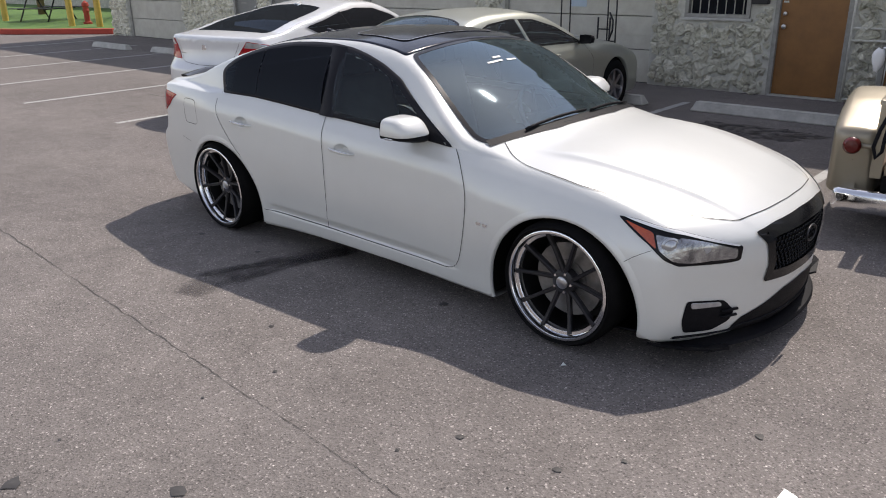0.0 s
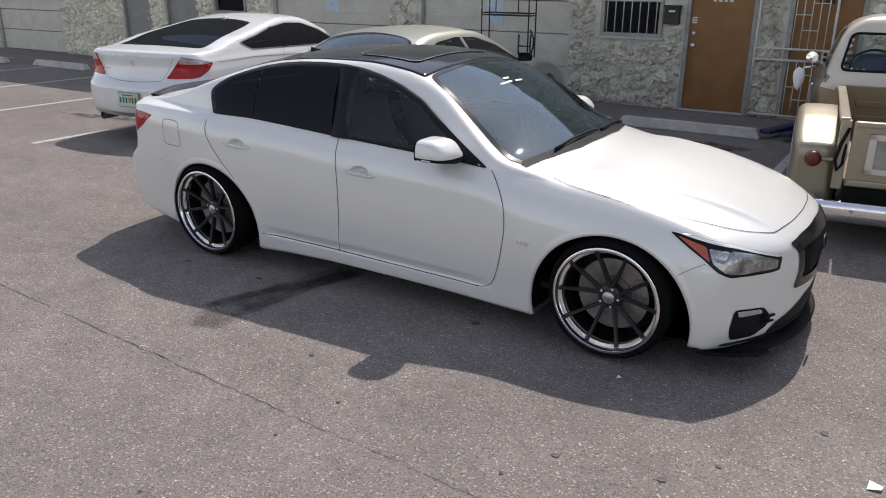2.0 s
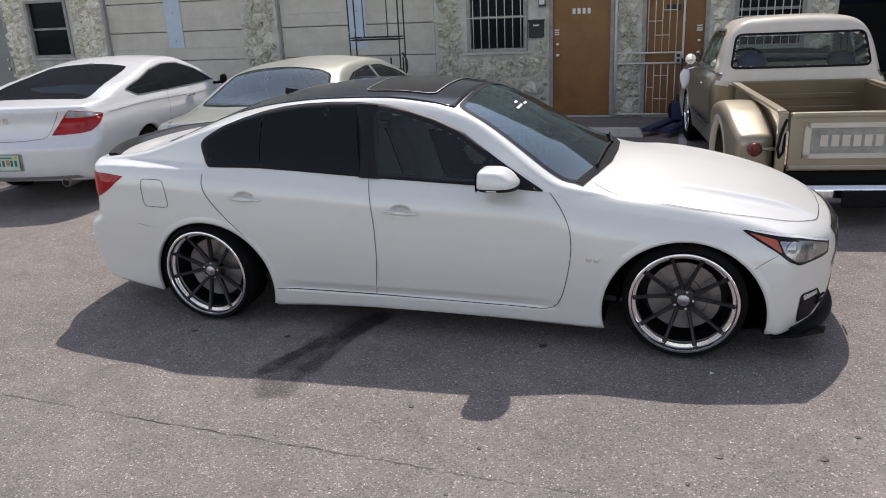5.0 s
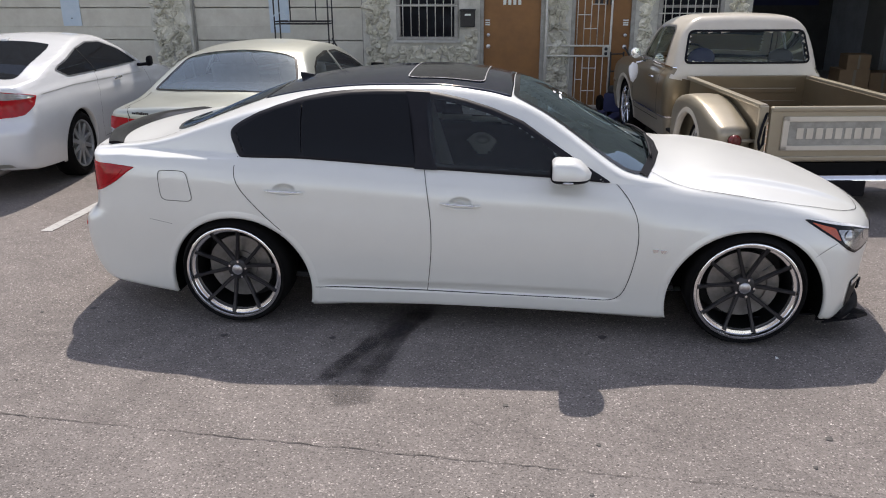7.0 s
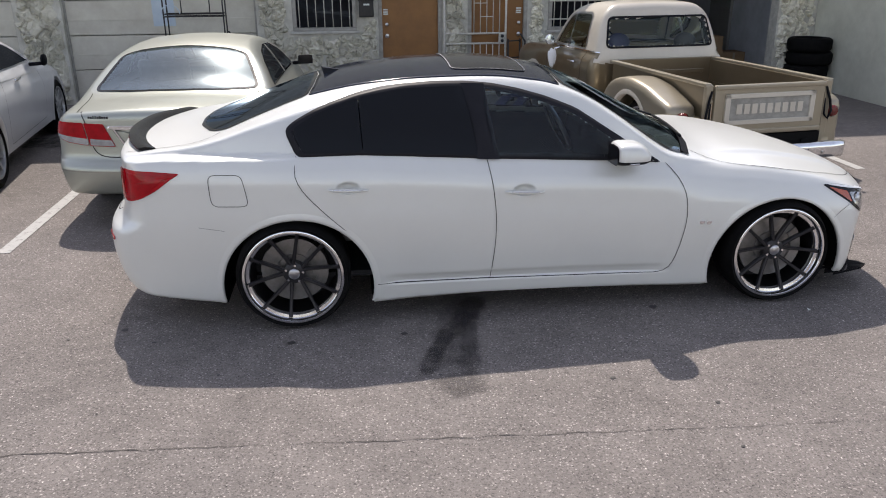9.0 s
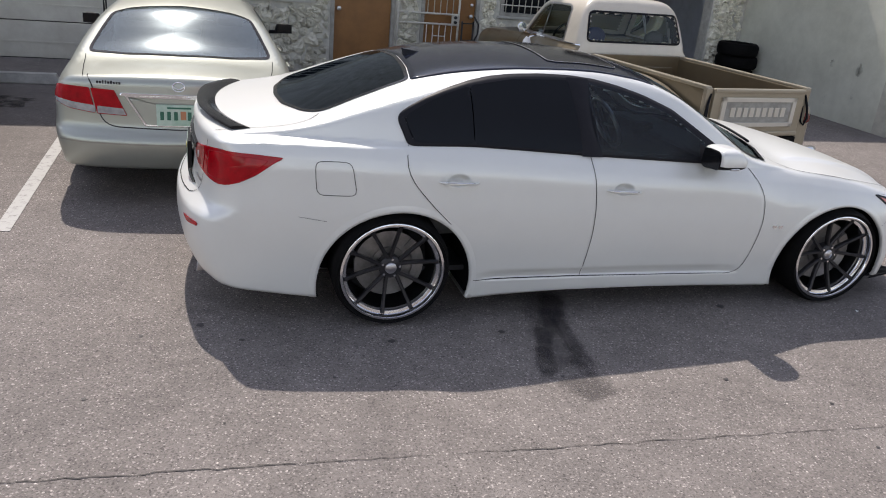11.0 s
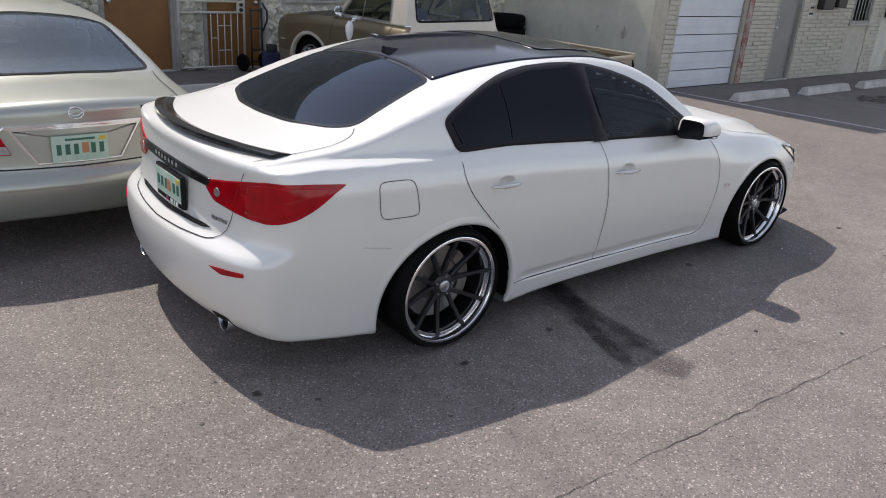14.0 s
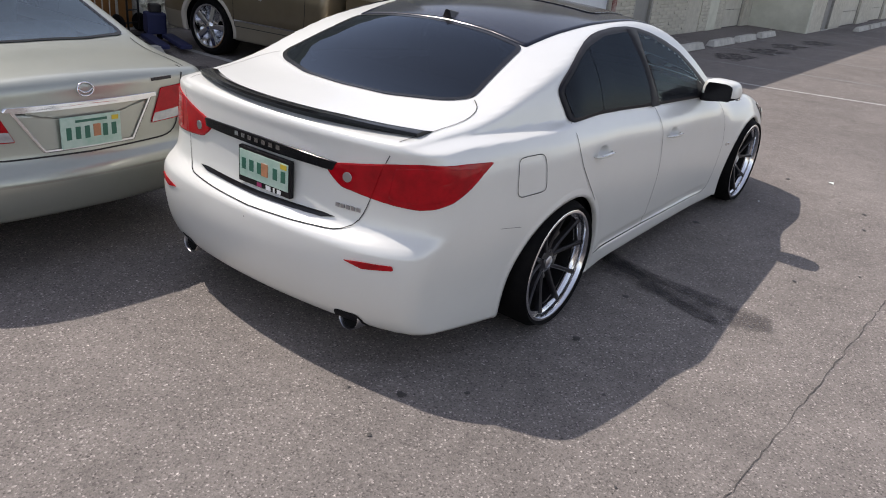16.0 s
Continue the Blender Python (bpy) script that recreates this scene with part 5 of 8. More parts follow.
        S.seam("top", [(-0.365, sg * 0.6), (-0.40, sg * 0.65), (-0.46, sg * 0.672), (-0.54, sg * 0.677), (-0.77, sg * 0.65), (-0.88, sg * 0.632)], car)
        S.seam("rear", [(sg * 0.62, 0.94), (sg * 0.605, 0.905)], car)
        S.seam("rear", [(0.0, 0.594), (sg * 0.25, 0.6), (sg * 0.47, 0.612), (sg * 0.515, 0.635), (sg * 0.54, 0.69), (sg * 0.56, 0.758)], car)
    fuel = rounded([(-0.405, 0.735), (-0.415, 0.905), (-0.235, 0.905), (-0.205, 0.735)], 0.035, 5, 0.02)
    S.seam("near", fuel + fuel[:1], car, "fuel_door_gap", 0.0032)
    # tail garnish, plate, strip, lip spoiler
    S.patch("trunk_garnish", "rear", rounded([(-0.385, 0.832), (-0.4, 0.866), (-0.2, 0.874), (0, 0.877), (0.2, 0.874), (0.4, 0.866), (0.385, 0.832), (0.2, 0.833), (0, 0.833), (-0.2, 0.833)], 0.004, 2, 0.03), "black_gloss", car, 0.014, label="gloss black trunk garnish with silver letters", rim=0.014)
    for k in range(7):
        yy = 0.15 - k * 0.043
        p = S.end(np.array([yy]), np.array([0.861]), -1, 0.016)[0]
        box("letter", (p[0] - 0.003, yy - 0.011, 0.851), (p[0] + 0.001, yy + 0.011, 0.869), "chrome", car)
    for k in range(5):
        yy = -0.42 - k * 0.024
        p = S.end(np.array([yy]), np.array([0.70]), -1, 0.003)[0]
        box("badge_letter", (p[0] - 0.002, yy - 0.009, 0.692), (p[0] + 0.003, yy + 0.009, 0.708), "alloy", car)
    pl = box("plate_frame", (-1.028, -0.203, 0.668), (-1.006, 0.113, 0.825), "black_gloss", car, 0.004, "black plate frame with white plate")
    box("plate", (-1.031, -0.193, 0.695), (-1.0285, 0.103, 0.81), "plate_mint", pl)
    for k in range(6):
        if k != 3:
            yy = 0.075 - k * 0.048
            box("plate_bar", (-1.033, yy - 0.0125, 0.728), (-1.031, yy + 0.0125, 0.776), "plate_green", pl)
    box("plate_motif", (-1.0335, -0.075, 0.725), (-1.031, -0.035, 0.78), "plate_orange", pl, 0.0008)
    box("plate_sticker", (-1.0335, -0.185, 0.785), (-1.031, -0.15, 0.805), "plate_yellow", pl)
    for yy, ww, mm in ((-0.02, 0.028, "magenta"), (-0.075, 0.028, "letter_white"), (-0.11, 0.01, "letter_white"), (-0.14, 0.022, "letter_white")):
        box("frame_letter", (-1.031, yy - ww / 2, 0.672), (-1.0285, yy + ww / 2, 0.69), mm, pl)
    S.patch("bumper_strip", "rear", rounded([(0.36, 0.636), (0.0, 0.628), (-0.36, 0.636), (-0.42, 0.65), (-0.36, 0.655), (0.0, 0.648), (0.36, 0.655), (0.42, 0.65)], 0.004, 2, 0.03), "black_gloss", car, 0.006, rim=0.005)
    yy = np.linspace(-0.655, 0.655, 41)
    xe = -0.935 + 0.155 * (np.abs(yy) / 0.64) ** 2.2
    zt = S.top(xe + 0.075, yy)[:, 2]
    rise = 0.021 * np.clip((0.67 - np.abs(yy)) / 0.32, 0.05, 1.0) ** 0.8
    prof = [(0.06, 0.001, 0.0), (0.03, 0.006, 0.45), (0.0, 0.008, 0.85), (-0.035, 0.003, 1.0), (-0.038, -0.005, 0.85), (-0.02, -0.011, 0.3), (0.0, -0.022, 0.0), (0.06, -0.022, 0.0)]
    verts, n = [], len(prof)
    for y, x, z, r in zip(yy, xe, zt, rise):
        verts += [(x + a, y, z + b + c * r) for a, b, c in prof]
    fc = [(i * n + j, i * n + (j + 1) % n, (i + 1) * n + (j + 1) % n, (i + 1) * n + j) for i in range(40) for j in range(n)] + [tuple(range(n)), tuple(range(40 * n, 41 * n))[::-1]]
    mesh_object("lip_spoiler", verts, fc, "black_gloss", car, True, "gloss black trunk lip spoiler").data.set_sharp_from_angle(angle=radians(50))
    # nose: mesh grille, lower intake, splitter
    S.patch("grille_backing", "front", inset(grille, 0.03), "black", car, -0.03)
    gm = inset(grille, 0.035)
    verts, fc = [], []
    for r in range(13):
        for c in range(27):
            y, z = -0.4 + c * 0.031 + (0.0155 if r % 2 else 0), 0.37 + r * 0.022
            if inside(gm, np.array([y]), np.array([z]))[0]:
                x = S.end(np.array([y]), np.array([z]), 1)[0][0]
                k = len(verts)
                for q in range(6):
                    a = math.pi / 3 * q
                    verts += [(x - 0.008, y + 0.0165 * math.cos(a), z + 0.0125 * math.sin(a)), (x - 0.004, y + 0.0125 * math.cos(a), z + 0.009 * math.sin(a)), (x - 0.025, y + 0.0115 * math.cos(a), z + 0.008 * math.sin(a))]
                for q in range(6):
                    a, b = k + 3 * q, k + 3 * ((q + 1) % 6)
                    fc += [(a, b, b + 1, a + 1), (a + 1, b + 1, b + 2, a + 2)]
    mesh_object("grille_mesh", verts, fc, "black_gloss", car)
    t = np.linspace(0, 2 * math.pi, 24, endpoint=False)
    tube("emblem", S.end(0.062 * np.cos(t), 0.53 + 0.035 * np.sin(t), 1, 0.008), 0.006, "gunmetal", car, 8, True, "dark oval emblem")
    low_in = [(-0.52, 0.172), (-0.478, 0.216), (-0.364, 0.247), (-0.2, 0.298), (0, 0.312)]
    S.patch("lower_intake", "front", rounded(low_in + [(-a, b) for a, b in low_in[:-1]][::-1], 0.01, 3, 0.04), "black", car, 0.003)
    lip = [(-0.79, 0.115), (-0.775, 0.165), (-0.64, 0.16), (-0.52, 0.156), (-0.505, 0.175), (0.505, 0.175), (0.52, 0.156), (0.64, 0.16), (0.775, 0.165), (0.79, 0.115), (0.72, 0.105), (0.0, 0.102), (-0.72, 0.105)]
    sp = S.patch("front_splitter", "front", rounded(lip, 0.004, 2, 0.03), "black", car, 0.012, label="black front splitter lip", rim=0.012)
    yy = np.linspace(-0.74, 0.74, 51)
    xl = S.F(np.abs(yy), np.full(51, 0.2)) + 0.03 - 0.05 * np.clip((np.abs(yy) - 0.55) / 0.2, 0, 1)
    prof = [(-0.12, 0.0), (0.0, 0.0), (0.008, 0.006), (0.0, 0.02), (-0.03, 0.026), (-0.12, 0.03)]
    verts, n = [], len(prof)
    for y, x in zip(yy, xl):
        verts += [(x + a, y, 0.09 + b) for a, b in prof]
    fc = [(i * n + j, (i + 1) * n + j, (i + 1) * n + (j + 1) % n, i * n + (j + 1) % n) for i in range(50) for j in range(n)] + [tuple(range(n))[::-1], tuple(range(50 * n, 51 * n))]
    mesh_object("splitter_blade", verts, fc, "black", sp, True).data.set_sharp_from_angle(angle=radians(40))
    for sg in (-1, 1):
        # upturned fin at the splitter's end
        root = [(3.33, 0.79, 0.095), (3.45, 0.735, 0.092), (3.51, 0.66, 0.092), (3.56, 0.56, 0.092)]
        tip = [(3.30, 0.825, 0.112), (3.48, 0.826, 0.145), (3.57, 0.735, 0.128), (3.60, 0.61, 0.1)]
        vv = []
        for dz in (0.0, 0.012):
            vv += [(a, sg * b, c + dz) for a, b, c in root] + [(a, sg * b, c + dz) for a, b, c in tip]
        q = [(i, i + 1, 5 + i, 4 + i) for i in range(3)]
        fc = q + [tuple(8 + i for i in g[::-1]) for g in q] + [(i, 8 + i, 9 + i, i + 1) for i in (0, 1, 2)] + [(4 + i, 5 + i, 13 + i, 12 + i) for i in (0, 1, 2)] + [(0, 4, 12, 8), (3, 11, 15, 7)]
        mesh_object("splitter_fin", vv, fc, "black", sp, False, "black upturned splitter fin")
    # windscreen sticker bars
    for k, (a, b, w) in enumerate(((1.80, -0.05, 0.05), (1.835, -0.09, 0.1), (1.84, 0.05, 0.06))):
        S.patch("sticker", "top", [(a, b - w), (a + 0.014, b - w), (a + 0.014, b + w * 0.4), (a, b + w * 0.4)], "letter_white", car, 0.006)
    cabin(car)
    return car, S


sedan_car, SEDAN = sedan()

# ---------------------------------------------------------------- the other parked vehicles
def road_wheel(parent, at, side, tyre_r, rim_r, mat, spokes, width=0.2, spoke_w=0.03, cover=0.0):
    """An ordinary alloy wheel with broad spokes."""
    w = build_wheel(parent, at, side, tyre_r, rim_r, width)
    lathe("rim", [(rim_r + 0.002, 0.006), (rim_r, -0.003), (rim_r - 0.016, 0.0), (rim_r - 0.022, 0.03), (rim_r - 0.03, 0.16), (0.05, 0.17)], mat, w, 44)
    lathe("brake_disc", [(0.05, 0.09), (rim_r * 0.62, 0.09), (rim_r * 0.62, 0.11)], "brake", w, 28)
    for k in range(spokes):
        bm = bmesh.new()
        add_box(bm, (-spoke_w, 0.012, 0.03), (spoke_w, 0.035, rim_r - 0.012), 0.008)
        for v in bm.verts:
            v.co.x *= 1.0 - 0.35 * (v.co.z / rim_r)
        bmesh.ops.rotate(bm, verts=bm.verts, matrix=Matrix.Rotation(2 * math.pi * k / spokes, 3, "Y"))
        part("spoke", bm, mat, w)
    lathe("centre_cap", [(0.0, 0.0), (0.035, 0.003), (0.055, 0.014), (0.06, 0.05)], mat, w, 24)
    return w


def wheel_arches(S, car, axles, r, zc, mat, lip=0.02, mat_lip=None, deep=0.4, low=0.17, inner=0.45):
    for sg, face in ((-1, "near"), (1, "far")):
        for ax in axles:
            th = np.linspace(radians(-20), radians(200), 60)
            rows = [np.stack([ax + q * np.cos(th), np.maximum(zc + q * np.sin(th), low)], 1) for q in (r + lip + 0.02, r, r - 0.012)]
            vs = [S.project(face, q[:, 0], q[:, 1], o) for q, o in zip(rows, (0.0015, 0.006, 0.004))]
            vs.append(vs[-1] - np.array([0, sg * 0.05, 0]))
            n = len(th)
            fc = [(k * n + i, k * n + i + 1, (k + 1) * n + i + 1, (k + 1) * n + i) for k in range(3) for i in range(n - 1)]
            mesh_object("arch_lip", np.concatenate(vs), fc if sg > 0 else [q[::-1] for q in fc], mat_lip or mat, car, True)
            th = np.linspace(radians(-14), radians(194), 30)
            half = float(S.W(np.array([ax]), np.array([zc]))[0])
            vv = [(ax + (r + 0.005) * math.cos(a), sg * y, zc + (r + 0.005) * math.sin(a)) for y in (half - 0.05, half - deep) for a in th]
            mesh_object("wheel_well", vv, [(i, i + 1, 30 + i + 1, 30 + i) for i in range(29)] + [tuple(range(30, 60))], "dark_well", car)


def number_plate(parent, x, z, y=0.0, wide=0.305, high=0.15):
    pl = box("plate", (x - 0.008, y - wide / 2, z - high / 2), (x, y + wide / 2, z + high / 2), "plate_mint", parent, 0.002, "white plate with green bars")
    for k in range(6):
        if k != 3:
            yy = y + 0.115 - k * 0.046
            box("plate_bar", (x - 0.01, yy - 0.0125, z - 0.034), (x - 0.008, yy + 0.0125, z + 0.026), "plate_green", pl)
    box("plate_motif", (x - 0.0105, y - 0.045, z - 0.03), (x - 0.008, y - 0.008, z + 0.03), "plate_orange", pl)
    box("plate_text", (x - 0.01, y - 0.08, z + 0.046), (x - 0.008, y + 0.08, z + 0.058), "plate_green", pl)
    box("plate_sticker", (x - 0.0105, y - 0.14, z + 0.04), (x - 0.008, y - 0.105, z + 0.062), "plate_yellow", pl)
    return pl


def simple_cabin(car, x0, x1, half, mat, seats=True):
    box("cabin_floor", (x0 - 0.4, -half, 0.3), (x1 + 0.2, half, 0.33), "dark_cloth", car)
    box("dashboard", (x1 - 0.15, -half, 0.62), (x1 + 0.2, half, 0.88), "dark_cloth", car, 0.05)
    for sg in (-1, 1):
        bm = bmesh.new()
        add_box(bm, (0, -0.25, 0), (0.14, 0.25, 0.6), 0.06, pose(x1 - 1.0, sg * 0.37, 0.5, 0, -16, 0))
        add_box(bm, (0, -0.13, 0), (0.09, 0.13, 0.18), 0.04, pose(x1 - 1.16, sg * 0.37, 1.07, 0, -10, 0))
        add_box(bm, (x1 - 1.0, sg * 0.37 - 0.25, 0.4), (x1 - 0.45, sg * 0.37 + 0.25, 0.55), 0.05)
        part("front_seat", bm, mat, car, "", True)
    bm = bmesh.new()
    add_box(bm, (0, -0.62, 0), (0.14, 0.62, 0.5), 0.06, pose(x0 + 0.25, 0, 0.48, 0, -22, 0))
    part("rear_bench", bm, mat, car, "", True)
    box("parcel_shelf", (x0 - 0.35, -0.6, 0.87), (x0 + 0.15, 0.6, 0.89), mat, car)


def coupe_form():
    """The white coupe's skin."""
    plan = spline([(-1.3, 0.78), (-1.05, 0.84), (-0.7, 0.895), (-0.3, 0.92), (0.1, 0.925), (1.2, 0.92), (2.6, 0.92), (3.1, 0.89), (3.5, 0.82), (3.8, 0.74)])
    belt = spline([(-1.2, 0.97), (0.0, 0.985), (1.0, 0.95), (2.0, 0.90), (3.0, 0.78), (3.7, 0.66)])
    below = spline([(-0.9, -0.07), (-0.7, -0.035), (-0.5, -0.012), (-0.3, 0.0), (-0.16, -0.012), (-0.12, -0.028), (-0.05, -0.045), (0.0, -0.075)])
    above = spline([(0.0, -0.075), (0.1, -0.12), (0.25, -0.22), (0.38, -0.34), (0.5, -0.5)])
    zc = spline([(-1.2, 1.0), (-1.0, 1.035), (-0.75, 1.06), (-0.6, 1.075), (-0.2, 1.178), (0.2, 1.258), (0.46, 1.31), (0.7, 1.35), (0.95, 1.375), (1.35, 1.36), (1.7, 1.25), (2.3, 0.99), (2.45, 0.95), (2.9, 0.9), (3.4, 0.79), (3.8, 0.62)])
    crown = spline([(-1.2, 0.03), (-0.5, 0.03), (0.6, 0.07), (1.5, 0.08), (2.2, 0.12), (2.5, 0.06), (3.7, 0.12)])
    rear = spline([(0.2, -1.0), (0.3, -1.13), (0.45, -1.17), (0.62, -1.165), (0.68, -1.12), (0.72, -1.09), (0.9, -1.06), (1.0, -1.07), (1.04, -1.07), (1.2, -0.95)])
    front = spline([(0.1, 3.68), (0.25, 3.72), (0.5, 3.73), (0.65, 3.68), (0.8, 3.5)])

    def W(x, z):
        d = z - belt(x)
        return plan(x) + np.where(d < 0, below(d), above(d))

    return Shell(W, lambda x, y: zc(x) - crown(x) * (y / 0.8) ** 2, lambda y, z: front(z) - 0.4 * np.abs(y) ** 2.2,
                 lambda y, z: rear(z) + 0.12 * (y / 0.75) ** 2 + 0.05 * (np.abs(y) / 0.82) ** 8, spline([(-1.2, 0.3), (-0.5, 0.22), (0.5, 0.2), (3.7, 0.2)]), (-0.5, 2.9), k=(0.035, 0.045))


def coupe():
    car = thing("coupe", "white two-door coupe parked nose-in to the wall", "car", at=(-3.82, 3.28, 0), rz=97)
    S = coupe_form()
    dlo = rounded([(-0.17, 1.085), (-0.08, 1.118), (0.2, 1.165), (0.55, 1.238), (0.95, 1.28), (1.3, 1.262), (1.62, 1.16), (1.95, 0.965), (1.3, 0.97), (0.6, 0.985), (0.02, 1.0)], 0.02)
    rw = rounded([(-0.68, 0.0), (-0.67, 0.35), (-0.64, 0.62), (-0.55, 0.63), (-0.1, 0.585), (0.3, 0.53), (0.46, 0.49), (0.5, 0.3), (0.52, 0.0), (0.5, -0.3), (0.46, -0.49), (0.3, -0.53), (-0.1, -0.585), (-0.55, -0.63), (-0.64, -0.62), (-0.67, -0.35)], 0.04)
    ws = rounded([(1.5, 0.0), (1.53, 0.35), (1.6, 0.52), (2.2, 0.68), (2.33, 0.4), (2.36, 0.0), (2.33, -0.4), (2.2, -0.68), (1.6, -0.52), (1.53, -0.35)], 0.05)
    di, ri, wi = inset(dlo, 0.02), inset(rw, 0.02), inset(ws, 0.02)
    seam = [(0.64, 0.985), (0.58, 0.9), (0.5, 0.7), (0.52, 0.45), (0.56, 0.3)]
    seam2 = [(1.97, 0.95), (2.05, 0.8), (2.06, 0.6), (2.0, 0.32)]
    door = seam + [(2.0, 0.32)] + seam2[::-1]
    S.build(car, "pure_white", [lambda x, y, z: inside(di, x, z) & (np.abs(y) > 0.4), lambda x, y, z: inside(ri, x, y) & (z > 0.9), lambda x, y, z: inside(wi, x, y) & (z > 0.9)],
            [("door", lambda x, y, z: inside(door, x, z) & (y < -0.5), "", "pure_white"), ("door", lambda x, y, z: inside(door, x, z) & (y > 0.5), "", "pure_white")], 150, 130, 24,
            arches=((0.0, 0.33), (2.74, 0.33)), arch_r=0.375)
    wheel_arches(S, car, (0.0, 2.74), 0.37, 0.33, "pure_white", low=0.22)
    for sg, face in ((-1, "near"), (1, "far")):
        S.patch("window_surround", face, dlo, "alloy", car, 0.003, hole=inset(dlo, 0.014))
        S.patch("side_window", face, inset(dlo, 0.012), "glass_tint", car, 0.002)
        S.patch("pillar_cover", face, [(0.66, 0.985), (0.56, 1.23), (0.6, 1.235), (0.7, 0.985)], "black_gloss", car, 0.004)
        S.seam(face, seam, car), S.seam(face, seam2, car), S.seam(face, [(0.56, 0.3), (2.0, 0.32)], car)
        # the shaded side crease, drawn as a thin grey strip
        S.seam(face, [(-0.62, 0.915), (0.0, 0.925), (1.0, 0.885), (1.9, 0.85)], car, "crease", 0.006, "valance_crease_grey", 0.001)
        rc = (-0.4, sg * 0.3)
        tl = [(-1.05, 0.70, 0.985), (-0.9, 0.82, 0.955), (-0.72, 0.88, 0.915), (-0.80, 0.885, 0.84), (-0.93, 0.86, 0.765), (-1.0, 0.8, 0.752), (-1.06, 0.6, 0.745), (-1.075, 0.476, 0.745), (-1.07, 0.59, 0.87)]
        up = [(-1.05, 0.70, 0.98), (-0.9, 0.82, 0.95), (-0.74, 0.878, 0.912), (-0.85, 0.85, 0.905), (-1.0, 0.76, 0.905), (-1.06, 0.65, 0.91)]
        fl = (lambda q: q) if sg > 0 else flip
        lamp = S.patch("taillight", rc, rounded(corner_outline(fl(tl), *rc), 0.01, 3, 0.03), "red_lens", car, 0.008, rim=0.006, label="red and clear wedge tail lamp")
        S.patch("clear_lens", rc, rounded(corner_outline(fl(up), *rc), 0.005, 2, 0.03), "lens", lamp, 0.010)
        road_wheel(car, (0.0, sg * 0.90, 0.33), sg, 0.33, 0.24, "wheel_silver", 10, spoke_w=0.026)
        road_wheel(car, (2.74, sg * 0.90, 0.33), sg, 0.33, 0.24, "wheel_silver", 10, spoke_w=0.026)
        bm = bmesh.new()
        add_box(bm, (1.78, sg * 0.93 - 0.05, 0.92), (1.92, sg * 1.06 + 0.02, 1.04), 0.04)
        mr = part("wing_mirror", bm, "black", car, "black wing mirror", True)
        tube("stalk", [(1.88, sg * 0.97, 0.94), (1.9, sg * 0.84, 0.93)], 0.02, "black", mr)
        xs = np.linspace(1.0, 1.2, 8)
        tube("door_handle", S.side(xs, np.full(8, 0.865), sg, 0.02), 0.013, "chrome", car, 8)
        ex = lathe("exhaust_tip", [(0.045, 0.2), (0.045, 0.0), (0.04, 0.0), (0.038, 0.1), (0, 0.1)], "brake", car, 20)
        ex.matrix_basis = pose(-1.08, sg * 0.55, 0.27, 0, 0, -90)
    S.patch("rear_window", "top", rw, "glass_tint", car, 0.003)
    S.patch("windshield", "top", ws, "glass_front", car, 0.003)
    S.patch("roof_mark", "top", rounded([(0.5, -0.03), (0.5, 0.03), (0.6, 0.02), (0.6, -0.02)], 0.01, 3), "pure_white", car, 0.02, rim=0.02)
    S.seam("rear", [(0.56, 0.98), (0.45, 0.77), (0.42, 0.72), (0.2, 0.70), (0, 0.695), (-0.2, 0.70), (-0.42, 0.72), (-0.45, 0.77), (-0.56, 0.98)], car)
    S.patch("rear_emblem", "rear", rounded([(-0.035, 0.87), (0.035, 0.87), (0.028, 0.93), (-0.028, 0.93)], 0.01, 3), "chrome", car, 0.006, rim=0.004)
    S.patch("plate_recess", "rear", rounded([(-0.18, 0.41), (0.18, 0.41), (0.18, 0.585), (-0.18, 0.585)], 0.02, 3, 0.04), "frame", car, 0.002)
    number_plate(car, -1.182, 0.5)
    for k in range(6):
        p = S.end(np.array([0.5 - 0.022 * k]), np.array([0.82]), -1, 0.003)[0]
        box("badge_letter", (p[0] - 0.002, p[1] - 0.008, 0.814), (p[0] + 0.003, p[1] + 0.008, 0.826), "alloy", car)
    S.patch("lower_valance", "rear", rounded([(-0.72, 0.31), (0.72, 0.31), (0.68, 0.345), (-0.68, 0.345)], 0.01, 3, 0.05), "valance_crease_grey", car, 0.004)
    simple_cabin(car, 0.2, 1.95, 0.74, "dark_cloth")
    return car


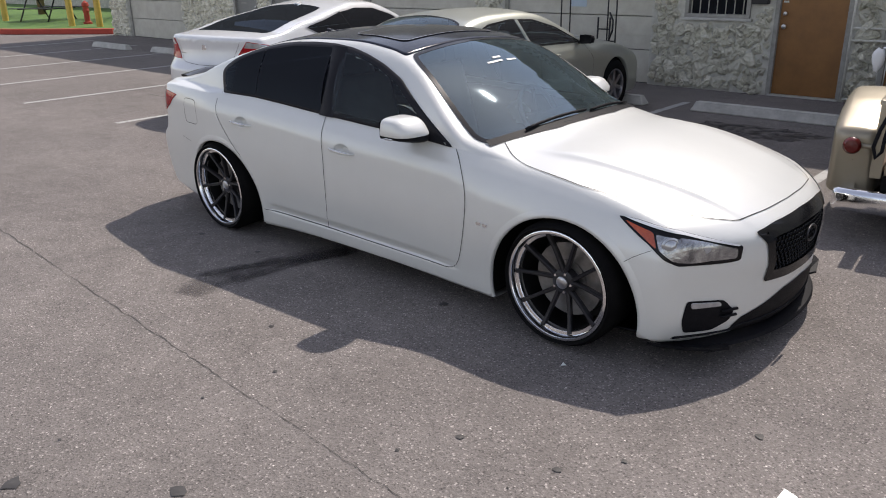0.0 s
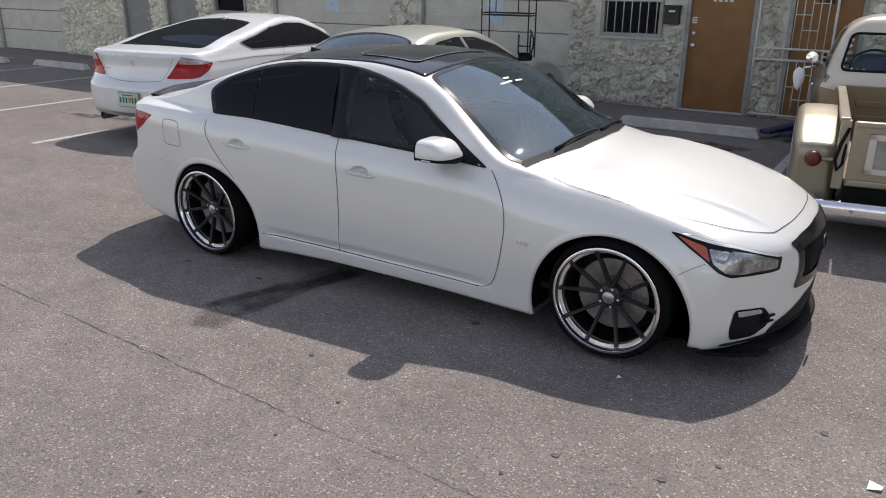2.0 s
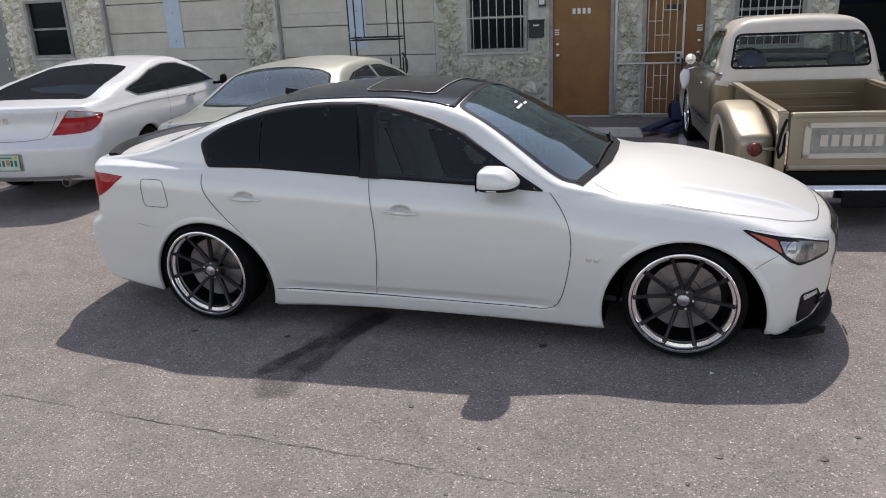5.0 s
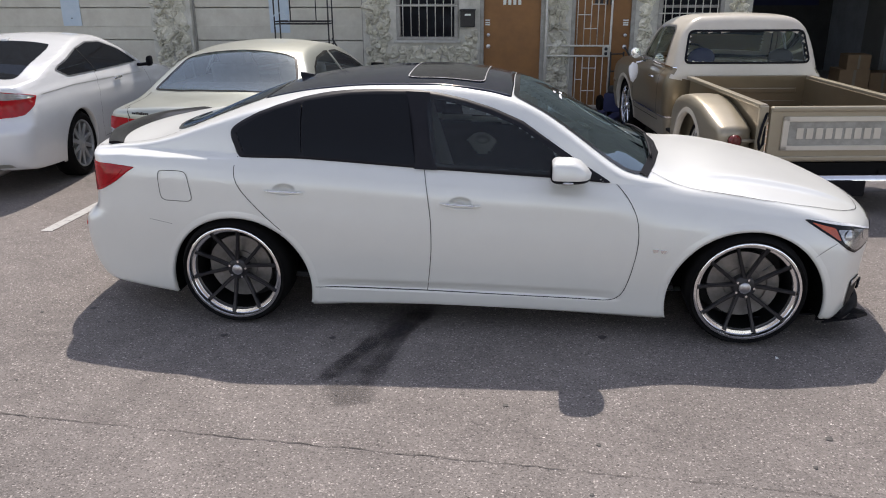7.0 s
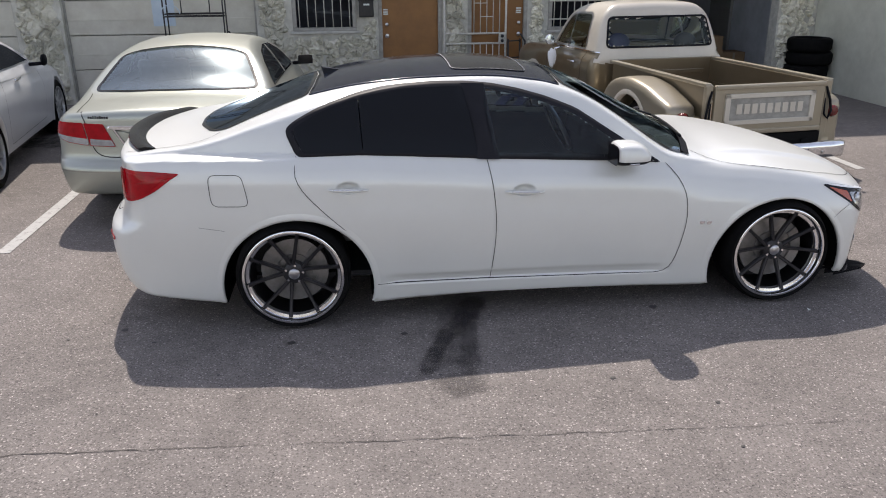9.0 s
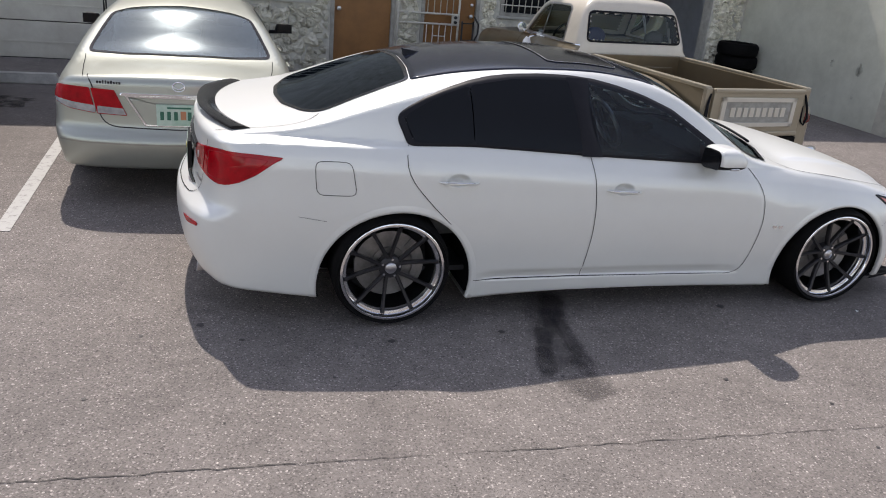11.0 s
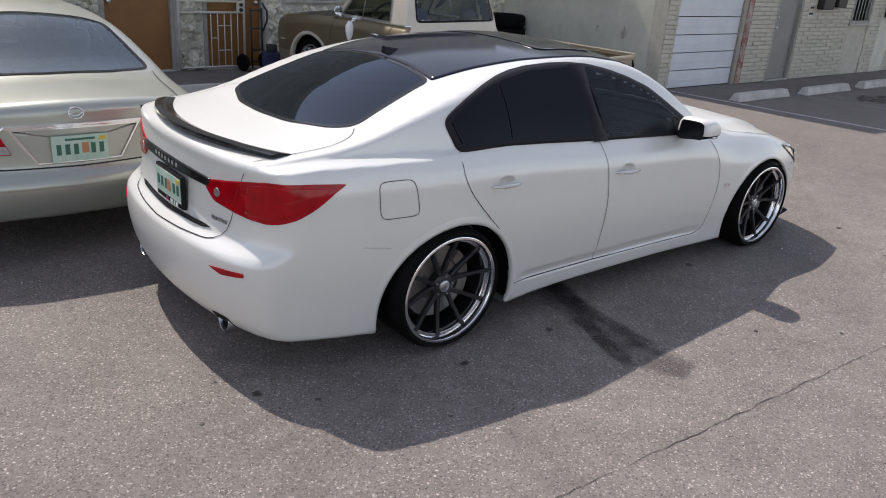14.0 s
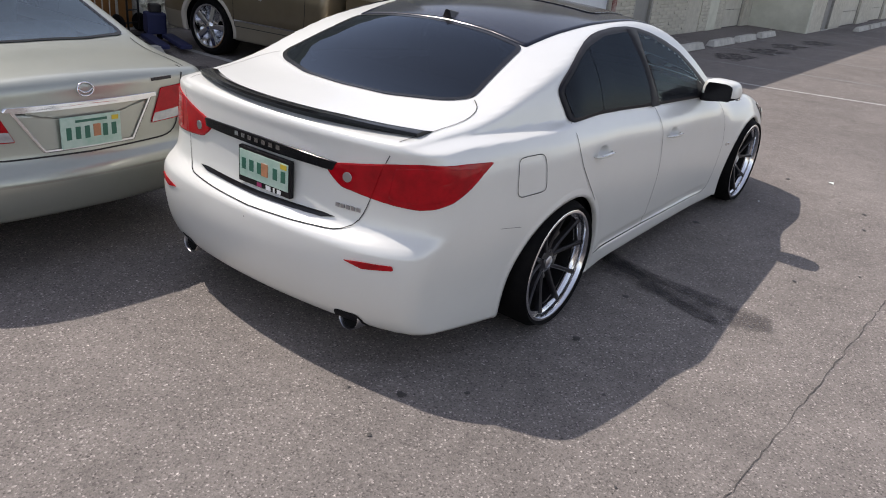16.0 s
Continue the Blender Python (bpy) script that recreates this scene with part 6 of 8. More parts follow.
def saloon_form():
    """The silver saloon's skin."""
    plan = spline([(-1.3, 0.76), (-1.0, 0.825), (-0.6, 0.87), (0.0, 0.885), (1.4, 0.885), (2.7, 0.88), (3.2, 0.84), (3.7, 0.72)])
    belt = spline([(-1.2, 0.87), (0.0, 0.9), (1.2, 0.885), (2.2, 0.86), (3.0, 0.76), (3.7, 0.64)])
    below = spline([(-0.7, -0.06), (-0.5, -0.02), (-0.36, 0.0), (-0.3, -0.008), (-0.15, -0.015), (-0.05, -0.045), (0.0, -0.08)])
    above = spline([(0.0, -0.08), (0.1, -0.13), (0.25, -0.225), (0.36, -0.32), (0.5, -0.5)])
    zc = spline([(-1.15, 0.88), (-1.02, 0.925), (-0.8, 0.945), (-0.55, 0.957), (-0.45, 0.972), (-0.3, 1.02), (0.0, 1.172), (0.19, 1.26), (0.4, 1.298), (0.7, 1.318), (1.1, 1.32), (1.45, 1.29), (1.8, 1.17), (2.3, 0.97), (2.5, 0.93), (3.0, 0.88), (3.4, 0.78), (3.75, 0.6)])
    crown = spline([(-1.2, 0.06), (-0.5, 0.06), (-0.3, 0.07), (0.2, 0.1), (1.5, 0.1), (2.3, 0.14), (2.6, 0.07), (3.7, 0.14)])
    rear = spline([(0.2, -1.0), (0.28, -1.1), (0.4, -1.15), (0.46, -1.16), (0.505, -1.145), (0.53, -1.11), (0.58, -1.09), (0.75, -1.08), (0.85, -1.075), (0.93, -1.06), (1.1, -0.9)])
    front = spline([(0.1, 3.6), (0.3, 3.68), (0.5, 3.69), (0.65, 3.64), (0.8, 3.5)])

    def W(x, z):
        d = z - belt(x)
        return plan(x) + np.where(d < 0, below(d), above(d))

    return Shell(W, lambda x, y: zc(x) - crown(x) * (y / 0.8) ** 2, lambda y, z: front(z) - 0.36 * np.abs(y) ** 2.2,
                 lambda y, z: rear(z) + 0.10 * (y / 0.75) ** 2 + 0.06 * (np.abs(y) / 0.8) ** 8, spline([(-1.2, 0.27), (-0.5, 0.22), (0.5, 0.2), (3.7, 0.2)]), (-0.5, 2.9), k=(0.045, 0.05))


def saloon():
    car = thing("saloon", "champagne-silver four-door saloon parked nose-in to the wall", "car", at=(-1.10, 3.1, 0), rz=89.4)
    S = saloon_form()
    dlo = rounded([(-0.02, 0.94), (0.02, 1.0), (0.25, 1.125), (0.5, 1.19), (0.9, 1.22), (1.3, 1.2), (1.65, 1.1), (2.05, 0.905), (1.2, 0.925)], 0.02)
    rw = rounded([(-0.45, 0.0), (-0.42, 0.38), (-0.33, 0.66), (-0.26, 0.675), (-0.02, 0.605), (0.17, 0.54), (0.23, 0.4), (0.26, 0.0), (0.23, -0.4), (0.17, -0.54), (-0.02, -0.605), (-0.26, -0.675), (-0.33, -0.66), (-0.42, -0.38)], 0.05)
    ws = rounded([(1.52, 0.0), (1.55, 0.35), (1.62, 0.52), (2.25, 0.68), (2.37, 0.4), (2.4, 0.0), (2.37, -0.4), (2.25, -0.68), (1.62, -0.52), (1.55, -0.35)], 0.05)
    di, ri, wi = inset(dlo, 0.02), inset(rw, 0.02), inset(ws, 0.02)
    S.build(car, "silver", [lambda x, y, z: inside(di, x, z) & (np.abs(y) > 0.4), lambda x, y, z: inside(ri, x, y) & (z > 0.85), lambda x, y, z: inside(wi, x, y) & (z > 0.85)],
            [("trunk_lid", lambda x, y, z: (x < -0.46) & (np.abs(y) < 0.63) & (z > 0.6), "", "silver"), ("bumper", lambda x, y, z: (x < -0.55) & (z < 0.515), "broad silver bumper", "silver")], 190, 200, 60,
            arches=((0.0, 0.33), (2.75, 0.33)), arch_r=0.365, liner="pale_cloth")
    wheel_arches(S, car, (0.0, 2.75), 0.36, 0.33, "silver", low=0.22)
    for sg, face in ((-1, "near"), (1, "far")):
        S.patch("window_surround", face, dlo, "black_gloss", car, 0.003, hole=inset(dlo, 0.018))
        S.patch("side_window", face, inset(dlo, 0.014), "glass_front", car, 0.002)
        S.patch("pillar_cover", face, [(1.04, 0.93), (0.98, 1.21), (1.04, 1.21), (1.1, 0.93)], "silver", car, 0.004)
        for ln in ([(-0.03, 0.93), (0.1, 0.8), (0.38, 0.6), (0.46, 0.32)], [(1.07, 0.92), (1.12, 0.6), (1.1, 0.3)], [(2.08, 0.9), (2.22, 0.7), (2.15, 0.3)], [(0.46, 0.3), (2.15, 0.3)]):
            S.seam(face, ln, car)
        rc = (-0.4, sg * 0.3)
        outer = [(-0.99, 0.575, 0.825), (-0.95, 0.68, 0.828), (-0.88, 0.765, 0.826), (-0.84, 0.795, 0.812), (-0.84, 0.805, 0.735), (-0.86, 0.805, 0.705), (-0.95, 0.705, 0.67), (-1.0, 0.545, 0.652)]
        inner = [(-1.03, 0.42, 0.818), (-1.0, 0.57, 0.824), (-1.01, 0.535, 0.65), (-1.06, 0.345, 0.645)]
        base = [(-1.01, 0.545, 0.705), (-0.95, 0.70, 0.72), (-0.845, 0.80, 0.735), (-0.865, 0.80, 0.707), (-0.95, 0.705, 0.674), (-1.0, 0.545, 0.656)]
        base2 = [(-1.06, 0.37, 0.695), (-1.01, 0.53, 0.705), (-1.01, 0.53, 0.655), (-1.06, 0.35, 0.65)]
        fl = (lambda q: q) if sg > 0 else flip
        for q, b2 in ((outer, base), (inner, base2)):
            lamp = S.patch("taillight", rc, rounded(corner_outline(fl(q), *rc), 0.008, 3, 0.03), "red_lens", car, 0.008, rim=0.006, label="red tail lamp with a clear lower strip")
            S.patch("clear_lens", rc, rounded(corner_outline(fl(b2), *rc), 0.004, 2, 0.03), "lens", lamp, 0.0095)
        road_wheel(car, (0.0, sg * 0.865, 0.32), sg, 0.32, 0.21, "alloy", 7)
        road_wheel(car, (2.75, sg * 0.865, 0.32), sg, 0.32, 0.21, "alloy", 7)
        bm = bmesh.new()
        add_box(bm, (1.88, sg * 0.945 - 0.085, 0.905), (1.98, sg * 0.945 + 0.085, 1.005), 0.045)
        mr = part("wing_mirror", bm, "black", car, "", True)
        tube("stalk", [(1.96, sg * 0.93, 0.92), (1.98, sg * 0.8, 0.91)], 0.02, "black", mr)
        box("mirror_glass", (1.872, sg * 0.95 - 0.08, 0.915), (1.8795, sg * 0.95 + 0.07, 1.005), "black_gloss", mr)
        for hx in (0.35, 1.3):
            xs = np.linspace(hx, hx + 0.2, 8)
            tube("door_handle", S.side(xs, np.full(8, 0.8), sg, 0.018), 0.012, "silver", car, 8)
        S.seam("top", [(-0.36, sg * 0.685), (-0.6, sg * 0.67), (-0.95, sg * 0.63)], car, width=0.006)
        S.seam("rear", [(sg * 0.60, 0.9), (sg * 0.565, 0.85), (sg * 0.53, 0.65), (sg * 0.5, 0.59), (sg * 0.44, 0.565), (0.0, 0.558)], car, width=0.008)
    S.patch("rear_window", "top", rw, "glass_dusty", car, 0.003)
    S.patch("rear_window_band", "top", rw, "black_gloss", car, 0.005, hole=inset(rw, 0.024))
    S.patch("windshield", "top", ws, "glass", car, 0.003)
    fr = rounded([(0.36, 0.79), (-0.36, 0.79), (-0.23, 0.578), (0.23, 0.578)], 0.01, 3, 0.03)
    S.patch("plate_surround", "rear", fr, "chrome", car, 0.012, hole=inset(fr, 0.014), rim=0.01)
    S.patch("plate_recess", "rear", inset(fr, 0.01), "silver", car, 0.003)
    S.patch("chrome_bar", "rear", rounded([(0.39, 0.785), (-0.39, 0.785), (-0.38, 0.805), (0.38, 0.805)], 0.006, 2, 0.03), "chrome", car, 0.02, rim=0.02, label="chrome bar over the plate")
    number_plate(car, -1.1, 0.665)
    t = np.linspace(0, 2 * math.pi, 20, endpoint=False)
    tube("rear_emblem", S.end(0.04 * np.cos(t), 0.858 + 0.03 * np.sin(t), -1, 0.006), 0.004, "chrome", car, 6, True)
    tube("rear_emblem_wing", S.end(np.linspace(-0.035, 0.035, 7), 0.863 - 0.02 * np.cos(np.linspace(-1.5, 1.5, 7)), -1, 0.006), 0.004, "chrome", car, 6)
    for k in range(9):
        w = 0.010 if k not in (2, 3) else 0.006
        p = S.end(np.array([0.53 - 0.018 * k]), np.array([0.866]), -1, 0.003)[0]
        box("badge_letter", (p[0] - 0.002, p[1] - w * 0.6, 0.858), (p[0] + 0.004, p[1] + w * 0.6, 0.874 + 0.006 * (k in (2, 3, 5))), "gunmetal", car)
        if k < 6:
            p = S.end(np.array([-0.38 - 0.022 * k]), np.array([0.866]), -1, 0.003)[0]
            box("badge_letter", (p[0] - 0.002, p[1] - 0.009, 0.858), (p[0] + 0.004, p[1] + 0.009, 0.874), "gunmetal", car)
    # shade under the bumper's fold, painted as a grey line
    line = [(y, 0.46) for y in np.linspace(-0.8, 0.8, 30)]
    S.seam("rear", line, car, "bumper_crease", 0.009, "valance_crease_grey", 0.004)
    simple_cabin(car, 0.0, 1.95, 0.72, "pale_cloth")
    bm = bmesh.new()
    add_box(bm, (-0.36, -0.16, 0.93), (-0.27, 0.16, 0.985), 0.015)
    part("brake_light_box", bm, "frame", car)
    return car


def truck_form():
    """The pickup's cab, hood and front wings; x = 0 at the rear axle."""
    plan = spline([(1.1, 0.84), (1.25, 0.86), (2.0, 0.87), (2.5, 0.88), (2.9, 0.90), (3.4, 0.90), (3.7, 0.86)])
    belt = spline([(1.1, 0.97), (2.4, 0.955), (3.0, 0.92), (3.75, 0.86)])
    below = spline([(-0.75, -0.06), (-0.55, -0.03), (-0.42, -0.005), (-0.2, 0.0), (-0.08, -0.015), (-0.03, -0.045), (0.0, -0.075)])
    above = spline([(0.0, -0.075), (0.1, -0.10), (0.3, -0.15), (0.42, -0.2), (0.52, -0.3), (0.62, -0.55)])
    zc = spline([(1.1, 1.50), (1.3, 1.53), (1.7, 1.545), (2.05, 1.515), (2.2, 1.44), (2.35, 1.25), (2.52, 1.04), (2.65, 1.01), (3.1, 0.985), (3.5, 0.95), (3.8, 0.88)])
    crown = spline([(1.1, 0.05), (2.0, 0.05), (2.5, 0.04), (3.7, 0.04)])
    rear = spline([(0.2, 1.15), (0.9, 1.15), (1.0, 1.16), (1.3, 1.26), (1.45, 1.32), (1.6, 1.4)])
    front = spline([(0.1, 3.7), (0.3, 3.75), (0.8, 3.76), (0.95, 3.72), (1.1, 3.6)])

    def W(x, z):
        d = z - belt(x)
        return plan(x) + np.where(d < 0, below(d), above(d))

    return Shell(W, lambda x, y: zc(x) - crown(x) * (y / 0.8) ** 2, lambda y, z: front(z) - 0.1 * np.abs(y) ** 2.2,
                 lambda y, z: rear(z) + 0.03 * (y / 0.75) ** 4, spline([(1.0, 0.22), (3.8, 0.24)]), (1.55, 3.1), k=(0.05, 0.08), z0=0.75)


def rear_wing_form():
    """A separate bulging rear wing of the step-side bed."""
    top = spline([(-0.85, 0.66), (-0.72, 0.715), (-0.5, 0.785), (-0.25, 0.85), (0.05, 0.88), (0.35, 0.84), (0.6, 0.72), (0.75, 0.55)])
    half = spline([(-0.85, 0.135), (-0.5, 0.165), (0.0, 0.175), (0.4, 0.17), (0.75, 0.12)])
    return Shell(lambda x, z: half(x) + 0.0 * z, lambda x, y: top(x) - 1.2 * np.abs(y) ** 2.5, lambda y, z: 0.72 - 1.5 * y ** 2 + 0 * z, lambda y, z: -0.77 + 0.6 * y ** 2 + 0.02 * (z - 0.5),
                 spline([(-0.8, 0.26), (0.8, 0.26)]), (-0.35, 0.35), z0=0.5, k=(0.06, 0.05))


def pickup():
    car = thing("pickup_truck", "lowered bronze and cream vintage step-side pickup truck", "truck", at=(4.085, 3.57, 0), rz=97)
    S = truck_form()
    dlo = rounded([(1.5, 1.0), (1.56, 1.38), (1.66, 1.42), (2.08, 1.40), (2.16, 1.36), (2.42, 1.0)], 0.04)
    ws = [(2.22, -0.6), (2.22, 0.6), (2.5, 0.68), (2.5, -0.68)]
    ws = rounded(ws, 0.05)
    bw = rounded([(-0.68, 1.04), (0.68, 1.04), (0.62, 1.385), (-0.62, 1.385)], 0.07)
    di, wi, bi = inset(dlo, 0.02), inset(ws, 0.02), inset(bw, 0.02)
    door = [(1.48, 0.4), (1.46, 1.0), (2.45, 0.99), (2.5, 0.8), (2.5, 0.4)]
    S.build(car, "bronze", [lambda x, y, z: inside(di, x, z) & (np.abs(y) > 0.5), lambda x, y, z: inside(wi, x, y) & (z > 0.9), lambda x, y, z: inside(bi, y, z) & (x < 1.6)],
            [("cab_roof", lambda x, y, z: ((z > 1.0) & (x < 2.56)) | ((x < 1.2) & (z > 0.88)), "cream cab top", "cream"), ("rocker", lambda x, y, z: (z < 0.47) & (x < 3.72), "cream lower side", "champagne"),
             ("door", lambda x, y, z: inside(door, x, z) & (y > 0.5), "", "bronze"), ("door", lambda x, y, z: inside(door, x, z) & (y < -0.5), "", "bronze")], 150, 220, 44, arches=((2.92, 0.33),), arch_r=0.40)
    wheel_arches(S, car, (2.92,), 0.395, 0.33, "cream", 0.012, low=0.25, deep=0.35)
    for sg, face in ((-1, "near"), (1, "far")):
        S.patch("window_frame", face, dlo, "alloy", car, 0.004, hole=inset(dlo, 0.022))
        S.patch("side_window", face, inset(dlo, 0.018), "glass_pale", car, 0.001)
        vent = S.side(np.array([2.05, 2.0]), np.array([1.4, 1.01]), sg, 0.006)
        tube("vent_post", vent, 0.008, "alloy", car, 6)
        for ln in ([(1.46, 1.0), (1.46, 0.7), (1.48, 0.4)], [(2.47, 0.98), (2.5, 0.8), (2.5, 0.4)], [(1.48, 0.4), (2.5, 0.4)]):
            S.seam(face, ln, car, width=0.007)
        S.seam(face, [(1.18, 0.47), (2.0, 0.47), (2.5, 0.47)], car, "side_trim", 0.016, "chrome", 0.006)
        S.seam(face, [(1.2, 1.0), (1.9, 0.995), (2.5, 0.985)], car, "belt_trim", 0.012, "chrome", 0.006)
        S.seam(face, [(3.33, 0.60), (3.55, 0.6), (3.68, 0.6)], car, "side_trim", 0.014, "chrome", 0.006)
        # mirrors
        a = S.side(np.array([2.3]), np.array([0.985]), sg, 0.0)[0]
        mr = tube("mirror_arm", [a, a + np.array([0.0, sg * 0.08, 0.05]), a + np.array([0.0, sg * 0.12, 0.07])], 0.008, "chrome", car)
        hd = lathe("mirror_head", [(0.0, 0.0), (0.058, 0.004), (0.064, 0.015), (0.05, 0.035), (0.0, 0.045)], "chrome", mr, 24)
        hd.matrix_basis = Matrix.Translation(a + np.array([-0.02, sg * 0.13, 0.075])) @ Matrix.Rotation(radians(-90), 4, "Z")
        b = S.side(np.array([1.72]), np.array([0.86]), sg, 0.0)[0]
        tube("door_handle", [b + np.array([-0.12, sg * 0.025, 0.0]), b + np.array([0.06, sg * 0.025, 0.0])], 0.012, "chrome", car)
        R5, wr = 0.255, 0.335
        for wx in (0.0, 2.92):
            yy = 0.85 if wx else 0.83
            w = build_wheel(car, (wx, sg * yy, wr), sg, wr, R5, 0.24)
            lathe("rim", [(R5 + 0.002, 0.006), (R5, -0.004), (R5 - 0.02, 0.0), (R5 - 0.026, 0.05), (R5 - 0.03, 0.2), (0.05, 0.2)], "chrome", w, 44)
            for k in range(5):
                bm = bmesh.new()
                add_box(bm, (-0.032, 0.01, 0.04), (0.032, 0.045, R5 - 0.012), 0.012)
                for v in bm.verts:
                    v.co.x *= 0.8 + 0.5 * (v.co.z / R5)
                bmesh.ops.rotate(bm, verts=bm.verts, matrix=Matrix.Rotation(2 * math.pi * k / 5 + 0.3, 3, "Y"))
                part("spoke", bm, "chrome", w)
            lathe("centre_cap", [(0.0, -0.012), (0.03, -0.01), (0.045, 0.0), (0.06, 0.02)], "chrome", w, 24)
        # step-side rear wing
        G = rear_wing_form()
        g = new("rear_wing")
        g.parent = car
        g.matrix_basis = pose(0.0, sg * 0.785, 0.0)
        G.build(g, "champagne", [], (), 70, 80, 14, liner=None, arches=())
        for o in list(g.children):
            bm = bmesh.new()
            bm.from_mesh(o.data)
            gone = [f for f in bm.faces if math.hypot(f.calc_center_median().x, f.calc_center_median().z - 0.33) < 0.4 or f.calc_center_median().z < 0.28]
            bmesh.ops.delete(bm, geom=gone, context="FACES")
            bm.to_mesh(o.data)
            bm.free()
            o.data.shade_smooth()
            o.name = "wing_shell"
        th = np.linspace(radians(-6), radians(186), 50)
        out = "near" if sg < 0 else "far"
        rows = [np.stack([r * np.cos(th), 0.33 + r * np.sin(th)], 1) for r in (0.435, 0.40, 0.385)]
        vs = [G.project(out, q[:, 0], q[:, 1], o) for q, o in zip(rows, (0.003, 0.009, 0.006))]
        vs.append(vs[-1] - np.array([0, sg * 0.05, 0]))
        n = len(th)
        fc = [(k * n + i, k * n + i + 1, (k + 1) * n + i + 1, (k + 1) * n + i) for k in range(3) for i in range(n - 1)]
        mesh_object("arch_trim", np.concatenate(vs), fc if sg > 0 else [q[::-1] for q in fc], "cream", g, True, "cream arch trim")
        lamp = lathe("tail_lamp", [(0.0, -0.03), (0.04, -0.026), (0.055, -0.01), (0.058, 0.0), (0.05, 0.05), (0.0, 0.05)], "old_red", car, 24, "round dark red tail lamp")
        lamp.matrix_basis = pose(-0.80, sg * 0.80, 0.60, 0, 0, -90)
        tube("lamp_bracket", [(-0.77, sg * 0.80, 0.6), (-0.78, sg * 0.70, 0.6), (-0.8, sg * 0.60, 0.6)], 0.016, "champagne", car)
        chain = [(-0.905, sg * 0.60, 0.86), (-0.93, sg * 0.64, 0.74), (-0.94, sg * 0.66, 0.63), (-0.93, sg * 0.64, 0.56), (-0.91, sg * 0.61, 0.6), (-0.90, sg * 0.605, 0.75)]
        tube("tailgate_chain", chain, 0.012, "black", car)
        box("step_board", (0.74, sg * 0.63 - 0.0, 0.34), (1.12, sg * 0.83, 0.37), "black", car, 0.008)
    tube("mirror_cover", [(1.98, 0.88, 1.0), (1.97, 0.99, 0.98)], 0.012, "chrome", car)
    bm = bmesh.new()
    bmesh.ops.create_icosphere(bm, subdivisions=3, radius=1.0)
    for v in bm.verts:
        v.co = (1.96 + v.co.x * 0.03, 1.02 + v.co.y * 0.055 * (1 + 0.3 * v.co.z), 0.87 + v.co.z * 0.115 + 0.01 * math.sin(9 * v.co.y))
    part("mirror_head", bm, "letter_white", car, "white oval mirror hung with a cloth", True)
    # bed
    def panel_x(name, x0, x1, y0, y1, z0, z1, mat, bevel=0.008):
        return box(name, (x0, y0, z0), (x1, y1, z1), mat, car, bevel)
    panel_x("bed_floor", -0.86, 1.06, -0.59, 0.59, 0.46, 0.49, "wood")
    for k in range(8):
        y = -0.52 + k * 0.148
        box("bed_strip", (-0.86, y - 0.012, 0.4905), (1.06, y + 0.012, 0.499), "alloy", car)
    for sg in (-1, 1):
        side = panel_x("bed_side", -0.88, 1.06, sg * 0.61 - 0.02, sg * 0.61 + 0.02, 0.42, 0.9, "bronze")
        box("top_rail", (-0.9, sg * 0.635 - 0.035, 0.895), (1.07, sg * 0.635 + 0.035, 0.93), "champagne", car, 0.01)
        box("corner_post", (-0.91, sg * 0.625 - 0.035, 0.42), (-0.86, sg * 0.625 + 0.035, 0.915), "champagne", car, 0.008)
        box("inner_rib", (-0.8, sg * 0.585 - 0.004, 0.62), (1.0, sg * 0.585 + 0.004, 0.66), "bronze", car, 0.003)
    panel_x("bed_front", 1.05, 1.09, -0.62, 0.62, 0.42, 0.93, "bronze")
    for z in (0.62, 0.75):
        box("front_rib", (1.035, -0.5, z), (1.05, 0.5, z + 0.05), "bronze", car, 0.006)
    gate = box("tailgate", (-0.925, -0.575, 0.45), (-0.885, 0.575, 0.905), "champagne", car, 0.008, "tailgate with a raised cream panel")
    box("gate_top", (-0.94, -0.57, 0.87), (-0.88, 0.57, 0.912), "champagne", gate, 0.012)
    box("gate_base", (-0.94, -0.57, 0.455), (-0.88, 0.57, 0.50), "champagne", gate, 0.012)
    for lo, hi in (((-0.945, -0.47, 0.79), (-0.92, 0.47, 0.83)), ((-0.945, -0.47, 0.55), (-0.92, 0.47, 0.59)), ((-0.945, -0.47, 0.55), (-0.92, -0.42, 0.83)), ((-0.945, 0.42, 0.55), (-0.92, 0.47, 0.83))):
        box("gate_frame", lo, hi, "cream", gate, 0.005)
    box("gate_field", (-0.932, -0.42, 0.59), (-0.922, 0.42, 0.79), "frame", gate)
    for k in range(9):
        y = 0.32 - k * 0.08
        box("gate_letter", (-0.938, y - 0.028, 0.645), (-0.931, y + 0.028, 0.735), "cream", gate, 0.002)
    # rear bumper, chassis, cab glass
    bm = bmesh.new()
    add_box(bm, (-1.10, -0.86, 0.19), (-1.0, 0.86, 0.35), 0.045)
    for v in bm.verts:
        v.co.x += 0.12 * (abs(v.co.y) / 0.86) ** 4
    bmesh.ops.subdivide_edges(bm, edges=[e for e in bm.edges if abs(e.verts[0].co.y - e.verts[1].co.y) > 1], cuts=12)
    bump = part("rear_bumper", bm, "chrome", car, "chrome rear bumper", True)
    box("plate_pocket", (-1.112, -0.2, 0.2), (-1.098, 0.2, 0.33), "black", bump, 0.01)
    for y in (-0.5, 0.5):
        lathe("bumper_bolt", [(0, -0.012), (0.012, -0.01), (0.014, 0.0)], "alloy", bump, 12).matrix_basis = pose(-1.10, y, 0.28, 0, 0, -90)
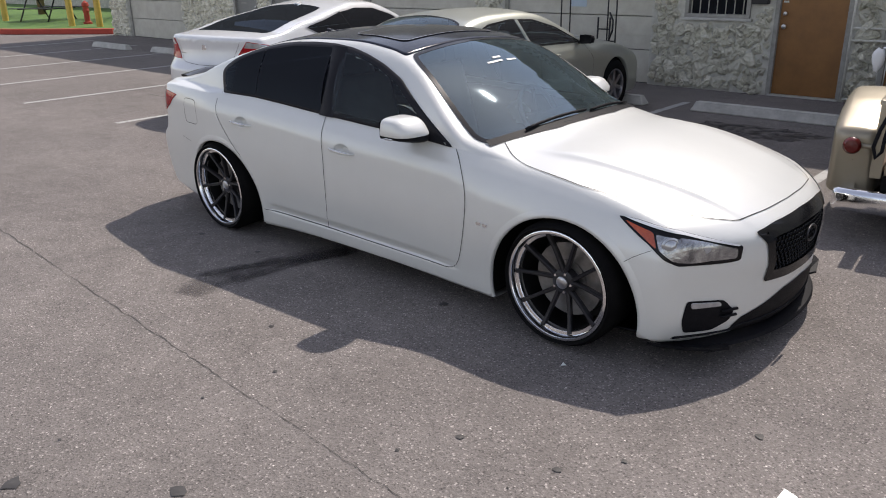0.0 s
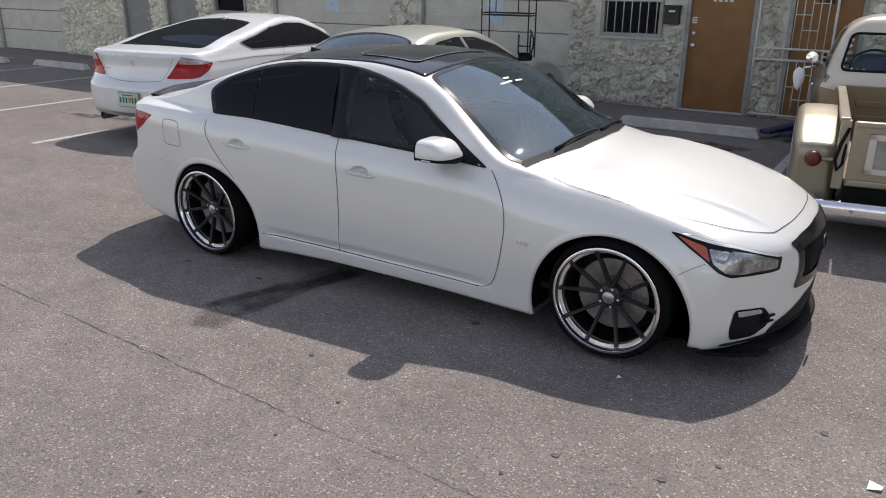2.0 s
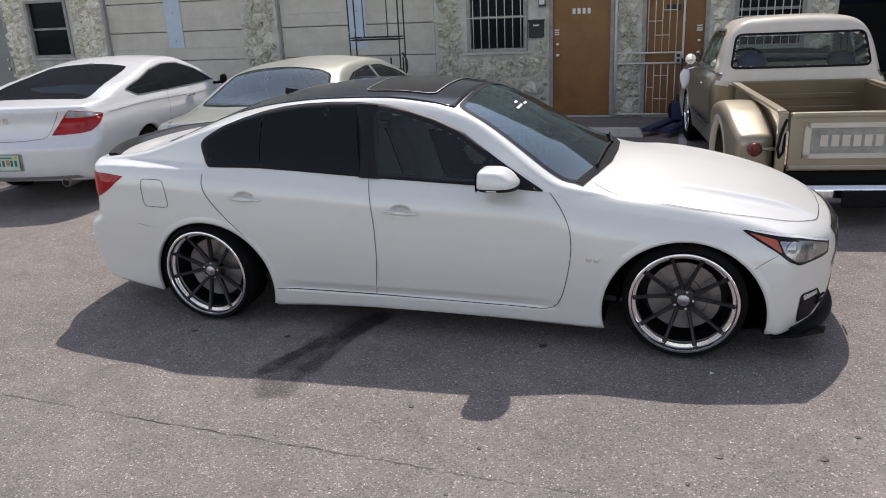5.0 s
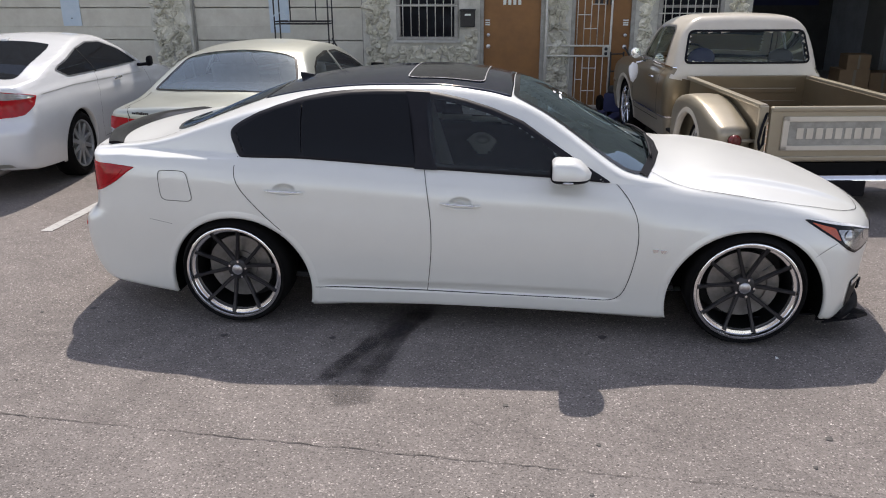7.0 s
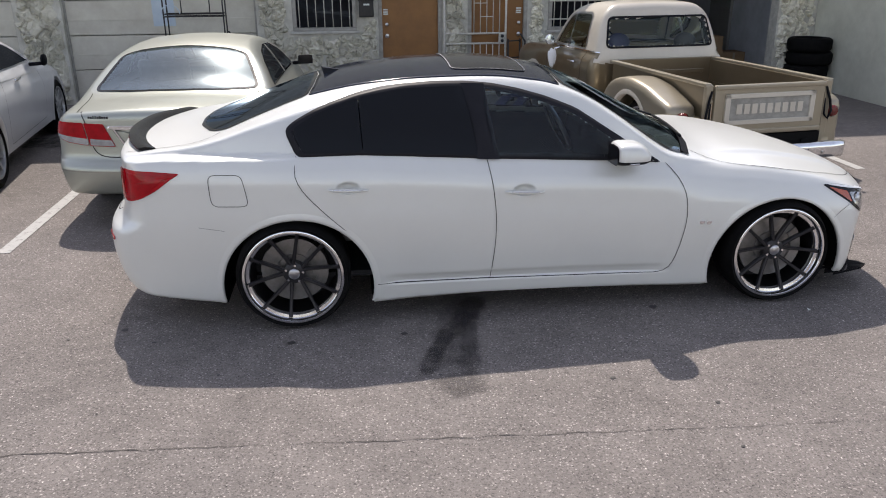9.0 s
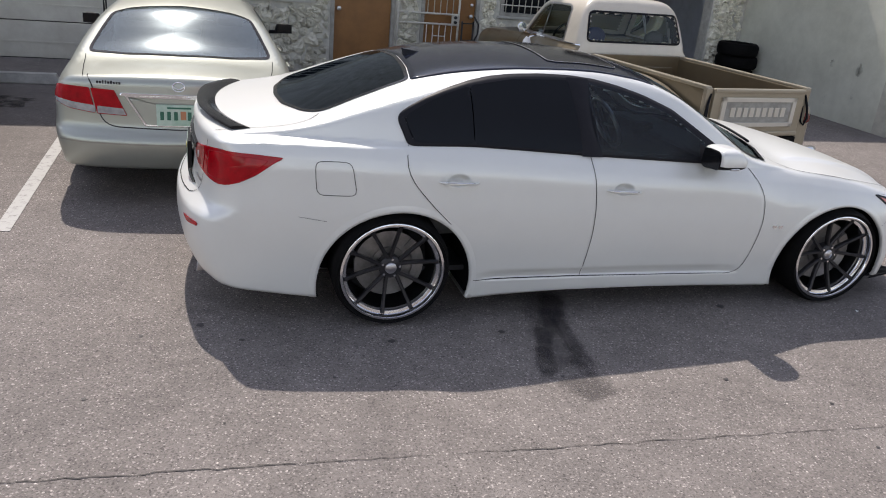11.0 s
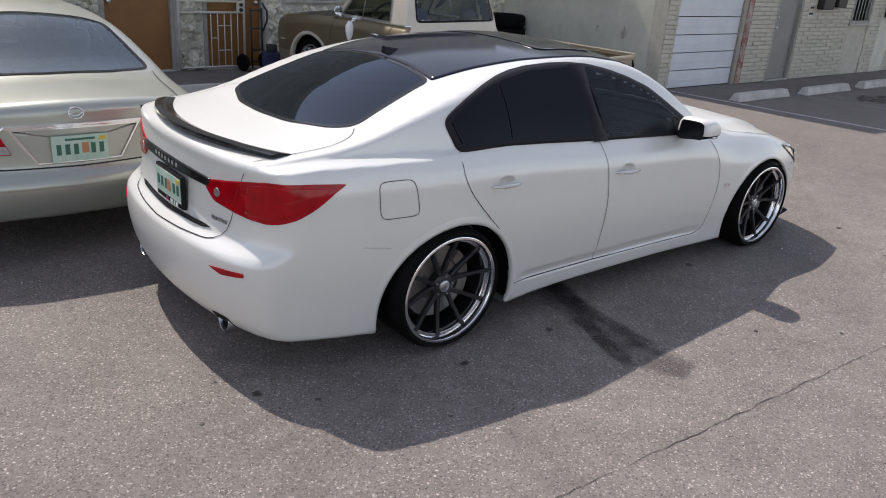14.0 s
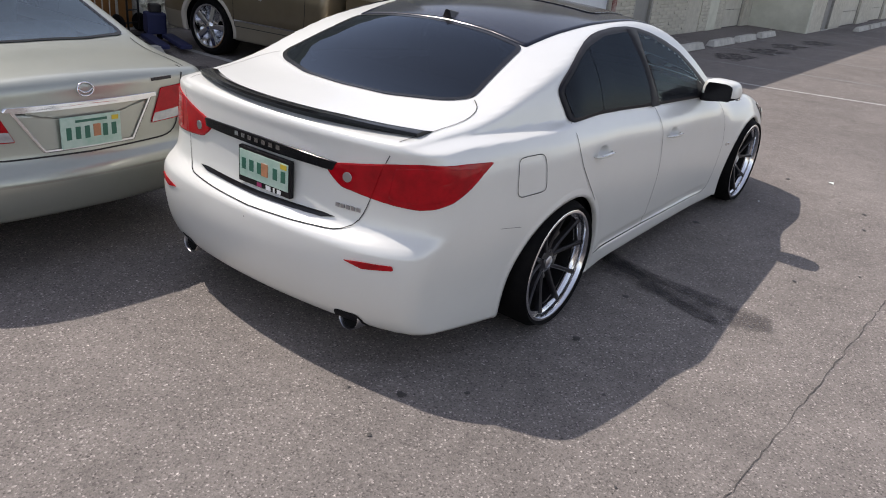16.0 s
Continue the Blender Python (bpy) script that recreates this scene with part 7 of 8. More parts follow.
    box("chassis_rail", (-0.95, -0.45, 0.26), (1.3, -0.38, 0.38), "dark_well", car)
    box("chassis_rail", (-0.95, 0.38, 0.26), (1.3, 0.45, 0.38), "dark_well", car)
    box("rear_crossmember", (-0.93, -0.58, 0.30), (-0.87, 0.58, 0.44), "dark_well", car)
    tube("rear_axle", [(0, -0.7, 0.335), (0, 0.7, 0.335)], 0.05, "dark_well", car)
    S.patch("rear_window", "rear", bw, "glass_pale", car, -0.002)
    S.patch("rear_window_seal", "rear", bw, "black", car, 0.008, hole=inset(bw, 0.022), rim=0.006)
    S.patch("windshield", "top", ws, "glass_pale", car, 0.003)
    box("cab_floor", (1.25, -0.78, 0.36), (2.55, 0.78, 0.4), "dark_cloth", car)
    bm = bmesh.new()
    add_box(bm, (1.3, -0.7, 0.5), (1.45, 0.7, 0.99), 0.05)
    add_box(bm, (1.35, -0.7, 0.45), (1.85, 0.7, 0.6), 0.05)
    part("bench_seat", bm, "dark_cloth", car, "", True)
    box("dashboard", (2.25, -0.78, 0.8), (2.5, 0.78, 0.99), "bronze", car, 0.04)
    t = np.linspace(0, 2 * math.pi, 28, endpoint=False)
    m = pose(2.1, 0.36, 1.02, 0, 55, 0)
    sw = tube("steering_wheel", [m @ Vector((0.2 * math.cos(a), 0.2 * math.sin(a), 0)) for a in t], 0.013, "black", car, 8, True)
    tube("steering_column", [m @ Vector((0, 0, 0)), (2.4, 0.36, 0.85)], 0.025, "black", sw)
    bm = bmesh.new()
    bmesh.ops.create_icosphere(bm, subdivisions=3, radius=0.15)
    for v in bm.verts:
        v.co = Vector((1.42 + v.co.x * 0.5, 0.42 + v.co.y, 1.08 + v.co.z * 0.75))
    part("seat_cushion", bm, "blue", car, "dark round cushion on the seat", True)
    bm = bmesh.new()
    bmesh.ops.create_icosphere(bm, subdivisions=3, radius=0.14)
    for v in bm.verts:
        v.co = Vector((1.42 + v.co.x * 0.5, -0.45 + v.co.y, 1.08 + v.co.z * 0.7))
    part("seat_cushion", bm, "dark_cloth", car, "", True)
    return car


coupe_car = coupe()
saloon_car = saloon()
truck = pickup()

# ---------------------------------------------------------------- doors, windows and things along the walls
def window_unit(name, x0, x1, z0, z1, label, bars=7, rails=(0.5,), y=FACE_Y):
    w = thing(name, label, "window")
    w["kind"] = "structure"
    for nm, lo, hi in (("window_frame", (x0 - 0.04, y - 0.03, z0 - 0.05), (x1 + 0.04, y + 0.05, z0)), ("window_frame", (x0 - 0.04, y - 0.03, z1), (x1 + 0.04, y + 0.05, z1 + 0.05)),
                       ("window_frame", (x0 - 0.04, y - 0.028, z0 + 0.001), (x0 + 0.02, y + 0.05, z1 - 0.001)), ("window_frame", (x1 - 0.02, y - 0.028, z0 + 0.001), (x1 + 0.04, y + 0.05, z1 - 0.001)),
                       ("meeting_rail", (x0 + 0.02, y + 0.03, (z0 + z1) / 2 - 0.02), (x1 - 0.02, y + 0.06, (z0 + z1) / 2 + 0.02))):
        box(nm, lo, hi, "frame", w, 0.006)
    box("window_sill", (x0 - 0.08, y - 0.06, z0 - 0.09), (x1 + 0.08, y + 0.02, z0 - 0.051), "concrete", w, 0.008)
    box("pane", (x0 + 0.02, y + 0.06, z0), (x1 - 0.02, y + 0.066, z1), "glass_tint", w)
    # thin dark sheet in place of the unlit room behind the pane
    box("dark_room", (x0, y + 0.2, z0), (x1, y + 0.21, z1), "dark_cloth", w)
    for k in range(bars):
        x = x0 + (k + 0.5) * (x1 - x0) / bars
        tube("bar", [(x, y - 0.015, z0 - 0.03), (x, y - 0.015, z1 + 0.03)], 0.008, "iron_white", w, 6)
    for r in rails:
        z = z0 + r * (z1 - z0)
        if bars:
            tube("bar", [(x0 - 0.03, y - 0.028, z), (x1 + 0.03, y - 0.028, z)], 0.01, "iron_white", w, 6)
    rg = random.Random(int((x0 + 40) * 10))
    for k in range(4):
        a, z, s = rg.uniform(x0 + 0.1, x1 - 0.15), rg.uniform(z0 + 0.05, z1 - 0.3), rg.uniform(0.04, 0.1)
        box("object_inside", (a, y + 0.1, z), (a + s, y + 0.12, z + s * 1.3), rg.choice(("cardboard", "frame", "iron_dark", "plate")), w, 0.004)
    return w


window_unit("window_1", -0.42, 0.46, 1.07, 2.0, "barred dark window with white iron grille")
window_unit("window_2", 3.52, 4.38, 1.03, 2.0, "barred dark window with scrolled white grille", 8, (0.12, 0.4))
window_unit("window_3", -8.9, -8.04, 1.17, 2.1, "white-framed dark window with patterned curtain", 0)
window_unit("window_4", 13.95, 14.75, 1.05, 2.0, "dark barred window in the brick wall", 6, (0.5,), WING_Y)


def plain_door(name, x0, x1, y, mat, label, knob_side=-1, wood=False):
    d = thing(name, label, "door")
    d["kind"] = "structure"
    box("leaf", (x0 + 0.03, y + 0.05, 0.025), (x1 - 0.03, y + 0.095, 2.03), mat, d, 0.004)
    box("threshold", (x0, y - 0.03, 0.0), (x1, y + 0.12, 0.02), "concrete", d, 0.004)
    for a in (x0 - 0.03, x1 - 0.03):
        box("jamb", (a, y - 0.012, 0.0), (a + 0.06, y + 0.12, 2.06), "frame", d, 0.005)
    kx = x0 + 0.1 if knob_side < 0 else x1 - 0.1
    for z, r in ((0.93, 0.03), (1.1, 0.024)):
        k = lathe("knob" if z < 1 else "deadbolt", [(0.0, -0.05), (r, -0.045), (r * 1.1, -0.03), (r * 0.5, -0.018), (r * 0.6, 0.0)], "alloy", d, 18)
        k.location = (kx, y + 0.05, z)
    return d


door1 = plain_door("door_1", 0.86, 1.78, FACE_Y, "door_brown", "closed orange-brown painted flush door")
door2 = plain_door("door_2", 2.24, 3.12, FACE_Y, "door_brown", "closed orange-brown door behind an iron gate", 1)
door3 = plain_door("door_3", -10.43, -9.49, FACE_Y, "door_grey", "closed pale grey door with a round sticker", 1)
door4 = plain_door("door_4", -11.9, -10.98, FACE_Y, "door_grey", "closed pale grey metal door", 1)
door5 = plain_door("door_5", 11.15, 11.95, WING_Y, "door_grey", "closed pale grey door in the brick wall", -1)
door6 = plain_door("door_6", 20.2, 21.0, 3.2, "door_grey", "closed pale grey door in the far brick wall", -1)
for k in range(4):
    for d, x in ((door1, 1.18), (door2, 2.55)):
        box("number_bar", (x + k * 0.075, FACE_Y + 0.042, 1.54), (x + k * 0.075 + 0.045, FACE_Y + 0.05, 1.62), "plate" if d is door1 else "iron_dark", d)
for z in (1.24, 1.27, 1.305):
    box("notice", (0.91, FACE_Y + 0.046, z), (0.98, FACE_Y + 0.05, z + 0.02), "plate", door1)
    box("notice", (2.98, FACE_Y + 0.046, z), (3.06, FACE_Y + 0.05, z + 0.02), "plate", door2)
lathe("round_sticker", [(0.0, -0.002), (0.09, -0.002), (0.09, 0.0)], "plate", door3, 20).location = (-9.96, FACE_Y + 0.05, 1.5)
box("sticker_mark", (-10.0, FACE_Y + 0.044, 1.47), (-9.92, FACE_Y + 0.048, 1.53), "frame", door3)
box("mail_slot", (-11.7, FACE_Y + 0.044, 1.0), (-11.45, FACE_Y + 0.05, 1.03), "frame", door4)


def iron_gate():
    g = thing("security_gate", "white-painted iron security gate before a brown door", "gate")
    y, x0, x1 = FACE_Y - 0.06, 1.84, 2.8
    for nm, pts, r in (("gate_frame", [(x0, y, 0.03), (x0, y, 2.05)], 0.018), ("gate_frame", [(x1, y, 0.03), (x1, y, 2.05)], 0.018), ("gate_rail", [(x0, y, 0.05), (x1, y, 0.05)], 0.015),
                       ("gate_rail", [(x0, y, 0.80), (x1, y, 0.80)], 0.016), ("gate_rail", [(x0, y, 0.95), (x1, y, 0.95)], 0.016), ("gate_rail", [(x0, y, 2.03), (x1, y, 2.03)], 0.015)):
        tube(nm, pts, r, "iron_white", g, 6)
    for k in range(5):
        x = 2.3 + k * 0.1
        for a, b in ((0.05, 0.80), (0.95, 2.03)):
            tube("gate_bar", [(x, y, a), (x, y, b)], 0.0075, "iron_white", g, 6)
    for a, b, z in ((2.4, 2.6, 0.28), (2.3, 2.4, 0.45), (2.4, 2.6, 0.62), (2.4, 2.6, 1.2), (2.3, 2.5, 1.4), (2.5, 2.7, 1.55)):
        tube("gate_link", [(a, y, z), (b, y, z)], 0.0075, "iron_white", g, 6)
    bm = bmesh.new()
    add_box(bm, (x1 - 0.11, y - 0.02, 0.8), (x1 - 0.015, y + 0.02, 0.95), 0.006)
    box_ = part("lock_box", bm, "iron_white", g)
    for z in (0.84, 0.91):
        lathe("lock", [(0.0, -0.05), (0.022, -0.045), (0.026, -0.02), (0.02, 0.0)], "iron_dark", box_, 16).location = (x1 - 0.06, y - 0.02, z)
    return g


iron_gate()
bm = bmesh.new()
add_box(bm, (0.54, FACE_Y - 0.13, 1.22), (0.76, FACE_Y - 0.02, 1.46), 0.012)
mail = tagged(part("mailbox", bm, "iron_dark"), "black metal wall mailbox beside the door", "mailbox")
box("lid", (0.53, FACE_Y - 0.15, 1.455), (0.77, FACE_Y - 0.02, 1.485), "iron_dark", mail, 0.008)
box("name_bar", (0.61, FACE_Y - 0.134, 1.39), (0.7, FACE_Y - 0.1305, 1.415), "plate", mail)
box("wall_plate", (0.6, FACE_Y - 0.02, 1.26), (0.7, FACE_Y + 0.002, 1.42), "iron_dark", mail)


def wall_lantern(x):
    l = tagged(box("wall_lantern", (x - 0.05, FACE_Y - 0.14, 1.67), (x + 0.05, FACE_Y - 0.04, 1.7), "iron_dark", None, 0.006), "black wall lantern with frosted panes", "lamp", "wall lanterns")
    box("shade", (x - 0.042, FACE_Y - 0.132, 1.7), (x + 0.042, FACE_Y - 0.048, 1.86), "plate", l, 0.004)
    for dx in (-0.045, 0.045):
        for dy in (-0.135, -0.045):
            tube("post", [(x + dx, FACE_Y + dy, 1.69), (x + dx, FACE_Y + dy, 1.87)], 0.005, "iron_dark", l, 6)
    box("cap", (x - 0.055, FACE_Y - 0.145, 1.86), (x + 0.055, FACE_Y - 0.035, 1.9), "iron_dark", l, 0.012)
    box("bracket", (x - 0.02, FACE_Y - 0.05, 1.72), (x + 0.02, FACE_Y + 0.002, 1.84), "iron_dark", l)


wall_lantern(0.745)
wall_lantern(3.3)
for x, z0 in ((-5.84, 1.22), (-2.35, 1.12)):
    p = tagged(box("paint_patch", (x - 0.16, FACE_Y + 0.088, z0), (x + 0.16, FACE_Y + 0.0935, 2.3), "pale_blue"), "pale blue panel fixed to the garage door", "panel", "blue panels")
    for z in (z0 + 0.12, z0 + 0.6):
        lathe("screw", [(0.0, -0.004), (0.01, -0.003), (0.011, 0.0)], "iron_dark", p, 10).location = (x, FACE_Y + 0.088, z)


def wire_rack():
    """A tall wheeled stand of black bar, before the garage door."""
    r = thing("wire_rack", "tall black wire rack standing before the garage door", "rack")
    for x in (-2.2, -1.38):
        for y in (7.6, 7.85):
            tube("upright", [(x, y, 0.0), (x, y, 2.3)], 0.011, "iron_dark", r, 6)
    for z in (0.62, 1.29, 2.2):
        for dz in (0.0, 0.035):
            tube("shelf_hoop", [(-2.2, 7.6, z + dz), (-1.38, 7.6, z + dz), (-1.38, 7.85, z + dz), (-2.2, 7.85, z + dz)], 0.008, "iron_dark", r, 6, True)
        for k in range(8):
            tube("shelf_wire", [(-2.2 + k * 0.117, 7.6, z), (-2.2 + k * 0.117, 7.85, z)], 0.004, "iron_dark", r, 5)
    for x in (-1.95, -1.56):
        tube("hanger", [(x, 7.6, 1.32), (x, 7.6, 2.3)], 0.008, "iron_dark", r, 6)
    t = np.linspace(0, math.pi, 12)
    tube("hose_loop", [(-2.1 - 0.13 * math.cos(a), 7.58, 1.33 + 0.12 * math.sin(a)) for a in t], 0.008, "pale_blue", r, 6)
    return r


def hand_truck(x, y, top, rz=0.0, label="black two-wheeled hand truck leaning upright", loop="iron_dark"):
    h = thing("hand_truck", label, "hand truck", at=(x, y, 0), rz=rz)
    for s in (-0.1, 0.1):
        tube("rail", [(s, 0, 0.05), (s, 0.02, top - 0.12)], 0.014, "iron_dark", h, 8)
    t = np.linspace(0, math.pi, 14)
    tube("handle", [(-0.1, 0.02, top - 0.12)] + [(-0.1 * math.cos(a), 0.02, top - 0.12 + 0.1 * math.sin(a)) for a in t] + [(0.1, 0.02, top - 0.12)], 0.015, loop, h, 8)
    for z in (0.3, 0.6, 0.85):
        tube("cross_bar", [(-0.1, 0.01, z), (0.1, 0.01, z)], 0.01, "iron_dark", h, 8)
    tube("grip", [(0.1, 0.0, top - 0.45), (0.17, -0.02, top - 0.3), (0.17, -0.02, top - 0.16), (0.1, 0.0, top - 0.05)], 0.014, loop, h, 8)
    box("toe_plate", (-0.2, -0.2, 0.01), (0.2, 0.0, 0.02), "iron_dark", h, 0.003)
    for s in (-0.2, 0.2):
        w = lathe("wheel", [(0.0, -0.025), (0.06, -0.025), (0.07, -0.03), (0.11, -0.028), (0.125, 0.0), (0.11, 0.028), (0.07, 0.03), (0.0, 0.025)], "rubber", h, 28)
        w.matrix_basis = pose(s, 0.08, 0.125, 0, 0, 90)
    tube("axle", [(-0.2, 0.08, 0.125), (0.2, 0.08, 0.125)], 0.012, "iron_dark", h, 8)
    return h


wire_rack()
hand_truck(-1.42, 7.55, 1.14)
hand_truck(2.9, 7.95, 1.0, 15, "dark pallet truck handle by the iron gate")


def pallet_jack():
    j = thing("pallet_jack", "dark blue pallet jack on the asphalt near the wall", "pallet jack", at=(2.82, 7.35, 0), rz=-20)
    box("pump_body", (-0.12, -0.1, 0.1), (0.12, 0.14, 0.36), "blue", j, 0.03)
    box("pump_cap", (-0.07, -0.06, 0.36), (0.07, 0.08, 0.46), "iron_dark", j, 0.02)
    for s in (-0.2, 0.06):
        box("fork", (s, -0.9, 0.06), (s + 0.14, -0.05, 0.11), "blue", j, 0.012)
    for s in (-0.08, 0.08):
        w = lathe("steer_wheel", [(0.0, -0.025), (0.085, -0.022), (0.09, 0.0), (0.085, 0.022), (0.0, 0.025)], "rubber", j, 24)
        w.matrix_basis = pose(s, 0.12, 0.09, 0, 0, 90)
    return j


pallet_jack()


def tyre_stack(x, y):
    for k in range(4):
        r = 0.345 - 0.012 * (k % 2)
        t = lathe("spare_tyre", [(r * 0.6, 0.03), (r * 0.68, 0.0), (r * 0.88, 0.0), (r - 0.012, 0.02), (r, 0.05), (r, 0.155), (r - 0.012, 0.185), (r * 0.88, 0.205), (r * 0.68, 0.205), (r * 0.6, 0.175), (r * 0.6, 0.03)], "rubber", None, 44)
        t.matrix_basis = pose(x + 0.02 * (-1) ** k, y + 0.015 * (k % 3), 0.21 * (k + 1) - 0.005 + 0.0, -90, 0, 20 * k)
        tagged(t, "worn black tyre in a stack by the wall", "tyre", "stacked tyres")


tyre_stack(7.66, 7.78)
tagged(box("banner", (5.4, 13.86, 1.35), (7.6, 13.895, 2.2), "blue"), "dark blue banner on the garage back wall", "banner")
for k in range(4):
    box("banner_letter", (5.7 + 0.42 * k, 13.85, 1.6), (5.95 + 0.42 * k, 13.86, 1.95), "frame", bpy.data.objects["banner"])
for x, y, s, h in ((6.9, 10.2, 0.5, 0.4), (7.45, 10.3, 0.45, 0.34), (7.0, 10.2, 0.38, 0.25)):
    z = 0.01 if h > 0.3 else 0.41
    b = tagged(box("cardboard_box", (x, y, z), (x + s, y + s, z + h), "cardboard", None, 0.006), "brown cardboard box on the garage floor", "box", "cardboard boxes")
    box("tape", (x + s * 0.45, y - 0.002, z + 0.01), (x + s * 0.55, y + 0.0, z + h - 0.01), "champagne", b)
inner = tagged(box("door_7", (7.84, 11.0, 0.01), (7.899, 11.9, 2.05), "door_grey", None, 0.005), "pale inner door of the garage", "door", kind="structure")
tagged(box("rust_strip", (10.16, WING_Y - 0.03, 0.0), (10.31, WING_Y - 0.002, 2.6), "rust", None, 0.008), "peeling red timber strip beside the garage door", "trim", kind="structure")
for bx0, bx1, bz in ((12.45, 12.85, 1.26), (13.0, 13.35, 1.3)):
    mb = tagged(box("mailbox", (bx0, WING_Y - 0.16, bz), (bx1, WING_Y - 0.022, bz + 0.3), "iron_dark", None, 0.02), "black metal mailbox on the brick wall", "mailbox", "wall mailboxes")
    box("flap", (bx0 + 0.02, WING_Y - 0.168, bz + 0.2), (bx1 - 0.02, WING_Y - 0.158, bz + 0.27), "black", mb, 0.003)
lamp_w = tagged(box("wall_lamp", (15.38, WING_Y - 0.2, 1.12), (15.58, WING_Y - 0.025, 1.42), "iron_dark", None, 0.03), "black wall lamp on the pilaster", "lamp")
box("cap", (15.36, WING_Y - 0.215, 1.42), (15.6, WING_Y - 0.025, 1.46), "black", lamp_w, 0.01)
tagged(box("trim_pilaster", (15.3, WING_Y - 0.022, 0.0), (15.9, WING_Y - 0.002, 3.0), "wall_grey", None, 0.006), "plain grey rendered pilaster", "trim", kind="structure")
meter = tagged(box("notice_board", (12.2, WING_Y - 0.02, 1.1), (12.4, WING_Y - 0.004, 1.6), "plate", None, 0.003), "small white notice on the brick wall", "sign")
for k in range(4):
    box("notice_bar", (12.23, WING_Y - 0.024, 1.16 + 0.1 * k), (12.37, WING_Y - 0.02, 1.2 + 0.1 * k), "iron_dark", meter)


# ---------------------------------------------------------------- stains, litter, the far corner
def blot(name, pts, z, mat, label):
    """A flat uneven stain with its own outline."""
    P = np.array(pts, float)
    c = P.mean(0)
    verts, faces, n = [], [], 0
    rg = random.Random(len(pts) + int(100 * abs(P[0][0])))
    ring = []
    for i in range(len(P)):
        a, b = P[i], P[(i + 1) % len(P)]
        for s in range(6):
            q = a + (b - a) * s / 6
            d = q - c
            ring.append(c + d * (1 + rg.uniform(-0.1, 0.1)))
    verts = [(c[0], c[1], z)] + [(q[0], q[1], z) for q in ring]
    m = len(ring)
    faces = [(0, 1 + i, 1 + (i + 1) % m) for i in range(m)]
    ob = mesh_object(name, verts, faces, mat)
    return tagged(ob, label, "stain", kind="structure")


def stain_material(name, dark, amount):
    """A thin dark film that lets the asphalt show through in patches."""
    m = bpy.data.materials.new(name)
    m.use_nodes = True
    n, l = m.node_tree.nodes, m.node_tree.links
    b = n["Principled BSDF"]
    b.inputs["Base Color"].default_value = (*dark, 1)
    b.inputs["Roughness"].default_value = 0.7
    tc, nz, mr = n.new("ShaderNodeTexCoord"), n.new("ShaderNodeTexNoise"), n.new("ShaderNodeMapRange")
    nz.inputs["Scale"].default_value, nz.inputs["Detail"].default_value = 9.0, 8.0
    mr.inputs["From Min"].default_value, mr.inputs["From Max"].default_value, mr.inputs["To Max"].default_value = 0.34, 0.66, amount
    l.new(tc.outputs["Object"], nz.inputs["Vector"])
    l.new(nz.outputs["Fac"], mr.inputs["Value"])
    l.new(mr.outputs[0], b.inputs["Alpha"])
    return m


M["film"] = stain_material("thin_oil_film", (0.03, 0.026, 0.026), 0.75)
M["film_light"] = stain_material("faint_damp_film", (0.05, 0.045, 0.042), 0.5)
def oil_run(name, line, z, amount, label):
    """A run of old oil along a line (x, y, half width): strongest along its middle, fading to its uneven edges."""
    P = np.array(line, float)
    at = np.linspace(0, len(P) - 1, 60)
    x, y, w = (np.interp(at, np.arange(len(P)), P[:, i]) for i in range(3))
    rg = np.random.default_rng(int(1000 * abs(P[0, 0])))
    cols = np.linspace(-1, 1, 13)
    t = np.stack([np.gradient(x), np.gradient(y)], 1)
    t /= np.linalg.norm(t, axis=1, keepdims=True)
    wob = np.convolve(rg.uniform(0.75, 1.25, 64), np.ones(5) / 5, "valid")
    verts, fade = [], []
    for i in range(60):
        for c in cols:
            verts.append((x[i] - t[i, 1] * w[i] * c * wob[i], y[i] + t[i, 0] * w[i] * c * wob[i], z))
            fade.append(float(np.clip((1 - abs(c)) * 2.2, 0, 1) * np.clip(min(i, 59 - i) / 7, 0, 1)))
    ob = mesh_object(name, verts, [(i * 13 + j, i * 13 + j + 1, (i + 1) * 13 + j + 1, (i + 1) * 13 + j) for i in range(59) for j in range(12)], amount)
    ob.data.attributes.new("fade", "FLOAT", "POINT").data.foreach_set("value", fade)
    return tagged(ob, label, "stain", kind="structure")


for nm, k in (("run", 0.55), ("run_light", 0.36)):
    m = stain_material("oil_" + nm, (0.028, 0.024, 0.027), k)
    n, l = m.node_tree.nodes, m.node_tree.links
    at, mu = n.new("ShaderNodeAttribute"), n.new("ShaderNodeMath")
    at.attribute_name, mu.operation = "fade", "MULTIPLY"
    n["Map Range"].inputs["From Min"].default_value, n["Map Range"].inputs["From Max"].default_value = 0.12, 0.52
    l.new(n["Map Range"].outputs[0], mu.inputs[0])
    l.new(at.outputs["Fac"], mu.inputs[1])
    l.new(mu.outputs[0], n["Principled BSDF"].inputs["Alpha"])
    M[nm] = m
oil_run("oil_stain", [(1.06, 0.35, 0.1), (1.0, 0.15, 0.13), (0.93, 0.0, 0.15), (0.87, -0.13, 0.1), (0.83, -0.3, 0.1), (0.8, -0.5, 0.13), (0.79, -0.68, 0.15)], 0.005, "run_light", "dark oily run on the asphalt under the sedan")
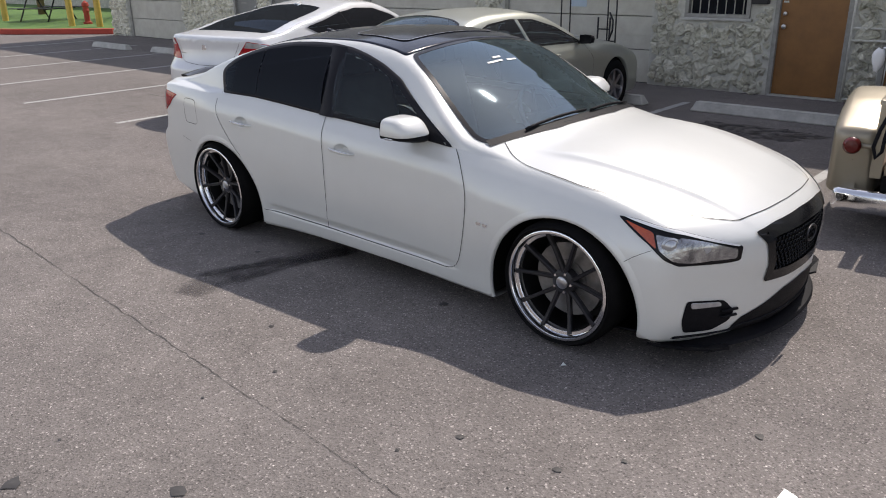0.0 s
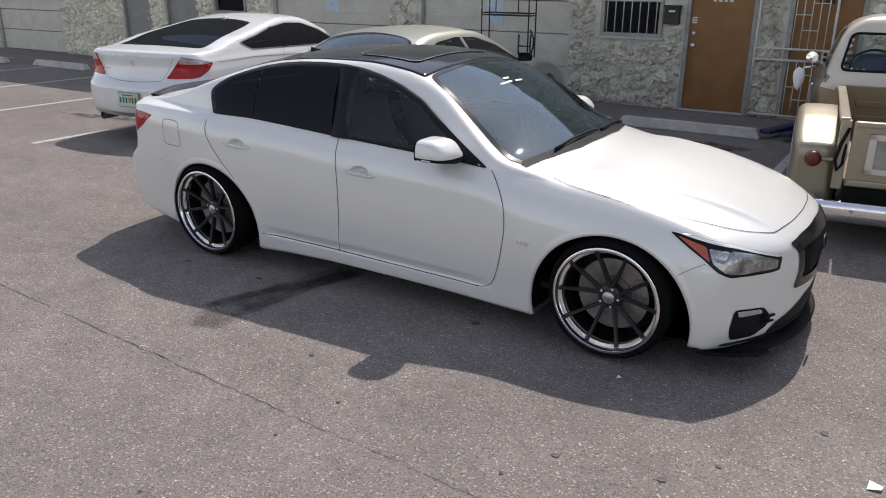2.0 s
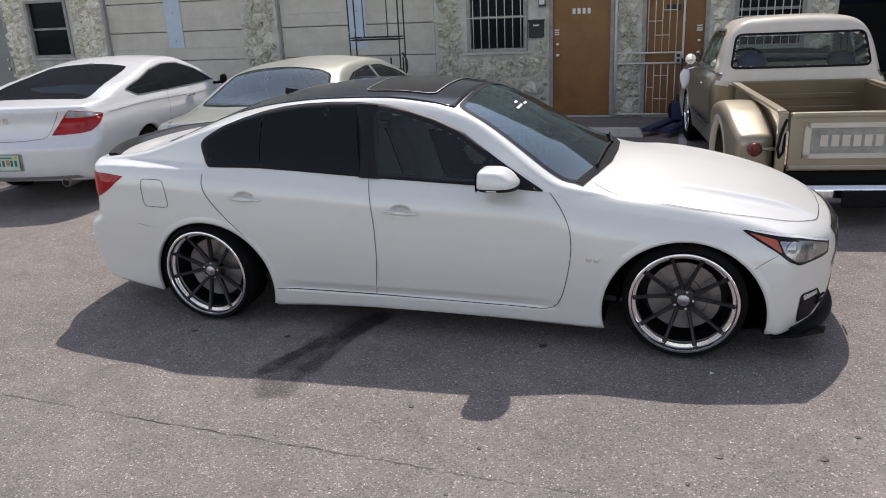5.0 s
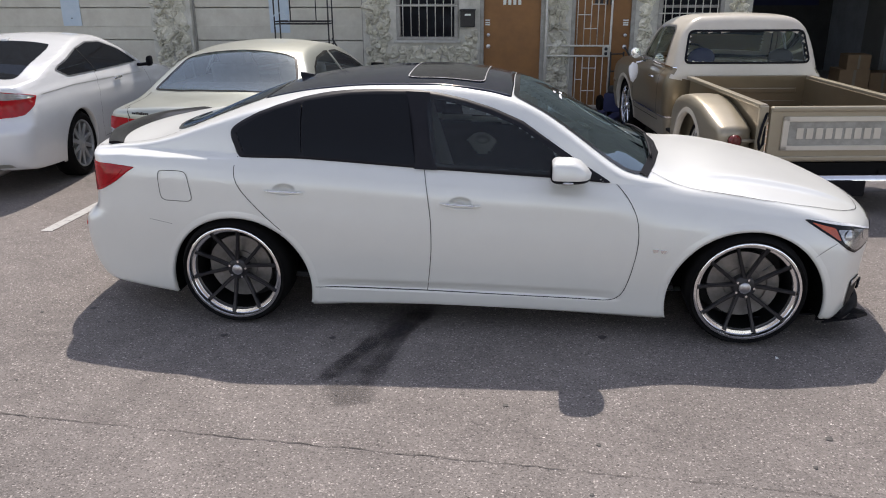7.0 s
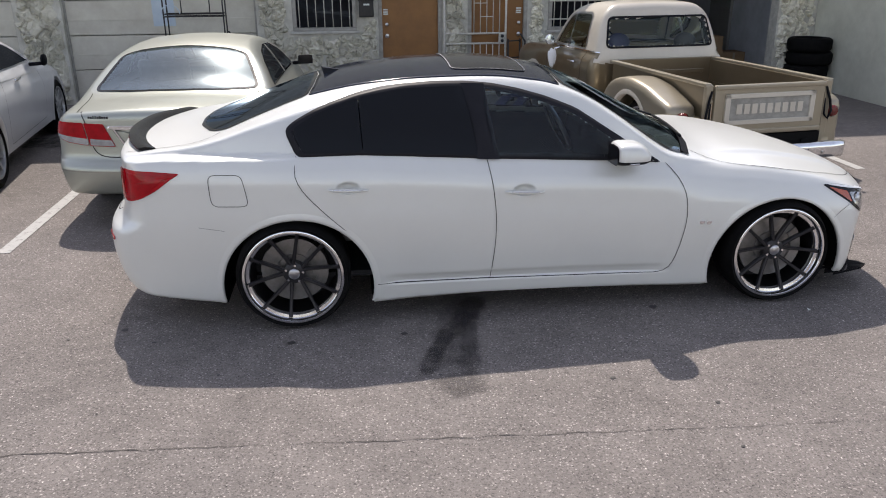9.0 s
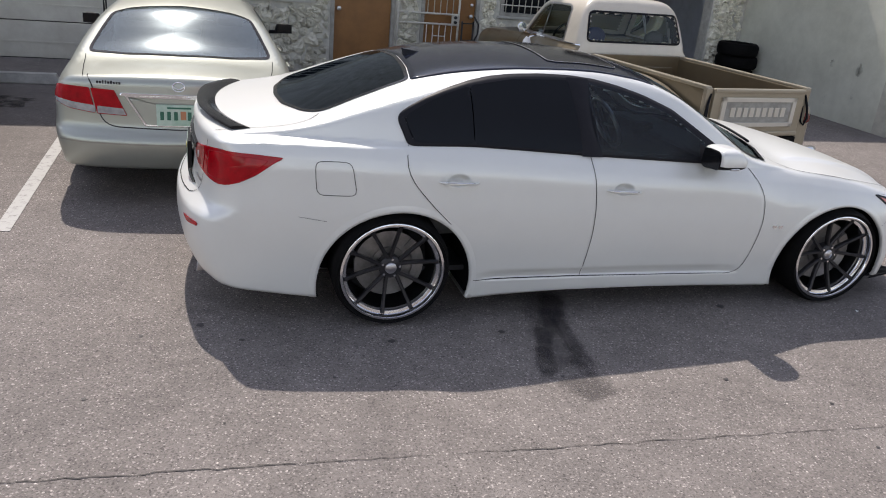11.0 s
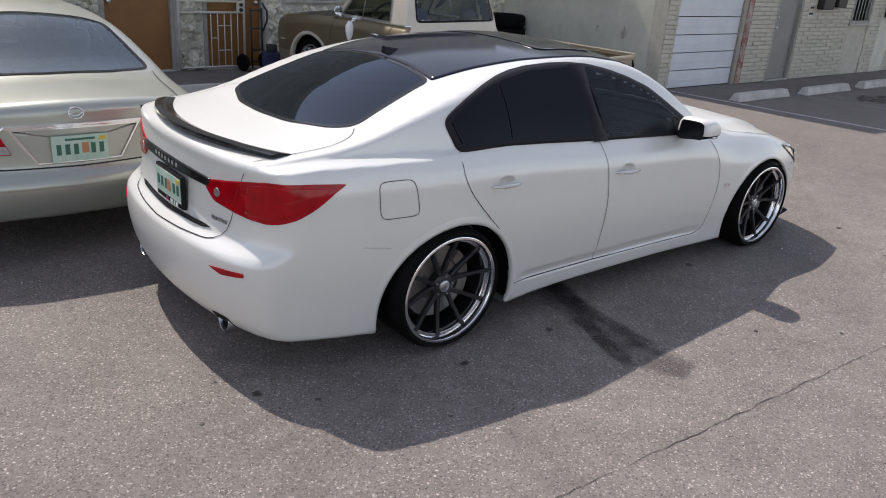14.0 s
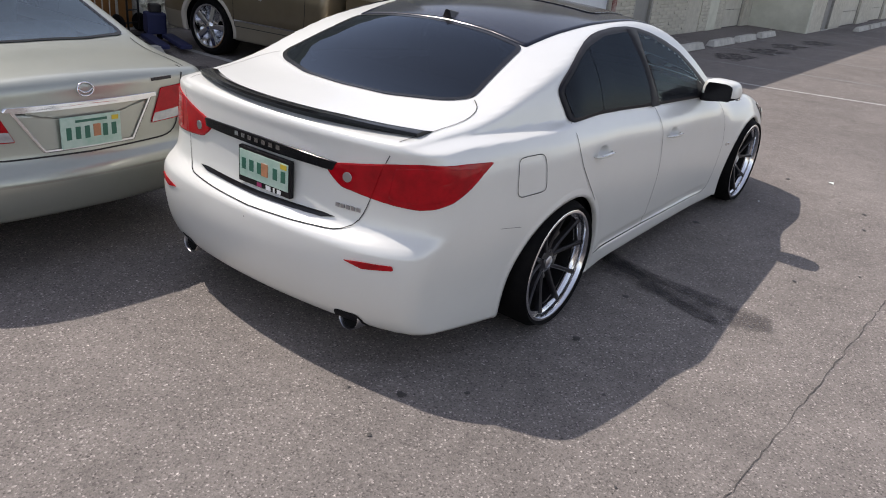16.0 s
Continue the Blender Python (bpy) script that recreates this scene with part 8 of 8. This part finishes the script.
oil_run("oil_stain", [(1.09, 0.3, 0.07), (1.02, 0.1, 0.08), (0.93, -0.08, 0.07), (0.83, -0.24, 0.06), (0.75, -0.42, 0.06), (0.69, -0.6, 0.06), (0.66, -0.7, 0.05)], 0.0056, "run", "dark oily run on the asphalt under the sedan")
oil_run("oil_stain", [(1.02, 0.05, 0.06), (0.98, -0.12, 0.05), (0.95, -0.3, 0.05), (0.93, -0.48, 0.06), (0.9, -0.66, 0.07)], 0.0062, "run", "dark oily run on the asphalt under the sedan")
oil_run("oil_stain", [(0.8, -0.66, 0.12), (0.84, -0.78, 0.16), (0.88, -0.9, 0.1)], 0.0045, "run_light", "faint damp stain on the asphalt")
blot("oil_stain", [(1.0, 5.9), (1.9, 5.95), (2.4, 5.8), (2.2, 5.3), (1.5, 5.2), (0.9, 5.4)], 0.005, "film", "dark oil stains in the parking bay")
for x, y in ((-0.8, 5.6), (-3.3, 5.4), (-6.0, 4.4), (11.5, 2.7), (13.2, 2.6), (14.8, 2.6), (16.5, 2.4)):
    blot("oil_stain", [(x - 0.5, y - 0.2), (x + 0.5, y - 0.3), (x + 0.6, y + 0.2), (x, y + 0.4), (x - 0.6, y + 0.2)], 0.005, "film", "dark oil stains in the parking bay")
blot("oil_stain", [(-6.6, 2.9), (-5.4, 3.15), (-4.6, 3.3), (-4.7, 3.1), (-5.6, 2.85)], 0.005, "film", "long dark drag stain on the asphalt")
blot("oil_stain", [(6.0, 2.4), (6.8, 2.2), (7.0, 2.6), (6.3, 2.75)], 0.005, "film_light", "faint damp stain on the asphalt")
for y, z, r in ((5.93, 0.80, 0.050), (5.41, 0.79, 0.070), (5.92, 0.26, 0.045), (5.41, 0.41, 0.030)):
    rg = random.Random(int(y * 100))
    ring_ = [(WING_X - 0.004, y + r * rg.uniform(0.5, 1.2) * math.cos(a * 0.4), z + r * rg.uniform(0.6, 1.6) * math.sin(a * 0.4)) for a in range(16)]
    tagged(mesh_object("wall_stain", [(WING_X - 0.004, y, z)] + ring_, [(0, 1 + i, 1 + (i + 1) % 16) for i in range(16)], "film_light"), "dark scuff on the pale rendered wall", "stain", kind="structure")
rg = random.Random(12)
spots = [(2.11, -0.019, 0.03), (0.6, -0.185, 0.02), (-0.02, -0.216, 0.022), (2.463, -1.867, 0.035), (1.952, -2.248, 0.04), (3.02, -0.946, 0.018), (3.433, -0.876, 0.018), (3.925, -0.177, 0.02), (-0.978, 0.068, 0.022)]
spots += [(rg.uniform(-4, 6), rg.uniform(-3.5, 0.8), rg.uniform(0.006, 0.014)) for _ in range(60)]
for x, y, r in spots:
    g = mesh_object("gum_spot", [(x, y, 0.006)] + [(x + r * rg.uniform(0.6, 1.3) * math.cos(a * 0.7), y + r * rg.uniform(0.6, 1.2) * math.sin(a * 0.7), 0.0042) for a in range(9)], [(0, 1 + i, 1 + (i + 1) % 9) for i in range(9)], "stain")
    tagged(g, "dark trodden gum spot on the asphalt", "spot", "gum spots")
for x, y, s in ((3.92, -1.2, 0.028), (4.109, -0.511, 0.05), (3.0, -0.2, 0.02)):
    v = [(x, y, 0.005), (x + s, y + 0.2 * s, 0.012), (x + 1.1 * s, y + s, 0.005), (x + 0.1 * s, y + 1.1 * s, 0.014)]
    tagged(mesh_object("paper_scrap", v, [(0, 1, 2, 3)], "plate"), "crumpled white scrap of paper on the ground", "litter", "paper scraps")

# far corner: lawn, red kerb, bollards, bench
lawn = mesh_object("lawn", [(-60, 6.3, 0.12), (-21.7, 6.3, 0.12), (-18.6, 8.5, 0.12), (-18.6, 40, 0.12), (-60, 40, 0.12)], [(0, 1, 2, 3, 4)], "grass")
tagged(lawn, "mown green lawn beyond the red kerb", "lawn", kind="structure")
kerb = [(-60, 6.2), (-21.9, 6.2), (-21.2, 6.45), (-18.5, 8.3)]
for a, b in zip(kerb[:-1], kerb[1:]):
    d = Vector((b[0] - a[0], b[1] - a[1], 0))
    m = Matrix.Translation((a[0], a[1], 0)) @ Matrix.Rotation(math.atan2(d.y, d.x), 4, "Z")
    tagged(box("kerb", (0, 0, 0), (d.length, 0.18, 0.16), "kerb_red", None, 0.02, "", m), "red painted concrete kerb", "kerb", kind="structure")
for x, y in ((-21.4, 8.4), (-20.2, 8.75), (-26.6, 8.3), (-28.2, 8.9)):
    b = lathe("bollard", [(0.1, 0.0), (0.1, 1.0), (0.085, 1.05), (0.0, 1.07)], "yellow", None, 20)
    b.matrix_basis = pose(x, y, 0.1, 90, 0, 0)
    tagged(b, "yellow painted steel bollard on the lawn", "bollard", "yellow bollards")
bench = thing("picnic_table", "dark metal picnic table on the lawn", "table", at=(-25.3, 9.3, 0.12), rz=25)
box("tabletop", (-0.9, -0.35, 0.72), (0.9, 0.35, 0.76), "iron_dark", bench, 0.01)
for s in (-0.75, 0.75):
    box("seat", (-0.9, s - 0.12, 0.43), (0.9, s + 0.12, 0.46), "iron_dark", bench, 0.01)
for x in (-0.6, 0.6):
    tube("leg", [(x, -0.7, 0.0), (x, -0.25, 0.73)], 0.025, "iron_dark", bench)
    tube("leg", [(x, 0.7, 0.0), (x, 0.25, 0.73)], 0.025, "iron_dark", bench)
    tube("cross_bar", [(x, -0.75, 0.42), (x, 0.75, 0.42)], 0.02, "iron_dark", bench)
hyd = thing("fire_hydrant", "red fire hydrant on the lawn", "hydrant", at=(-22.0, 9.2, 0.12))
lathe("barrel", [(0.14, 0.0), (0.14, 0.06), (0.09, 0.08), (0.09, 0.55), (0.12, 0.58), (0.1, 0.68), (0.0, 0.75)], "kerb_red", hyd, 24).matrix_basis = pose(0, 0, 0, 90, 0, 0)
tube("outlet", [(-0.16, 0, 0.42), (0.16, 0, 0.42)], 0.045, "kerb_red", hyd, 12)
far = tagged(box("boundary_wall", (-60, 15, 0), (-19, 15.2, 2.4), "stucco"), "pale boundary wall behind the lawn", "wall", kind="structure")


def tree(x, y, h, seed):
    """A trunk with limbs and a crown of many small leaf clumps."""
    rg = random.Random(seed)
    t = thing("tree", "leafy green shade tree " + ("on the lawn" if y > 0 else "across the lot"), "tree", "shade trees", (x, y, 0.12 if y > 0 else 0.0))
    tv, tf = [], []

    def limb(a, b, r0, r1):
        v, f = tube_points([a, a.lerp(b, 0.5) + Vector((rg.uniform(-0.1, 0.1), rg.uniform(-0.1, 0.1), 0)), b], 1.0, 7)
        base = len(tv)
        for i, q in enumerate(v):
            k = i // 7
            axis = [a, a.lerp(b, 0.5), b][k]
            tv.append(axis + (q - axis) * (r0 + (r1 - r0) * k / 2))
        tf.extend([tuple(base + c for c in face) for face in f])

    top = Vector((0, 0, h * 0.45))
    limb(Vector((0, 0, 0)), top, 0.16, 0.11)
    ends = []
    for k in range(7):
        a = 2 * math.pi * k / 7 + rg.uniform(-0.3, 0.3)
        e = top + Vector((math.cos(a) * h * 0.28, math.sin(a) * h * 0.28, h * rg.uniform(0.15, 0.42)))
        limb(top, e, 0.08, 0.03)
        ends.append(e)
    mesh_object("trunk", tv, tf, "wood", t, True)
    lv, lf = [], []
    for e in ends:
        for _ in range(230):
            d = Vector((rg.gauss(0, 1), rg.gauss(0, 1), rg.gauss(0, 0.7))) * h * 0.1
            c, s = e + d, rg.uniform(0.07, 0.15)
            u = Vector((rg.gauss(0, 1), rg.gauss(0, 1), rg.gauss(0, 1))).normalized()
            w = u.orthogonal().normalized()
            k = len(lv)
            lv += [c - u * s, c + w * s * 0.5, c + u * s, c - w * s * 0.5]
            lf.append((k, k + 1, k + 2, k + 3))
    o = mesh_object("crown", lv, lf, "leaf", t)
    return t


for x, y, h, s in ((-30, 11, 6.0, 1), (-24.5, 12.5, 5.5, 2), (-38, 10, 7.0, 3), (9, -26, 7.5, 4), (-4, -30, 8.0, 5), (20, -24, 7.0, 6), (-16, -26, 7.5, 7)):
    tree(x, y, h, s)
tagged(box("boundary_wall_far", (-60, -36, 0), (60, -35.8, 2.2), "stucco"), "pale boundary wall across the lot", "wall", kind="structure")

# ---------------------------------------------------------------- rock facing and bricks
rg = random.Random(21)
shapes = []
for k in range(12):
    v, f = [(0, 0, 0)], []
    ring = [(0.34, -0.9), (0.72, -0.75), (1.0, -0.1), (1.08, 0.12)]
    for ri, (r, h) in enumerate(ring):
        for s in range(11):
            a = 2 * math.pi * s / 11 + 0.2 * rg.random()
            q = r * (1 + rg.uniform(-0.22, 0.22)) * (1 + 0.16 * math.sin(3 * a + k))
            v.append((q * math.cos(a), h + (rg.uniform(-0.35, 0.35) if ri < 2 else 0), q * math.sin(a)))
    v[0] = (0, -0.5 + rg.uniform(-0.5, 0.1), 0)
    for s in range(11):
        f.append((0, 1 + s, 1 + (s + 1) % 11))
        for ri in range(3):
            a, b = 1 + ri * 11 + s, 1 + ri * 11 + (s + 1) % 11
            f.append((a, a + 11, b + 11, b))
    me = bpy.data.meshes.new("rock")
    me.from_pydata(v, [], f)
    me.materials.append(M["stone"])
    shapes.append(me)

PANELS = [(-0.97, 0.82, 0, 2.4), (1.83, 2.2, 0, 2.4), (-4.42, -3.79, 0, 2.4), (3.16, 4.8, 0, 2.4), (7.31, 7.93, 0, 2.4), (-8.0, -7.28, 0, 2.4), (-9.47, -8.92, 0, 2.4), (-10.96, -10.45, 0, 2.4), (-14.28, -11.92, 0, 2.4), (-18.18, -17.22, 0, 2.4)]
SKIP = [(-0.52, 0.56, 0.95, 2.1), (3.42, 4.48, 0.9, 2.1), (-9.0, -7.94, 1.05, 2.2), (0.52, 0.86, 1.2, 1.95)]
placed, rest_v, rest_f = 0, [], []
for x0, x1, z0, z1 in PANELS:
    spots_, tries = [], 0
    while tries < 5000:
        tries += 1
        r = rg.uniform(0.045, 0.13)
        x, z = rg.uniform(x0 + r, x1 - r), rg.uniform(z0 + r * 0.8, z1 - r)
        if any(a - r < x < b + r and c - r < z < d + r for a, b, c, d in SKIP):
            continue
        if any((x - p) ** 2 + (z - q) ** 2 < (0.72 * (r + s)) ** 2 for p, q, s in spots_):
            continue
        spots_.append((x, z, r))
    for x, z, r in spots_:
        m = Matrix.LocRotScale((x, FACE_Y - 0.002, z), Euler((rg.uniform(-0.12, 0.12), rg.uniform(0, 6.28), rg.uniform(-0.12, 0.12))), (r * rg.uniform(0.8, 1.35), rg.uniform(0.045, 0.09), r * rg.uniform(0.8, 1.1)))
        me = rg.choice(shapes)
        if placed < 295:
            ob = new("rock", me)
            ob.parent = wall_front
            ob.matrix_basis = m
            placed += 1
        else:
            base = len(rest_v)
            rest_v += [m @ q.co for q in me.vertices]
            rest_f += [tuple(base + i for i in p.vertices) for p in me.polygons]
if rest_f:
    tagged(mesh_object("rock_facing", rest_v, rest_f, "stone", wall_front), kind="stuff")

bm = bmesh.new()
add_box(bm, (0, -0.018, 0), (0.255, 0.0, 0.061), 0.008)
brick_me = bpy.data.meshes.new("brick")
bm.to_mesh(brick_me)
bm.free()
brick_me.materials.append(M["brick"])
bv, bf, count = [], [], 0
for x0, x1 in ((7.96, 8.24), (10.31, 11.12), (11.98, 13.93), (14.77, 15.3), (15.9, 16.43)):
    for row in range(35):
        x = x0 - (0.2 if row % 2 else 0.0)
        while x < x1 - 0.03:
            a, b = max(x, x0), min(x + 0.4, x1)
            if b - a > 0.04:
                m = Matrix.LocRotScale((a + 0.005, WING_Y - 0.001 + rg.uniform(-0.004, 0.004), 0.008 + row * 0.071), None, ((b - a - 0.006) / 0.255, 1 + rg.uniform(0, 0.5), 1))
                if count < 290:
                    ob = new("brick", brick_me)
                    ob.parent = wall_wing
                    ob.matrix_basis = m
                    count += 1
                else:
                    base = len(bv)
                    bv += [m @ q.co for q in brick_me.vertices]
                    bf += [tuple(base + i for i in p.vertices) for p in brick_me.polygons]
            x += 0.4
tagged(mesh_object("brick_facing", bv, bf, "brick", wall_wing), kind="stuff")
